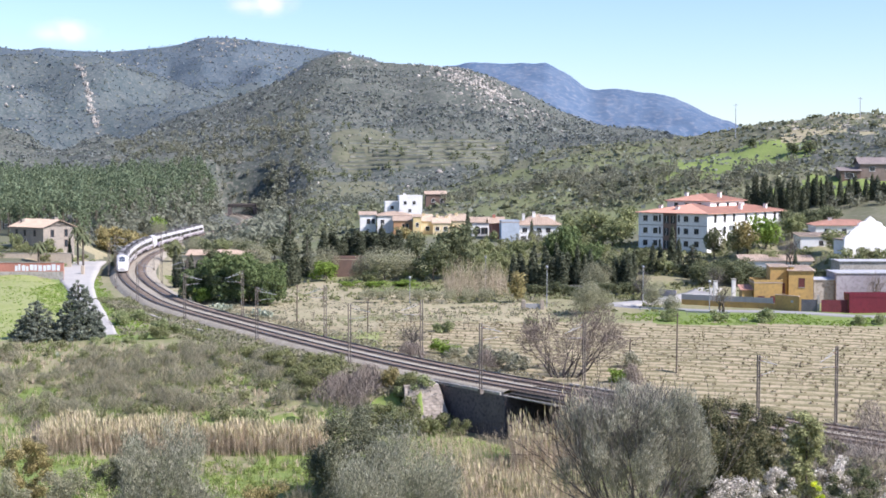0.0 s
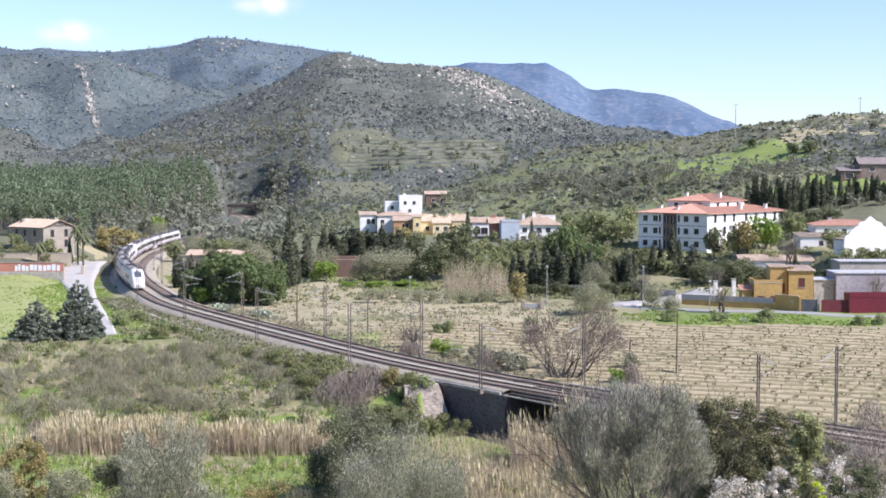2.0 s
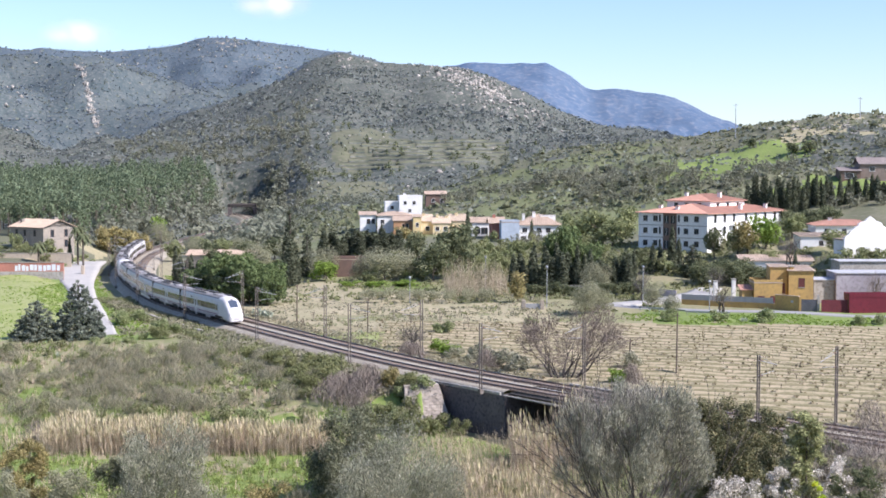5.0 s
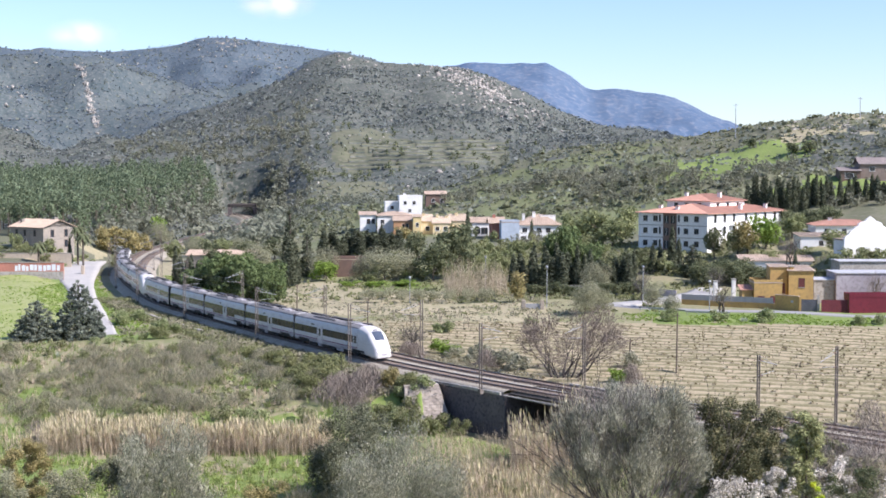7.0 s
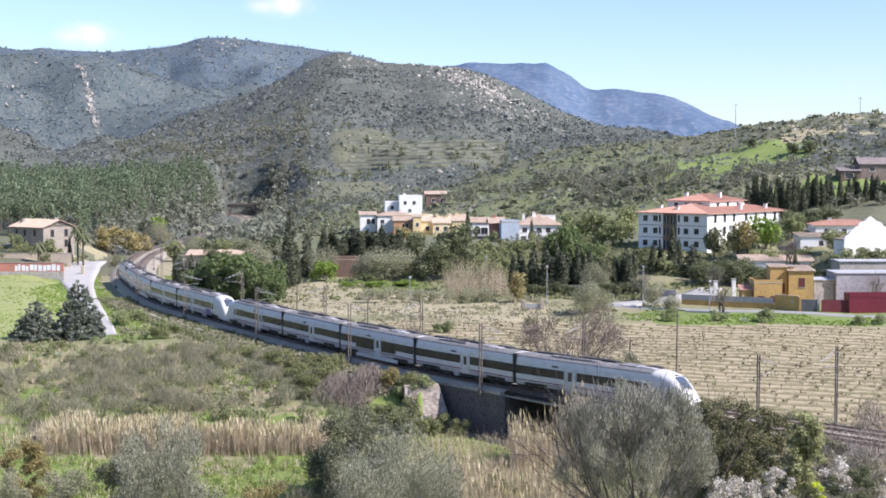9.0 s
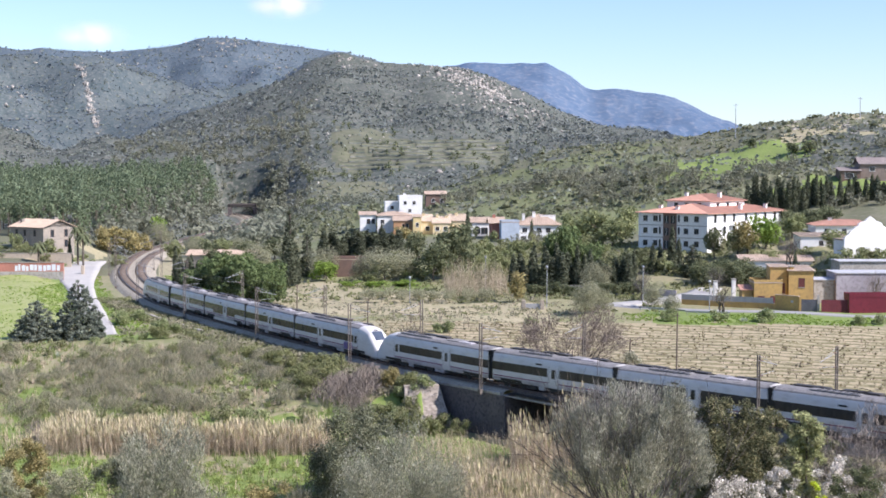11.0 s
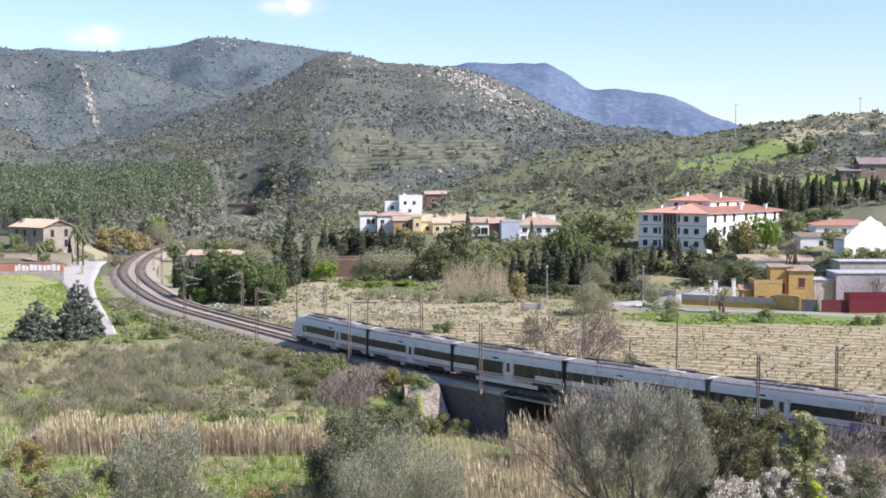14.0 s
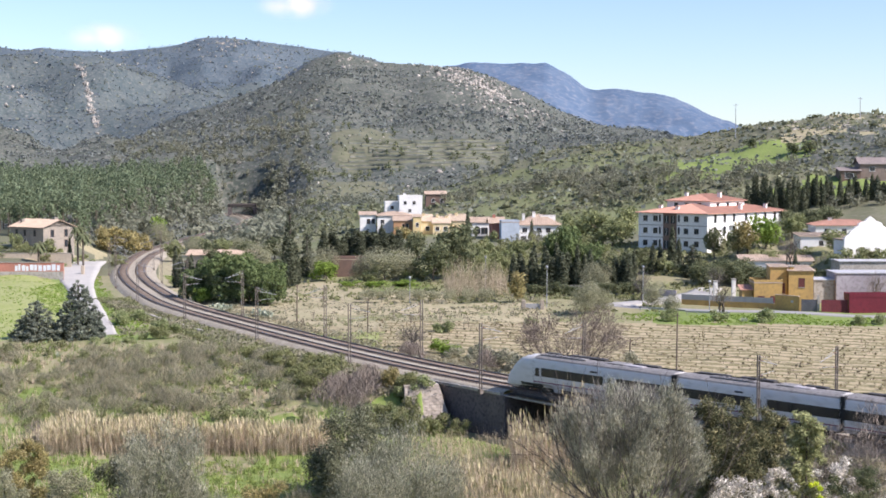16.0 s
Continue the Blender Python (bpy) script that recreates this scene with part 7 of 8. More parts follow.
def canes(name, label, rng, places, h, per, leaf, plume=True, top="reedgreen"):
    P = np.array(places)
    Z = height(P[:, 0], P[:, 1])
    V = []
    W = []
    tall = 0.45 + 1.0 * fbm(P[:, 0] / 3.5, P[:, 1] / 3.5, 19, 3)
    for k_, ((x, y), z) in enumerate(zip(P, Z)):
        for _ in range(per):
            hx = h * rng.uniform(0.6, 1.1) * tall[k_]
            a, l = rng.normal(2.9, 1.0), rng.uniform(0, 0.24) * hx
            bx, by = x + rng.normal() * 0.25, y + rng.normal() * 0.25
            ex, ey = bx + math.cos(a) * l, by + math.sin(a) * l
            t = rng.random() * 6.283
            w = 0.014
            cx, cy = math.cos(t) * w, math.sin(t) * w
            V += [(bx - cx, by - cy, z - 0.1), (bx + cx, by + cy, z - 0.1), (ex + cx * 0.6, ey + cy * 0.6, z + hx), (ex - cx * 0.6, ey - cy * 0.6, z + hx)]
            for _ in range(4):                      # hanging dry blades
                k = rng.uniform(0.3, 0.95)
                t = rng.random() * 6.283
                px, py, pz = bx + (ex - bx) * k, by + (ey - by) * k, z + hx * k
                l_ = rng.uniform(0.10, 0.30)
                dx, dy, up = math.cos(t) * l_ - 0.08, math.sin(t) * l_, rng.uniform(0.25, 0.6)
                V += [(px, py, pz), (px + dx * 0.4 - dy * 0.06, py + dy * 0.4 + dx * 0.06 + 0.012, pz + up * 0.6), (px + dx, py + dy, pz + up), (px + dx * 0.4 + dy * 0.06, py + dy * 0.4 - dx * 0.06 - 0.012, pz + up * 0.55)]
            if plume and rng.random() < 0.35:
                for _ in range(2):
                    t = rng.random() * 6.283
                    cx, cy = math.cos(t) * 0.06, math.sin(t) * 0.06
                    W += [(ex, ey, z + hx - 0.25), (ex + cx, ey + cy, z + hx + 0.1), (ex + 0.1 * math.cos(a), ey + 0.1 * math.sin(a), z + hx + 0.55), (ex - cx, ey - cy, z + hx + 0.1)]
    ob = tagged(new(name, raw_mesh(name, V, np.arange(len(V)).reshape(-1, 4), [M[leaf]])), label, "reeds", kind="stuff")
    if W:
        tagged(adopt(new("plumes", raw_mesh("plumes", W, np.arange(len(W)).reshape(-1, 4), [M[top]])), ob), kind="stuff")
    return ob


SWAY = []


def twigs(rng, h, w, n):
    """A low bush of fine upright twigs."""
    V = []
    c = rng.normal(size=(n, 2)) * w * 0.2
    a = rng.random(n) * 6.283
    l = rng.uniform(0.35, 0.8, n)
    dome = h * np.clip(1 - (np.hypot(c[:, 0], c[:, 1]) / (w * 0.55)) ** 2, 0.25, 1)
    z = rng.random(n) * dome * 0.75
    lean = np.stack([np.cos(a), np.sin(a)], 1) * rng.uniform(0.1, 0.95, (n, 1))
    P = np.c_[c, z]
    Q = P + np.c_[lean * l[:, None], l * 0.9]
    t = np.stack([-np.sin(a + 1), np.cos(a + 1), np.zeros(n)], 1) * 0.02
    m = (P + Q) / 2
    V = np.stack([P, m + t, Q, m - t], 1).reshape(-1, 3)
    return V, np.arange(4 * n).reshape(-1, 4)


def build_near_plants():
    rng = np.random.default_rng(12)
    # reed beds
    inside = lambda x, y: fbm(np.array([x / 6]), np.array([y / 6]), 61)[0] > 0.36
    canes("reed_bed", "broad bed of dry tan reeds with pale plumes", rng, spots(rng, 1800, (-41, -12.0, 137.2, 145), 0.24, inside), 2.9, 6, "reed")
    canes("reed_bed_edge", "greenish thinner edge of the reed bed", rng, spots(rng, 160, (-52, -39, 138, 146), 0.5), 1.5, 3, "reed")
    canes("reed_clump", "tall clump of dry reeds before the bridge", rng, spots(rng, 380, (7.0, 14.2, 127, 137), 0.28, lambda x, y: (x - 5) * 0.7 + (y - 131) < 8.4), 4.0, 4, "reed", top="reedgreen")
    canes("dry_grass_stand", "tangle of dry grass and seed heads", rng, spots(rng, 900, (1, 13, 104, 128), 0.3), 1.8, 3, "reed")
    canes("dry_meadow_grass", "dry tan grass on the bank below the bridge", rng, spots(rng, 420, (-4, 8, 126, 144), 0.4), 1.1, 3, "reed", plume=False)
    canes("green_grass_stand", "rank green grass among the dry stalks", rng, spots(rng, 230, (-2, 16, 104, 134), 0.5), 1.0, 4, "maqgreen", plume=False)
    # shrubs of the slope between the reeds and the line
    def sh(leaf, label, h, w, leaves, size, n=3, twiggy=False):
        out = []
        for _ in range(n):
            if twiggy:
                c = twigs(rng, h, w, leaves)
            else:
                c, _t = make_tree("shrub", h=h, w=w, leaves=leaves, size=size, rng=rng)
            out.append(plant("shrub", label, "shrub", c, None, leaf, group=label.split(" ")[0] + " shrubs"))
        return out
    grey = sh("maqgrey", "leafless grey-brown scrub bush", 1.9, 3.4, 700, 0.2, twiggy=True)
    ok = lambda x, y: track_side(x, y)[0][0] > 8 and fbm(np.array([x / 9]), np.array([y / 9]), 71)[0] > 0.40
    grove(grey, spots(rng, 125, (-62, -8, 155, 186), 1.9, ok), rng, (0.6, 1.25))
    green = sh("maqgreen", "green evergreen scrub bush", 2.0, 3.2, 800, 0.12)
    grove(green, spots(rng, 60, (-62, 0, 148, 190), 3.2, lambda x, y: track_side(x, y)[0][0] > 7), rng, (0.5, 1.1))
    dark = sh("bushdark", "dense olive-green lentisk bush", 2.6, 4.2, 2200, 0.115)
    grove(dark, [(-15.5, 168), (-19.5, 170.5), (-23, 174), (-13.5, 162), (-15.5, 160), (-25.5, 178), (-4.5, 154.5), (-2.6, 150.5), (-17, 164), (-41.5, 199)], rng, (0.8, 1.25))
    mixed = sh("olivegreen", "rounded grey-green evergreen bush on the verge", 2.4, 3.8, 1300, 0.14)
    grove(mixed, [(0.2, 151), (-2.5, 152.5), (-13.2, 145), (-21.5, 150.5), (-50, 222), (0, 205), (14, 215), (36.5, 220), (52, 218), (66, 216.5), (69.5, 217), (45, 221)], rng, (0.6, 1.1))
    soft = sh("wildolive", "soft grey-green bush beyond the line", 2.6, 4.0, 1300, 0.12, 2)
    grove(soft, [(2, 183), (5, 180), (9, 176), (24, 171), (3, 176), (5.5, 174), (7.6, 172), (4, 179), (9.4, 170.5), (1.5, 180)], rng, (0.6, 1.1))
    bare = sh("twig", "leafless grey-brown bush beyond the line", 3.2, 3.6, 1800, 0.2, 1, twiggy=True)
    grove(bare, [(-4.8, 181.5), (-3.6, 180.5), (5.4, 171.5), (22, 158)], rng, (0.8, 1.1))
    end = sh("olivegreen", "low bush at the end of the lane", 1.4, 3.0, 900, 0.11, 1)
    grove(end, [(-47.2, 193.6), (-49.8, 193.4), (-45.2, 195.4), (-44.0, 199)], rng, (0.7, 1.0))
    gold = sh("golden", "small bush with yellowish new leaves", 2.8, 3.0, 2400, 0.09, 1)
    grove(gold, [(-6.4, 155.5)], rng, (1.0, 1.1))
    fr = sh("olivegreen", "fresh green bush on the bank", 2.0, 3.0, 1800, 0.09, 1)
    grove(fr, [(-4.6, 153.5), (-5.6, 151.6)], rng, (0.9, 1.2))
    bank = sh("maqgreen", "grey-green bush on the bank beside the bridge", 2.4, 3.4, 2000, 0.09, 2)
    grove(bank, [(-3.4, 151.2), (-2.3, 150.2), (-1.2, 149.4), (-4.4, 150.6), (-6.4, 152.6), (-3.6, 148.8), (-7.6, 151.6), (-1.0, 147.6), (1.6, 147.6)], rng, (0.75, 1.1))
    wing = sh("maqgreen", "tall grey-green bush against the wing wall of the bridge", 4.0, 3.6, 2600, 0.10, 1)
    grove(wing, [(-3.6, 147.0), (-5.2, 148.4)], rng, (0.85, 1.0))
    pink = sh("twig", "leafless pinkish-grey twig bush below the line", 2.6, 4.4, 1600, 0.2, 2, twiggy=True)
    grove(pink, [(-10.6, 156.5), (-9.0, 155), (-11.8, 158), (-8.6, 157), (-10, 153.5), (-12.5, 155)], rng, (0.9, 1.3))
    # agaves and prickly pears
    def agave():
        V, Fc = [], []
        for i in range(16):
            a, e = i * 2.4, 0.35 + 0.06 * i
            l = 1.1
            c, s = math.cos(a), math.sin(a)
            q = [(0, 0, 0), (0.1 * -s + c * l * 0.4 * math.cos(e), 0.1 * c + s * l * 0.4 * math.cos(e), l * 0.45 * math.sin(e)), (c * l * math.cos(e), s * l * math.cos(e), l * math.sin(e)),
                 (-0.1 * -s + c * l * 0.4 * math.cos(e), -0.1 * c + s * l * 0.4 * math.cos(e), l * 0.45 * math.sin(e))]
            Fc.append(tuple(range(len(V), len(V) + 4)))
            V += q
        return np.array(V, float), np.array(Fc)
    ob = empty("agave", Matrix(), "glaucous grey-green agave rosette", "agave", "agaves")
    part_np("leaves", *agave(), M["cactus"], ob)
    grove([ob], [(-49.8, 187), (-52.3, 184), (-29.4, 174), (-28.2, 173), (-28.9, 172.6), (-25.5, 175.5), (-37, 232), (-35, 230), (-38.5, 231), (-36, 227), (-33, 226), (-34, 223), (48.5, 219.5), (49.2, 220), (8.6, 123), (-26, 201), (-12.5, 205)], rng, (0.6, 1.1))
    def pear(pads):
        """A clump of flat oval pads, one on another."""
        V, Fc = [], []
        for _ in range(pads):
            a, e = rng.random() * 6.283, rng.uniform(0.1, 1.0)
            c = np.array([rng.normal() * 0.7, rng.normal() * 0.5, rng.uniform(0.15, 1.3)])
            u = np.array([math.cos(a), math.sin(a), 0.0])
            v = np.array([-math.sin(a) * 0.4, math.cos(a) * 0.4, 0.92])
            n0 = len(V)
            V += [tuple(c + u * 0.17 * math.cos(t) + v * 0.25 * math.sin(t)) for t in np.linspace(0, 2 * math.pi, 8, endpoint=False)]
            Fc.append(tuple(range(n0, n0 + 8)))
        return V, Fc
    pe = empty("prickly_pear", Matrix(), "pale grey-green prickly pear clump beside the line", "cactus", "prickly pears")
    part_np("pads", *pear(70), M["cactus"], pe)
    grove([pe], [(-40.0, 240.5), (-38.9, 239.2), (-37.6, 238), (-30.8, 228.6), (-29.6, 227)], rng, (0.8, 1.2))
    vb = sh("olivegreen", "rounded olive-green bush on the verge of the curve", 2.8, 4.0, 1800, 0.13, 2)
    grove(vb, [(-50.6, 215), (-51.5, 217.5), (-42.6, 204.5), (-41.0, 205.5), (-43.4, 207.5)], rng, (0.7, 1.0))
    # big plants of the near hillside, whose crowns stir in the wind
    def big(name, label, x, y, z, w, h, leaf, n, size, lump=16, trunk=True, r0=0.16, r1=0.26, bark="bark"):
        stemmy = name == "olive_tree"
        domed = name in ("olive_tree", "wild_olive", "olive_bush", "kermes_oak")
        low_, high_ = (0.52, 0.45) if stemmy else (0.06, 0.88)
        fat = 1.0 if stemmy else (1.75 if name == "kermes_oak" else 1.25)
        bl = lumps(rng, int(lump * 3.4), w * 0.40, w * 0.40, h * 0.10, h * 0.90, w * r0 * 0.56, w * r1 * 0.62, 0.25)
        if leaf != "blossom":
            n, size = int(n * (1.6 if n > 15000 else 1.5)), size * 0.78
        if domed:                                    # a dome of foliage on the stems' ends
            bl = []
            for i in range(int(lump * (4.5 if stemmy else 6.5))):
                a, e = rng.random() * 6.283, math.asin(-0.06 + 1.06 * rng.random())
                q = rng.uniform(0.55, 1.0)
                c_ = w * rng.uniform(0.035, 0.08) * fat
                ce = math.cos(e) ** 0.6
                bl.append((math.cos(a) * ce * w * 0.45 * q, math.sin(a) * ce * w * 0.45 * q, h * (low_ + high_ * math.sin(e) * q), c_, c_, c_ * (1.0 if name == "kermes_oak" else 1.5)))
        ob = empty(name, pose(x, y, z), label, "bush" if h < 6 else "tree")
        if stemmy:
            for i in range(13):                      # a fan of thin stems from one stool
                a, q = i * 2.4, 0.25 + 0.75 * rng.random()
                lean = np.array([math.cos(a) * 0.75 * q, math.sin(a) * 0.75 * q, 1.0])
                segs = fork(rng, [], np.array([0.3 * math.cos(a), 0.3 * math.sin(a), 0.0]), lean / np.linalg.norm(lean), h * rng.uniform(0.50, 0.60), 0.13, 2, 0.34, 0.12, 0.05, 2)
                part_np("stem", *limb_mesh([(p, q_, max(r0, 0.018), max(r1, 0.012)) for p, q_, r0, r1 in segs], 4), M[bark], ob)
        elif trunk:
            part("trunk", limbs(rng, h * 0.5, 0.6, 3, h * 0.018, 2, wob=0.35), M[bark], ob)
        if stemmy:                                   # fine grey twigs that fan out between stems and leaves
            m = 9000
            a, u, k = rng.random(m) * 6.283, rng.random(m) ** 0.5, rng.uniform(0.18, 0.9, m)
            rad = w * 0.46 * u * np.sin(np.clip(k, 0, 0.62) / 0.62 * 1.57) * np.sqrt(np.clip(1.04 - k ** 3, 0, 1))
            P = np.stack([rad * np.cos(a), rad * np.sin(a), k * h], 1)
            dv = P * [1.0, 1.0, 0.55] / np.linalg.norm(P, axis=1)[:, None] + rng.normal(size=(m, 3)) * 0.2 + [0, 0, 0.3]
            dv *= rng.uniform(0.5, 1.2, (m, 1))
            sd = np.cross(dv, rng.normal(size=(m, 3)))
            sd *= 0.013 / np.linalg.norm(sd, axis=1)[:, None]
            part_np("twig_haze", np.stack([P, P + dv * 0.5 + sd, P + dv, P + dv * 0.5 - sd], 1).reshape(-1, 3), np.arange(4 * m).reshape(-1, 4), M["twigsilver"], ob)
        for k, sub in enumerate((bl[0::2], bl[1::2])):
            c = part_np("crown", *leaf_quads(rng, sub, n // 2, size, aspect=0.36 if name == "kermes_oak" or not domed else 0.24, shell=0.15, lean=0.4, shoot=0.6 if domed and name != "kermes_oak" else 0.0), M[leaf], ob)
            SWAY.append((c, rng.uniform(0, 6.28), rng.uniform(0.7, 1.3), k))
        return ob
    def top(x, y, zt):
        return zt - ground(x, y)
    for nm, lab, x, y, zt, w, leaf, n, size, lump, bark in (
            ("olive_tree", "large silvery grey olive tree with many thin stems", 12.75, 92, 9.6, 12.0, "olive", 36000, 0.16, 26, "darkbark"),
            ("lentisk_bush", "dark green bush with yellowish tips", 21.6, 100, 7.6, 8.2, "lentisk", 30000, 0.13, 24, "bark"),
            ("lentisk_bush", "dark green bush beside the young pine", 24.1, 102.5, 6.6, 5.8, "lentisk", 17000, 0.13, 16, "bark"),
            ("olive_bush", "broad grey-green olive bush", -3.4, 98, 4.9, 12.4, "wildolive", 50000, 0.135, 28, "bark"),
            ("kermes_oak", "rounded dark green oak bush", -7.5, 118, 3.6, 9.0, "kermes", 34000, 0.14, 18, "bark"),
            ("wild_olive", "grey-green wild olive with upright shoots", -20.4, 98, 6.1, 9.6, "wildolive", 38000, 0.15, 26, "darkbark"),
            ("broom_bush", "bush with ochre-yellow new growth", -33.6, 108, 2.4, 5.0, "golden", 13000, 0.13, 14, "bark"),
            ("heath_bush", "low grey-green heath bush", -28.6, 103, 1.1, 6, "willow", 8000, 0.13, 14, "bark"),
            ("heath_bush", "low dark green heath bush", -24.6, 104, 2.4, 6, "kermes", 11000, 0.13, 14, "bark"),
            ("broom_bush", "brownish low broom bush", -13.8, 102, 0.1, 5.4, "golden", 6000, 0.13, 12, "bark"),
            ("heath_bush", "low grey-green heath bush", -32.4, 100, 1.6, 5, "willow", 6000, 0.13, 12, "bark"),
            ("thorn_bush", "pale twiggy thorn bush with seed heads", 20.2, 92, 2.9, 6.0, "blossom", 9000, 0.10, 14, "twig"),
            ("thorn_bush", "pale twiggy thorn bush with seed heads", 23.6, 94, 3.5, 3.6, "blossom", 7500, 0.10, 12, "twig"),
            ("thorn_bush", "pale twiggy thorn bush with seed heads", 27.6, 95, 3.9, 3.6, "blossom", 6000, 0.10, 12, "twig"),
            ("thorn_bush", "pale twiggy thorn bush with seed heads", 31.2, 93, 3.3, 4.4, "blossom", 5000, 0.10, 12, "twig"),
            ("rockrose_bush", "dark low rockrose bush", 18.6, 101, 1.6, 5.4, "maqgreen", 7000, 0.12, 14, "bark"),
            ("rockrose_bush", "dark low rockrose bush", 20.6, 104, 1.0, 5.4, "darkgreen", 7000, 0.12, 14, "bark"),
            ("euphorbia_bush", "small bush in bright yellow-green flower", 25.0, 90, 3.4, 1.7, "limeflower", 2600, 0.10, 6, "bark"),
            ("rockrose_bush", "dark low rockrose bush", 28.2, 93, 3.7, 4.6, "darkgreen", 8000, 0.12, 10, "bark")):
        big(nm, lab, x, y, ground(x, y) - 0.2, w, top(x, y, zt) + 0.2, leaf, n, size, lump, bark=bark)
    x, y = 26.4, 98.0
    h = top(x, y, 6.5)
    crown, trunk_ = leaf_quads(rng, lumps(rng, 130, 2.3, 2.3, h * 0.06, h * 0.95, 0.45, 0.8, 0.66), 17000, 0.13, aspect=0.36, shell=0.15, lean=0.4), stem(h * 0.9, 0.09)
    plant("young_pine", "light green conical young pine", "pine", crown, trunk_, "youngpine", x=x, y=y, z=ground(x, y) - 0.1)
    for x, y, h in ((31.0, 101, 7.0), (29.5, 103, 6.2), (33, 105, 7.4), (34.5, 110, 6.6), (32.5, 112, 6.4), (36, 114, 7), (30.5, 112, 6), (38, 112, 7), (40.5, 128.5, 4.2), (42.6, 126.5, 4.8), (44.6, 124.4, 4.6), (46.8, 122.6, 5.0), (-43.0, 143, 3.4), (-42.0, 144.5, 3.0)):
        ob = empty("bare_bush", pose(x, y, ground(x, y) - 0.1), "leafless bush of fine reddish twigs", "bush", "bare twig bushes")
        part_np("twig_mass", *twigs(rng, h * 1.0, 4.2, 900), M["twig"], ob)
        part("trunk", limbs(rng, h * 0.8, 0.45, 2, 0.06, 2, wob=0.3), M["twig"], ob)
    low = sh("maqgreen", "low olive-green undergrowth bush", 2.2, 3.2, 700, 0.17, 2) + sh("maqgrey", "dry brown undergrowth bush", 1.6, 3.0, 900, 0.17, 2, twiggy=True)
    grove(low, spots(rng, 70, (-36, 34, 100, 122), 2.2, lambda x, y: not (-14 > x > -40 and y > 112)), rng, (0.7, 1.3))
    # grass tufts
    tg = []
    for _ in range(6):
        q = []
        for _ in range(9):
            a = rng.random() * 6.283
            x, y = rng.normal(size=2) * 0.12
            c, s = math.cos(a), math.sin(a)
            hh = rng.uniform(0.25, 0.6)
            q += [(x - s * 0.02, y + c * 0.02, 0), (x + s * 0.02, y - c * 0.02, 0), (x + c * 0.12 + s * 0.012, y + s * 0.12, hh), (x + c * 0.12 - s * 0.012, y + s * 0.12, hh)]
        tg.append((np.array(q), None))
    n = 6000
    P = np.stack([rng.uniform(-60, 20, n), rng.uniform(112, 192, n)], 1)
    d, _ = track_side(P[:, 0], P[:, 1])
    P = P[d > 6]
    mass("grass_tufts", "tufts of green and straw-coloured grass", "grass", tg, P, rng.uniform(0.8, 1.7, len(P)), M["lush"], rng=rng, sink=0.02)
    P = np.stack([rng.uniform(-60, 20, n // 2), rng.uniform(112, 192, n // 2)], 1)
    d, _ = track_side(P[:, 0], P[:, 1])
    P = P[d > 6]
    mass("dry_grass", "tufts of dry straw-coloured grass", "grass", tg, P, rng.uniform(0.8, 1.7, len(P)), M["reed"], rng=rng, sink=0.02)


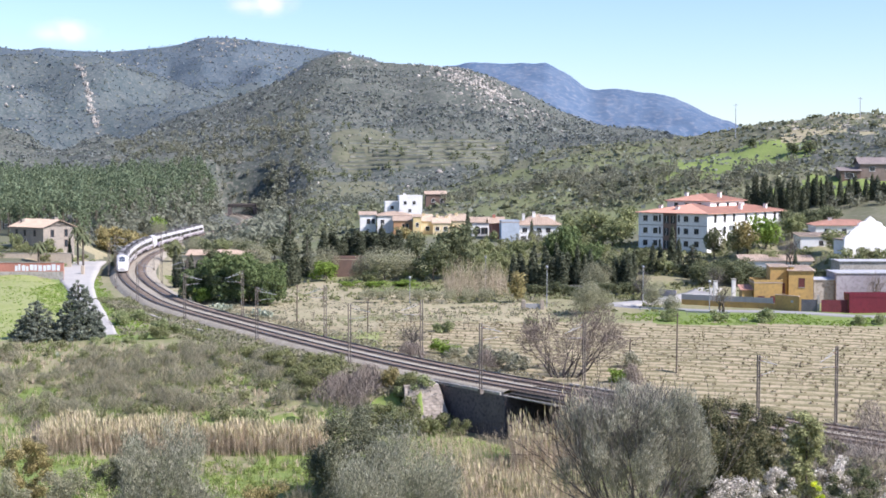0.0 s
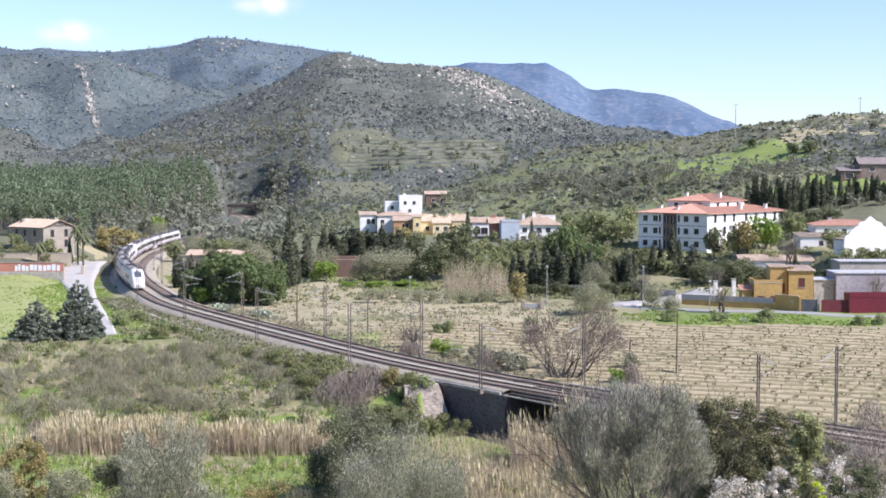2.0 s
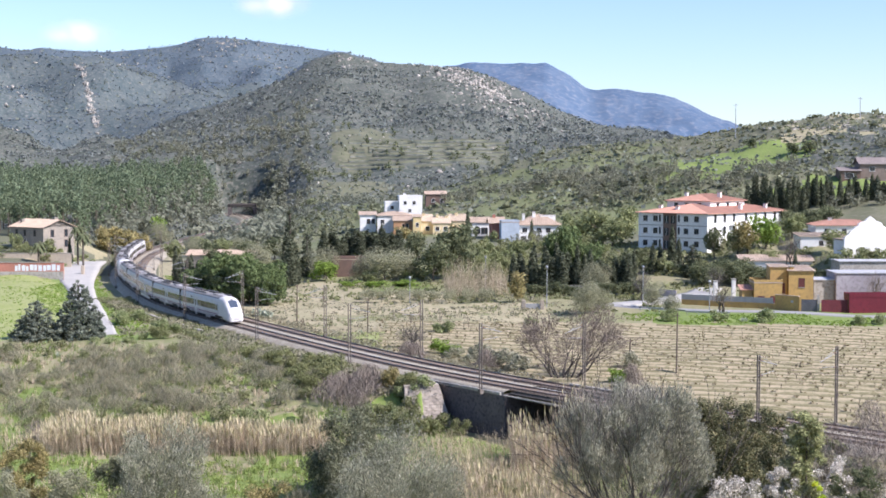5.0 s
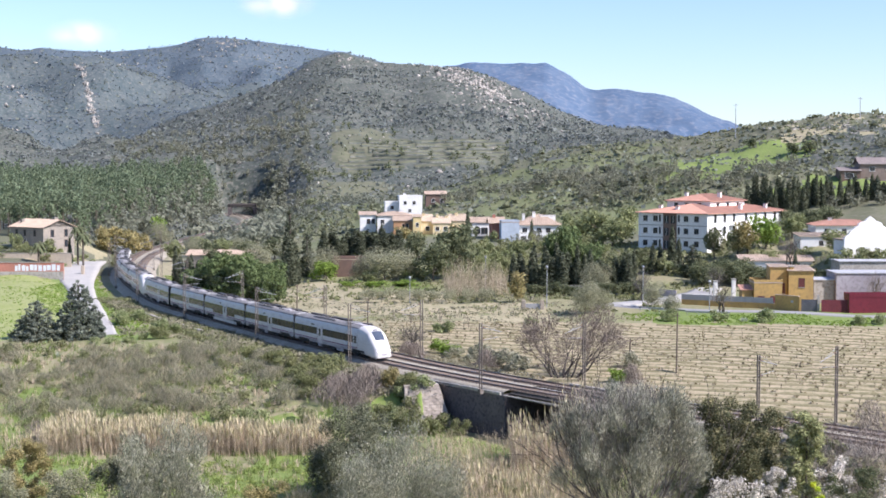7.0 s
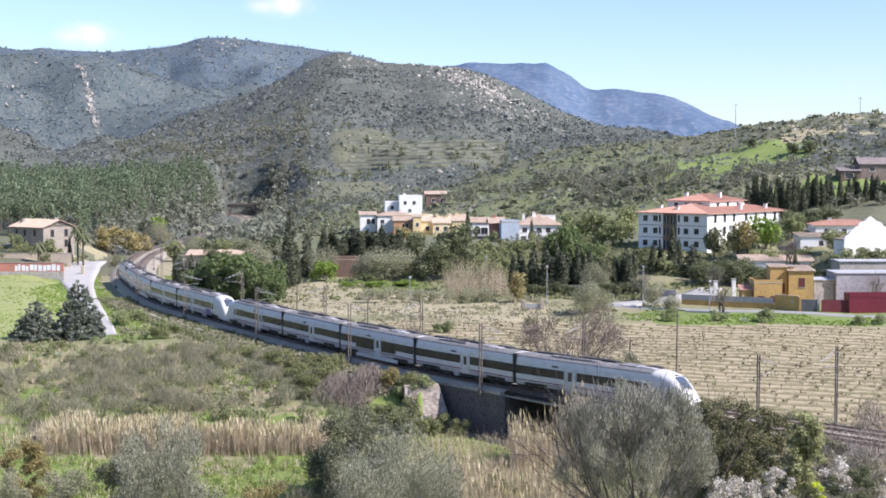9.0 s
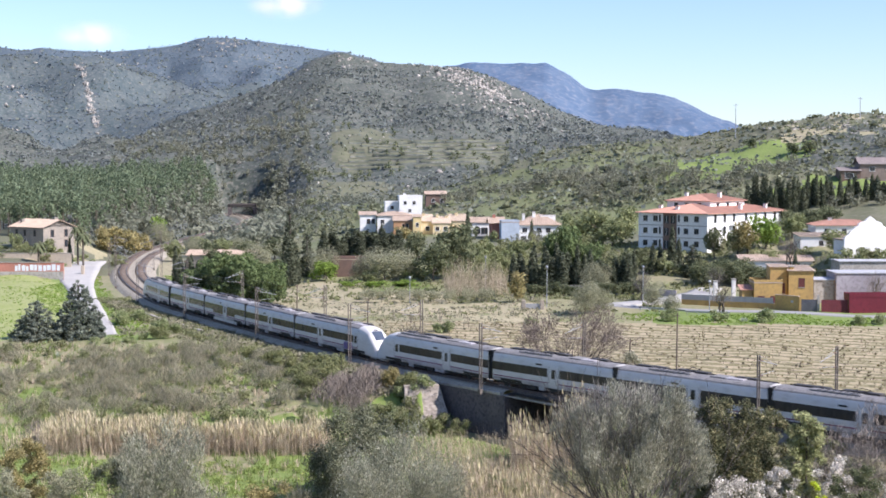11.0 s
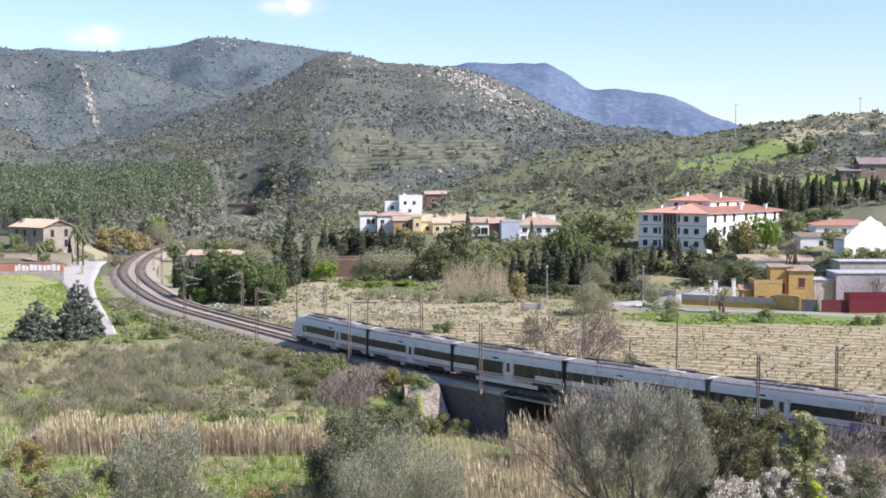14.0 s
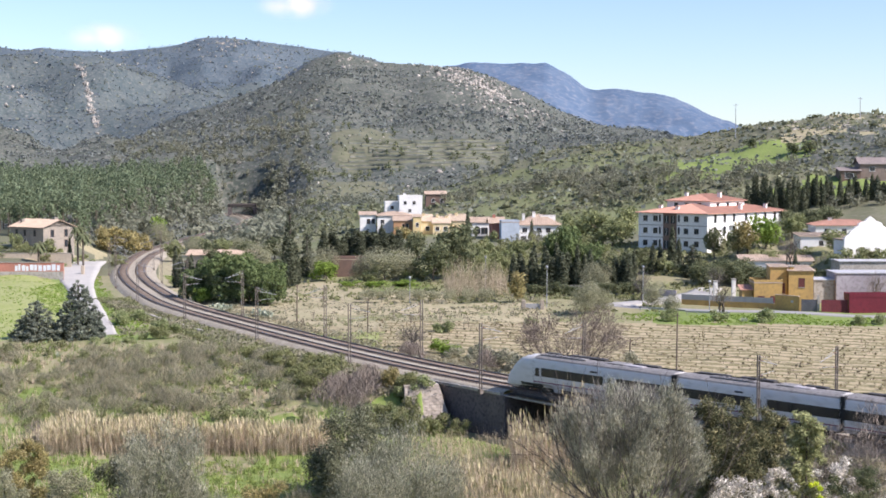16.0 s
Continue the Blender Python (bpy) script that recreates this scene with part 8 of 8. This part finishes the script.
def build_ground_cover():
    rng = np.random.default_rng(31)
    tc = [leaf_quads(rng, [(0, 0, 0.16, 0.42, 0.42, 0.2)], 7, 0.2, lean=0.2) for _ in range(6)]
    for nm, lab, m, n, area, thr, sc in (("verge_herbs", "low green herbs and weeds on the verges", "maqgreen", 9000, (-62, 24, 150, 300), 0.46, (0.5, 1.5)),
                                         ("dry_herbs", "low straw-coloured dry herbs", "maqgrey", 9000, (-62, 24, 150, 300), 0.44, (0.5, 1.5)),
                                         ("meadow_herbs", "yellow-green tufts in the meadow", "fresh", 3000, (-105, -56, 198, 296), 0.42, (0.3, 0.8)),
                                         ("valley_herbs", "rank green growth between the gardens", "maqgreen", 9000, (-60, 95, 232, 345), 0.44, (0.8, 2.4)),
                                         ("orchard_weeds", "dry weeds and stubble between the orchard trees", "maqgrey", 1800, (-34, 24, 207, 247), 0.4, (0.4, 1.1)),
                                         ("lane_grass", "fresh green grass between lane and line", "fresh", 6500, (-82, -46, 200, 320), 0.3, (0.4, 0.9)),
                                         ("bank_grass", "bright green grass along the reed bed", "springgrass", 3000, (-44, -8, 116, 134), 0.36, (0.3, 0.8)),
                                         ("roadside_grass", "fresh green grass along the road", "fresh", 2600, (30, 95, 213, 233), 0.42, (0.4, 1.0))):
        P = np.stack([rng.uniform(area[0], area[1], n), rng.uniform(area[2], area[3], n)], 1)
        d, _ = track_side(P[:, 0], P[:, 1])
        k = (fbm(P[:, 0] / 8, P[:, 1] / 8, n + area[0], 3) > thr) & ((d > 5) | (d < -9.5))
        k &= ~((d < 0) & (P[:, 1] < 219 - 0.10 * (P[:, 0] - 20)) & (P[:, 0] > -6)) & ~((P[:, 0] > 38) & (P[:, 1] > 229) & (P[:, 1] < 262))
        if nm == "valley_herbs":
            k &= ~((P[:, 0] < 24) & (P[:, 1] < 250))
        if nm == "orchard_weeds":
            k = (d < -9) & (fbm(P[:, 0] / 6, P[:, 1] / 2.5, 17, 3) > 0.45)
        if nm in ("verge_herbs", "dry_herbs"):
            k &= ~((P[:, 0] > -34) & (P[:, 1] > 206) & (P[:, 1] < 246) & (d < 0) & (rng.random(len(P)) < 0.75))
        if nm in ("verge_herbs", "dry_herbs", "valley_herbs"):
            k &= ~((P[:, 0] > -36) & (P[:, 0] < 2) & (P[:, 1] > 236) & (P[:, 1] < 294) & (d < 0) & (rng.random(len(P)) < 0.72))
            k &= ~((d > 6) & (d < 24) & (P[:, 1] > 222) & (P[:, 0] < -48) & (rng.random(len(P)) < 0.8))
        if nm == "lane_grass":
            k &= d < 20
        if nm == "meadow_herbs":
            k &= d > 16
        if nm == "roadside_grass":
            k &= np.abs(P[:, 1] - np.interp(P[:, 0], [15, 24, 32, 41, 55.8, 69.3, 110], [250, 246, 241.5, 238, 231.8, 227.2, 214])) > 3
        lane = np.interp(P[:, 1], [203, 210, 234, 260, 298, 325, 340], [-50.4, -52.6, -60.3, -68.6, -80.3, -86.8, -89])
        k &= np.abs(P[:, 0] - lane) > np.interp(P[:, 1], [203, 260, 300, 330], [1.9, 2.7, 3.4, 5.4])
        P = P[k]
        mass(nm, lab, "weeds", tc, P, rng.uniform(*sc, len(P)), M[m], rng=rng, sink=0.03)


def build_verge():
    """Dry grass and weeds that grow up to the ballast on the hillside's edge of the line."""
    rng = np.random.default_rng(77)
    tc = [leaf_quads(rng, [(0, 0, 0.2, 0.35, 0.35, 0.24)], 8, 0.17, lean=0.2, aspect=0.4) for _ in range(6)]
    for nm, lab, m, n, lo, hi, d0, d1, sc in (("line_weeds", "dry brown weeds beside the ballast", "maqgrey", 6600, -130, -12, 2.5, 8.0, (0.5, 1.5)),
                                              ("line_herbs", "green herbs beside the ballast", "maqgreen", 3200, -130, -12, 3.0, 9.0, (0.5, 1.6)),
                                              ("far_weeds", "dry weeds on the vineyard edge of the line", "maqgrey", 1800, -110, 40, -12.0, -8.4, (0.5, 1.4)),
                                              ("bank_weeds", "brown growth on the bank beyond the bridge", "maqgrey", 1500, 14, 90, 3.0, 9.0, (0.8, 2.0))):
        S, D = rng.uniform(BRIDGE_S + lo, BRIDGE_S + hi, n), rng.uniform(d0, d1, n)
        P = np.stack([np.interp(S, TS, TRACK[:, j]) + D * np.interp(S, TS, TLEFT[:, j]) for j in (0, 1)], 1)
        P = P[fbm(P[:, 0] / 5, P[:, 1] / 5, n, 3) > 0.40]
        mass(nm, lab, "weeds", tc, P, rng.uniform(*sc, len(P)), M[m], rng=rng, sink=-0.1)


ROW = 3.2               # from vine row to vine row


def build_vineyard():
    rng = np.random.default_rng(3)
    # a pruned vine: gnarled stump with two short arms
    V, pts = [], []
    for i in range(42):
        y0 = 118 + i * ROW
        for j in range(110):
            x = -18 + j * 1.25 + rng.normal() * 0.12
            y = y0 - 0.34 * (x - 20) + rng.normal() * 0.1
            pts.append((x, y))
    P = np.array(pts)
    d, _ = track_side(P[:, 0], P[:, 1])
    P = P[(d < -11) & (P[:, 1] < 214 - 0.10 * (P[:, 0] - 20)) & (P[:, 0] > -8) & (P[:, 0] < 95) & (rng.random(len(P)) > 0.55)]
    tm = []
    for _ in range(6):
        q = []
        for a, b, w in (((0, 0, -0.05), (0.05, 0, 0.42), 0.055), ((0.05, 0, 0.38), (0.3, 0.1, 0.62), 0.03), ((0.05, 0, 0.38), (-0.25, -0.08, 0.66), 0.03), ((0, 0, 0.3), (0.05, 0.25, 0.6), 0.03)):
            a, b = np.array(a) + rng.normal(size=3) * 0.03, np.array(b) + rng.normal(size=3) * 0.08
            for w2 in ((w, 0, 0), (0, w, 0)):
                w2 = np.array(w2)
                q += [a - w2, a + w2, b + w2 * 0.6, b - w2 * 0.6]
        tm.append((np.array(q), None))
    mass("vine_stocks", "rows of pruned leafless vine stocks", "vines", tm, P, rng.uniform(0.6, 0.95, len(P)), M["vine"], rng=rng, sink=-0.15)
    # weeds and clods along the rows
    tc = [leaf_quads(rng, [(0, 0, 0.09, 0.4, 0.3, 0.12)], 5, 0.19) for _ in range(6)]
    Q = []
    for i in range(42):
        x = np.arange(-18, 98, 0.42) + rng.normal(size=277) * 0.1
        Q.append(np.c_[x, 119.0 + i * ROW - 0.34 * (x - 20) + rng.normal(size=277) * 0.09])
    Q = np.vstack(Q)
    d, _ = track_side(Q[:, 0], Q[:, 1])
    Q = Q[(d < -9.5) & (Q[:, 1] < 216 - 0.10 * (Q[:, 0] - 20)) & (Q[:, 0] > -10) & (rng.random(len(Q)) < 0.22)]
    mass("row_weeds", "low dry weeds along the vine rows", "weeds", tc, Q, rng.uniform(0.6, 1.2, len(Q)), M["weed"], rng=rng, sink=-0.17)
    # furrow ridges between the rows
    for i in range(42):
        V, Fc = [], []
        y0 = 118 + ROW * 0.42 + i * ROW
        x = np.arange(-20, 100, 1.6)
        y = y0 - 0.34 * (x - 20) + (fbm(x / 3, x * 0 + i, 5) - 0.5) * 0.3
        d, _ = track_side(x, y)
        k = (d < -9.5) & (y < 217 - 0.10 * (x - 20)) & (x > -10)
        x, y = x[k], y[k]
        if len(x) < 3:
            continue
        z = height(x, y)
        hh = 0.20 + 0.16 * fbm(x / 2, x * 0 + i * 3.1, 9)
        n0 = len(V)
        for o, q in ((-0.85, -0.08), (0.0, 1.0), (0.85, -0.08)):
            V += list(zip(x, y + o, z + (hh if q > 0 else -0.08)))
        n = len(x)
        for r0 in (0, 1):
            for j in range(n - 1):
                if x[j + 1] - x[j] < 2:
                    a = n0 + r0 * n + j
                    Fc.append((a, a + 1, a + n + 1, a + n))
        tagged(new("furrow_ridge", raw_mesh("furrow_ridge", V, Fc, [M["ridge"]], True)), "low ridge of ploughed tan soil between vines", "soil ridge", "vineyard ridges")
    for i in range(42):
        V, Fc = [], []
        x = np.arange(-20, 100, 0.5)
        y = 118 + i * ROW - 0.34 * (x - 20) + (fbm(x / 3, x * 0 + i, 5) - 0.5) * 0.3
        d, _ = track_side(x, y)
        k = (d < -9.5) & (y < 217 - 0.10 * (x - 20)) & (x > -10)
        x, y = x[k], y[k]
        if len(x) < 3:
            continue
        z = height(x, y)
        up = np.clip(0.10 + 0.30 * fbm(x / 3.0, x * 0 + i * 1.7, 23) + 0.16 * (rng.random(len(x)) - 0.5), 0.06, 0.42)
        n0, n = len(V), len(x)
        V += list(zip(x, y - 0.34, z - 0.02)) + list(zip(x, y + 0.02, z + up)) + list(zip(x, y + 0.42, z - 0.02))
        for q in (0, 1):
            Fc += [(n0 + q * n + j, n0 + q * n + j + 1, n0 + (q + 1) * n + j + 1, n0 + (q + 1) * n + j) for j in range(n - 1) if x[j + 1] - x[j] < 0.8]
        tagged(new("vine_hedge", raw_mesh("vine_hedge", V, Fc, [M["rowgrowth"]])), "low ragged hedge of dry vines and weeds", "vine hedge", "vine hedges")
    # orchard of young trees
    to = []
    for _ in range(3):
        to.append(plant("orchard_tree", "small pruned orchard tree", "tree", None, limbs(rng, 2.6, 0.8, 2, 0.08, 2), bark="wood", group="orchard trees"))
    grove(to, [(-26 + 4.2 * i + rng.normal() * 0.4, 210 + 6.5 * j + rng.normal() * 0.5) for i in range(8) for j in range(4)], rng, (0.45, 0.75))


build_far_plants()
build_mid_plants()
build_ground_cover()
build_verge()
build_vineyard()
build_near_plants()


# ---- masts, poles and wires ----
def mast(h=7.3):
    ob = empty("catenary_mast", Matrix(), "rusty lattice steel catenary mast with cantilever arm", "mast", "catenary masts")
    part("footing", boxed(-0.2, 0.2, -0.24, 0.24, -0.5, 0.03), M["rust"], ob)
    bm = bmesh.new()
    for y in (-0.17, 0.17):
        box(bm, -0.06, 0.06, y - 0.04, y + 0.04, 0.0, h)
    part("channel", bm, M["rust"], ob)
    bm = bmesh.new()
    n = int(h / 0.55)
    for i in range(n):
        s = 1 if i % 2 else -1
        tube(bm, (0, -0.17 * s, i * h / n), (0, 0.17 * s, (i + 1) * h / n), 0.022, seg=4)
    part("lacing", bm, M["rust"], ob)
    arm = part("cantilever", tubed((0, 0, h - 0.5), (0, -3.0, h - 1.2), 0.035), M["greysteel"], ob)
    part("tie", tubed((0, 0, h - 0.05), (0, -2.2, h - 0.95), 0.02), M["greysteel"], arm)
    part("registration_arm", tubed((0, 0, h - 1.9), (0, -2.6, h - 1.75), 0.025), M["greysteel"], arm)
    for y, z in ((-0.25, h - 0.55), (-0.25, h - 1.9)):
        part("insulator", tubed((0, y, z), (0, y - 0.35, z - 0.03), 0.06, seg=8), M["porcelain"], arm)
    return ob


def build_masts():
    near_s = [BRIDGE_S + k for k in (-226, -190, -154, -118, -87, -56, -27.5, -1.2, 34, 68)]
    far_s = [BRIDGE_S + k for k in (-250, -205, -163, -124, -88, -55, -27, 4.5, 36, 70)]
    first = mast()
    made = False
    for side, ss, turn in ((3.1, near_s, 0), (SPACING - 3.1, far_s, 180)):
        for s in ss:
            p, a = track_at(s, side)
            ob = first if not made else copy_thing(first, Matrix())
            made = True
            ob.matrix_basis = pose(p[0], p[1], -0.35, 0, 0, math.degrees(a) + turn + 180)
    # contact and carrier wires
    for side in (0, SPACING):
        w = empty("overhead_line", Matrix(), "thin overhead contact and carrier wires", "wire", "overhead lines")
        S = np.arange(120, float(TS[-1]) - 5, 6.0)
        for z0, sag in ((5.4, 0.0), (6.5, 0.7)):
            V, Fc = sweep([(0.012, z0), (0, z0 + 0.02), (-0.012, z0)], 120, float(TS[-1]) - 5, 3.0, side=side)
            if sag:
                n = len(V) // 3
                k = np.linspace(120, float(TS[-1]) - 5, n)
                dz = sag * (np.abs(((k % 45) / 45) * 2 - 1) ** 2 - 1)
                V[:, 2] += np.tile(dz, 3)
            part_np("contact_wire" if not sag else "carrier_wire", V, Fc, M["wire"], w)
    # wooden poles beyond the line
    for x, y, h in ((-23.8, 221, 6.2), (-11.4, 205, 5.4), (28.6, 166, 7.4), (24.5, 178, 3.0)):
        ob = empty("wooden_pole", pose(x, y, ground(x, y)), "weathered grey wooden pole", "pole", "wooden poles")
        part("post", tubed((0, 0, -0.6), (0.08, 0, h), 0.11, 0.08), M["wood"], ob)
        part("cross_arm", boxed(-0.35, 0.35, -0.05, 0.05, h - 0.35, h - 0.25), M["wood"], ob)
    # street lamps
    for x, y, h in ((18.2, 238, 7.0), (-6.0, 246, 4.6), (36.2, 246, 6.6), (46.3, 236, 5.0), (8.2, 262, 7.0)):
        ob = empty("street_lamp", pose(x, y, ground(x, y)), "slim grey street lamp", "street lamp", "street lamps")
        part("pole", tubed((0, 0, -0.5), (0, 0, h), 0.09, 0.06), M["greysteel"], ob)
        bm = bmesh.new()
        bmesh.ops.create_uvsphere(bm, u_segments=10, v_segments=6, radius=0.26, matrix=Matrix.Translation((0, 0, h + 0.12)))
        part("lantern", bm, M["greysteel"], ob, "pale lantern head")
    # tall mast on the hill and a second one
    for x, y, h in ((112.5, 526, 13.5), (160, 525, 8)):
        ob = empty("radio_mast", pose(x, y, ground(x, y)), "tall thin pale mast on the hill crest", "mast", "hill masts")
        part("pole", tubed((0, 0, -1), (0, 0, h), 0.2, 0.12), M["greysteel"], ob)
        part("cross_bar", boxed(-0.9, 0.9, -0.08, 0.08, h - 0.6, h - 0.45), M["greysteel"], ob)


def build_van():
    x, y = -45.6, 263
    van = empty("parked_van", pose(x, y, ground(x, y), 0, 0, 20), "dark blue van parked under the pines", "van")
    part("body", boxed(-2.3, 1.2, -0.95, 0.95, 0.35, 2.1, bev=0.12), M["blue"], van)
    part("bonnet", boxed(1.15, 2.4, -0.92, 0.92, 0.35, 1.2, bev=0.12), M["blue"], van)
    part("windscreen", boxed(1.1, 1.26, -0.8, 0.8, 1.25, 1.95, bev=0.03), M["glass"], van)
    for sy in (-1, 1):
        part("side_window", boxed(0.1, 1.0, sy * 0.955 - 0.01, sy * 0.955 + 0.01, 1.25, 1.9), M["glass"], van)
        for wx in (-1.5, 1.6):
            w = part("wheel", tubed((wx, sy * 0.85, 0.33), (wx, sy * 1.0, 0.33), 0.33, seg=16), M["bellows"], van)
            part("rim", tubed((wx, sy * 1.0, 0.33), (wx, sy * 1.02, 0.33), 0.2, seg=12), M["greysteel"], w)


build_masts()
build_van()


# ---- drifting clouds ----
def cloud_material(seed, amount):
    m = bpy.data.materials.new("cloud_vapour")
    m.use_nodes = True
    N, L = m.node_tree.nodes, m.node_tree.links
    N.remove(N["Principled BSDF"])
    co = N.new("ShaderNodeTexCoord").outputs["Object"]
    mp = N.new("ShaderNodeMapping")
    mp.inputs["Scale"].default_value = (1 / 150, 1 / 60, 1 / 60)
    g = N.new("ShaderNodeTexGradient")
    g.gradient_type = "QUADRATIC_SPHERE"
    L.new(co, mp.inputs["Vector"]), L.new(mp.outputs["Vector"], g.inputs["Vector"])
    n = N.new("ShaderNodeTexNoise")
    n.noise_dimensions = "4D"
    n.inputs["W"].default_value = seed
    n.inputs["Scale"].default_value, n.inputs["Detail"].default_value = 0.018, 5
    L.new(co, n.inputs["Vector"])
    r = N.new("ShaderNodeMapRange")
    r.inputs["From Min"].default_value, r.inputs["From Max"].default_value = 0.32, 0.62
    L.new(n.outputs["Fac"], r.inputs["Value"])
    k = N.new("ShaderNodeMath")
    k.operation = "MULTIPLY"
    L.new(g.outputs["Fac"], k.inputs[0]), L.new(r.outputs["Result"], k.inputs[1])
    k2 = N.new("ShaderNodeMath")
    k2.operation, k2.use_clamp = "MULTIPLY", True
    k2.inputs[1].default_value = amount
    L.new(k.outputs[0], k2.inputs[0])
    # the cloud's sunlit white is emitted by its own surface
    e = N.new("ShaderNodeEmission")
    e.inputs["Color"].default_value, e.inputs["Strength"].default_value = (1.0, 0.97, 0.96, 1), 0.8
    t = N.new("ShaderNodeBsdfTransparent")
    ms = N.new("ShaderNodeMixShader")
    L.new(k2.outputs[0], ms.inputs[0]), L.new(t.outputs[0], ms.inputs[1]), L.new(e.outputs[0], ms.inputs[2])
    L.new(ms.outputs[0], N["Material Output"].inputs["Surface"])
    return m


CLOUDS = []


def build_clouds():
    for seed, amount, x0, z0, dx, dz, size in ((1.0, 0.95, -1238, 480, 124, -15, 1.4), (4.0, 1.0, -592, 574, 106, -5, 1.0)):
        V, Fc = [], []
        for k in range(4):
            y = (k - 1.5) * 14 * size
            for a in np.linspace(-150, 150, 13):
                for c in np.linspace(-60, 60, 7):
                    bulge = 14 * math.cos(a / 100) * math.cos(c / 40)
                    V.append((a * size, y + bulge, c * size))
            for i in range(12):
                for j in range(6):
                    b = k * 91 + i * 7 + j
                    Fc.append((b, b + 7, b + 8, b + 1))
        ob = new("cloud", raw_mesh("cloud", V, Fc, [cloud_material(seed, amount)], True))
        ob.visible_shadow = False
        tagged(ob, "small thin white cloud drifting in the blue sky", "cloud", "clouds")
        CLOUDS.append((ob, (x0, 4500, z0), (dx, 0, dz)))


build_clouds()


def motions():
    """The train runs along the near track at a steady speed."""
    times = [i * 0.4 for i in range(41)]
    for car, offset in CARS:
        walk(car, [(t, car_pose(t, offset)) for t in times])
    # clouds drift with the wind
    for ob, p, d in CLOUDS:
        walk(ob, [(t, pose(*(a + b * t / 16 for a, b in zip(p, d)))) for t in (0.0, 4.0, 8.0, 12.0, 16.0)])
    # crowns stir in the gusty wind
    for crown, phase, rate, k in SWAY:
        rows = []
        for i in range(33):
            t = i * 0.5
            a = 1.5 * math.sin(1.9 * rate * t + phase) + 0.8 * math.sin(4.3 * rate * t + 2 * phase)
            b = 1.2 * math.sin(2.4 * rate * t + phase + 1)
            rows.append((t, pose(0, 0, 0, b, a, 0.6 * b)))
        walk(crown, rows)


motions()
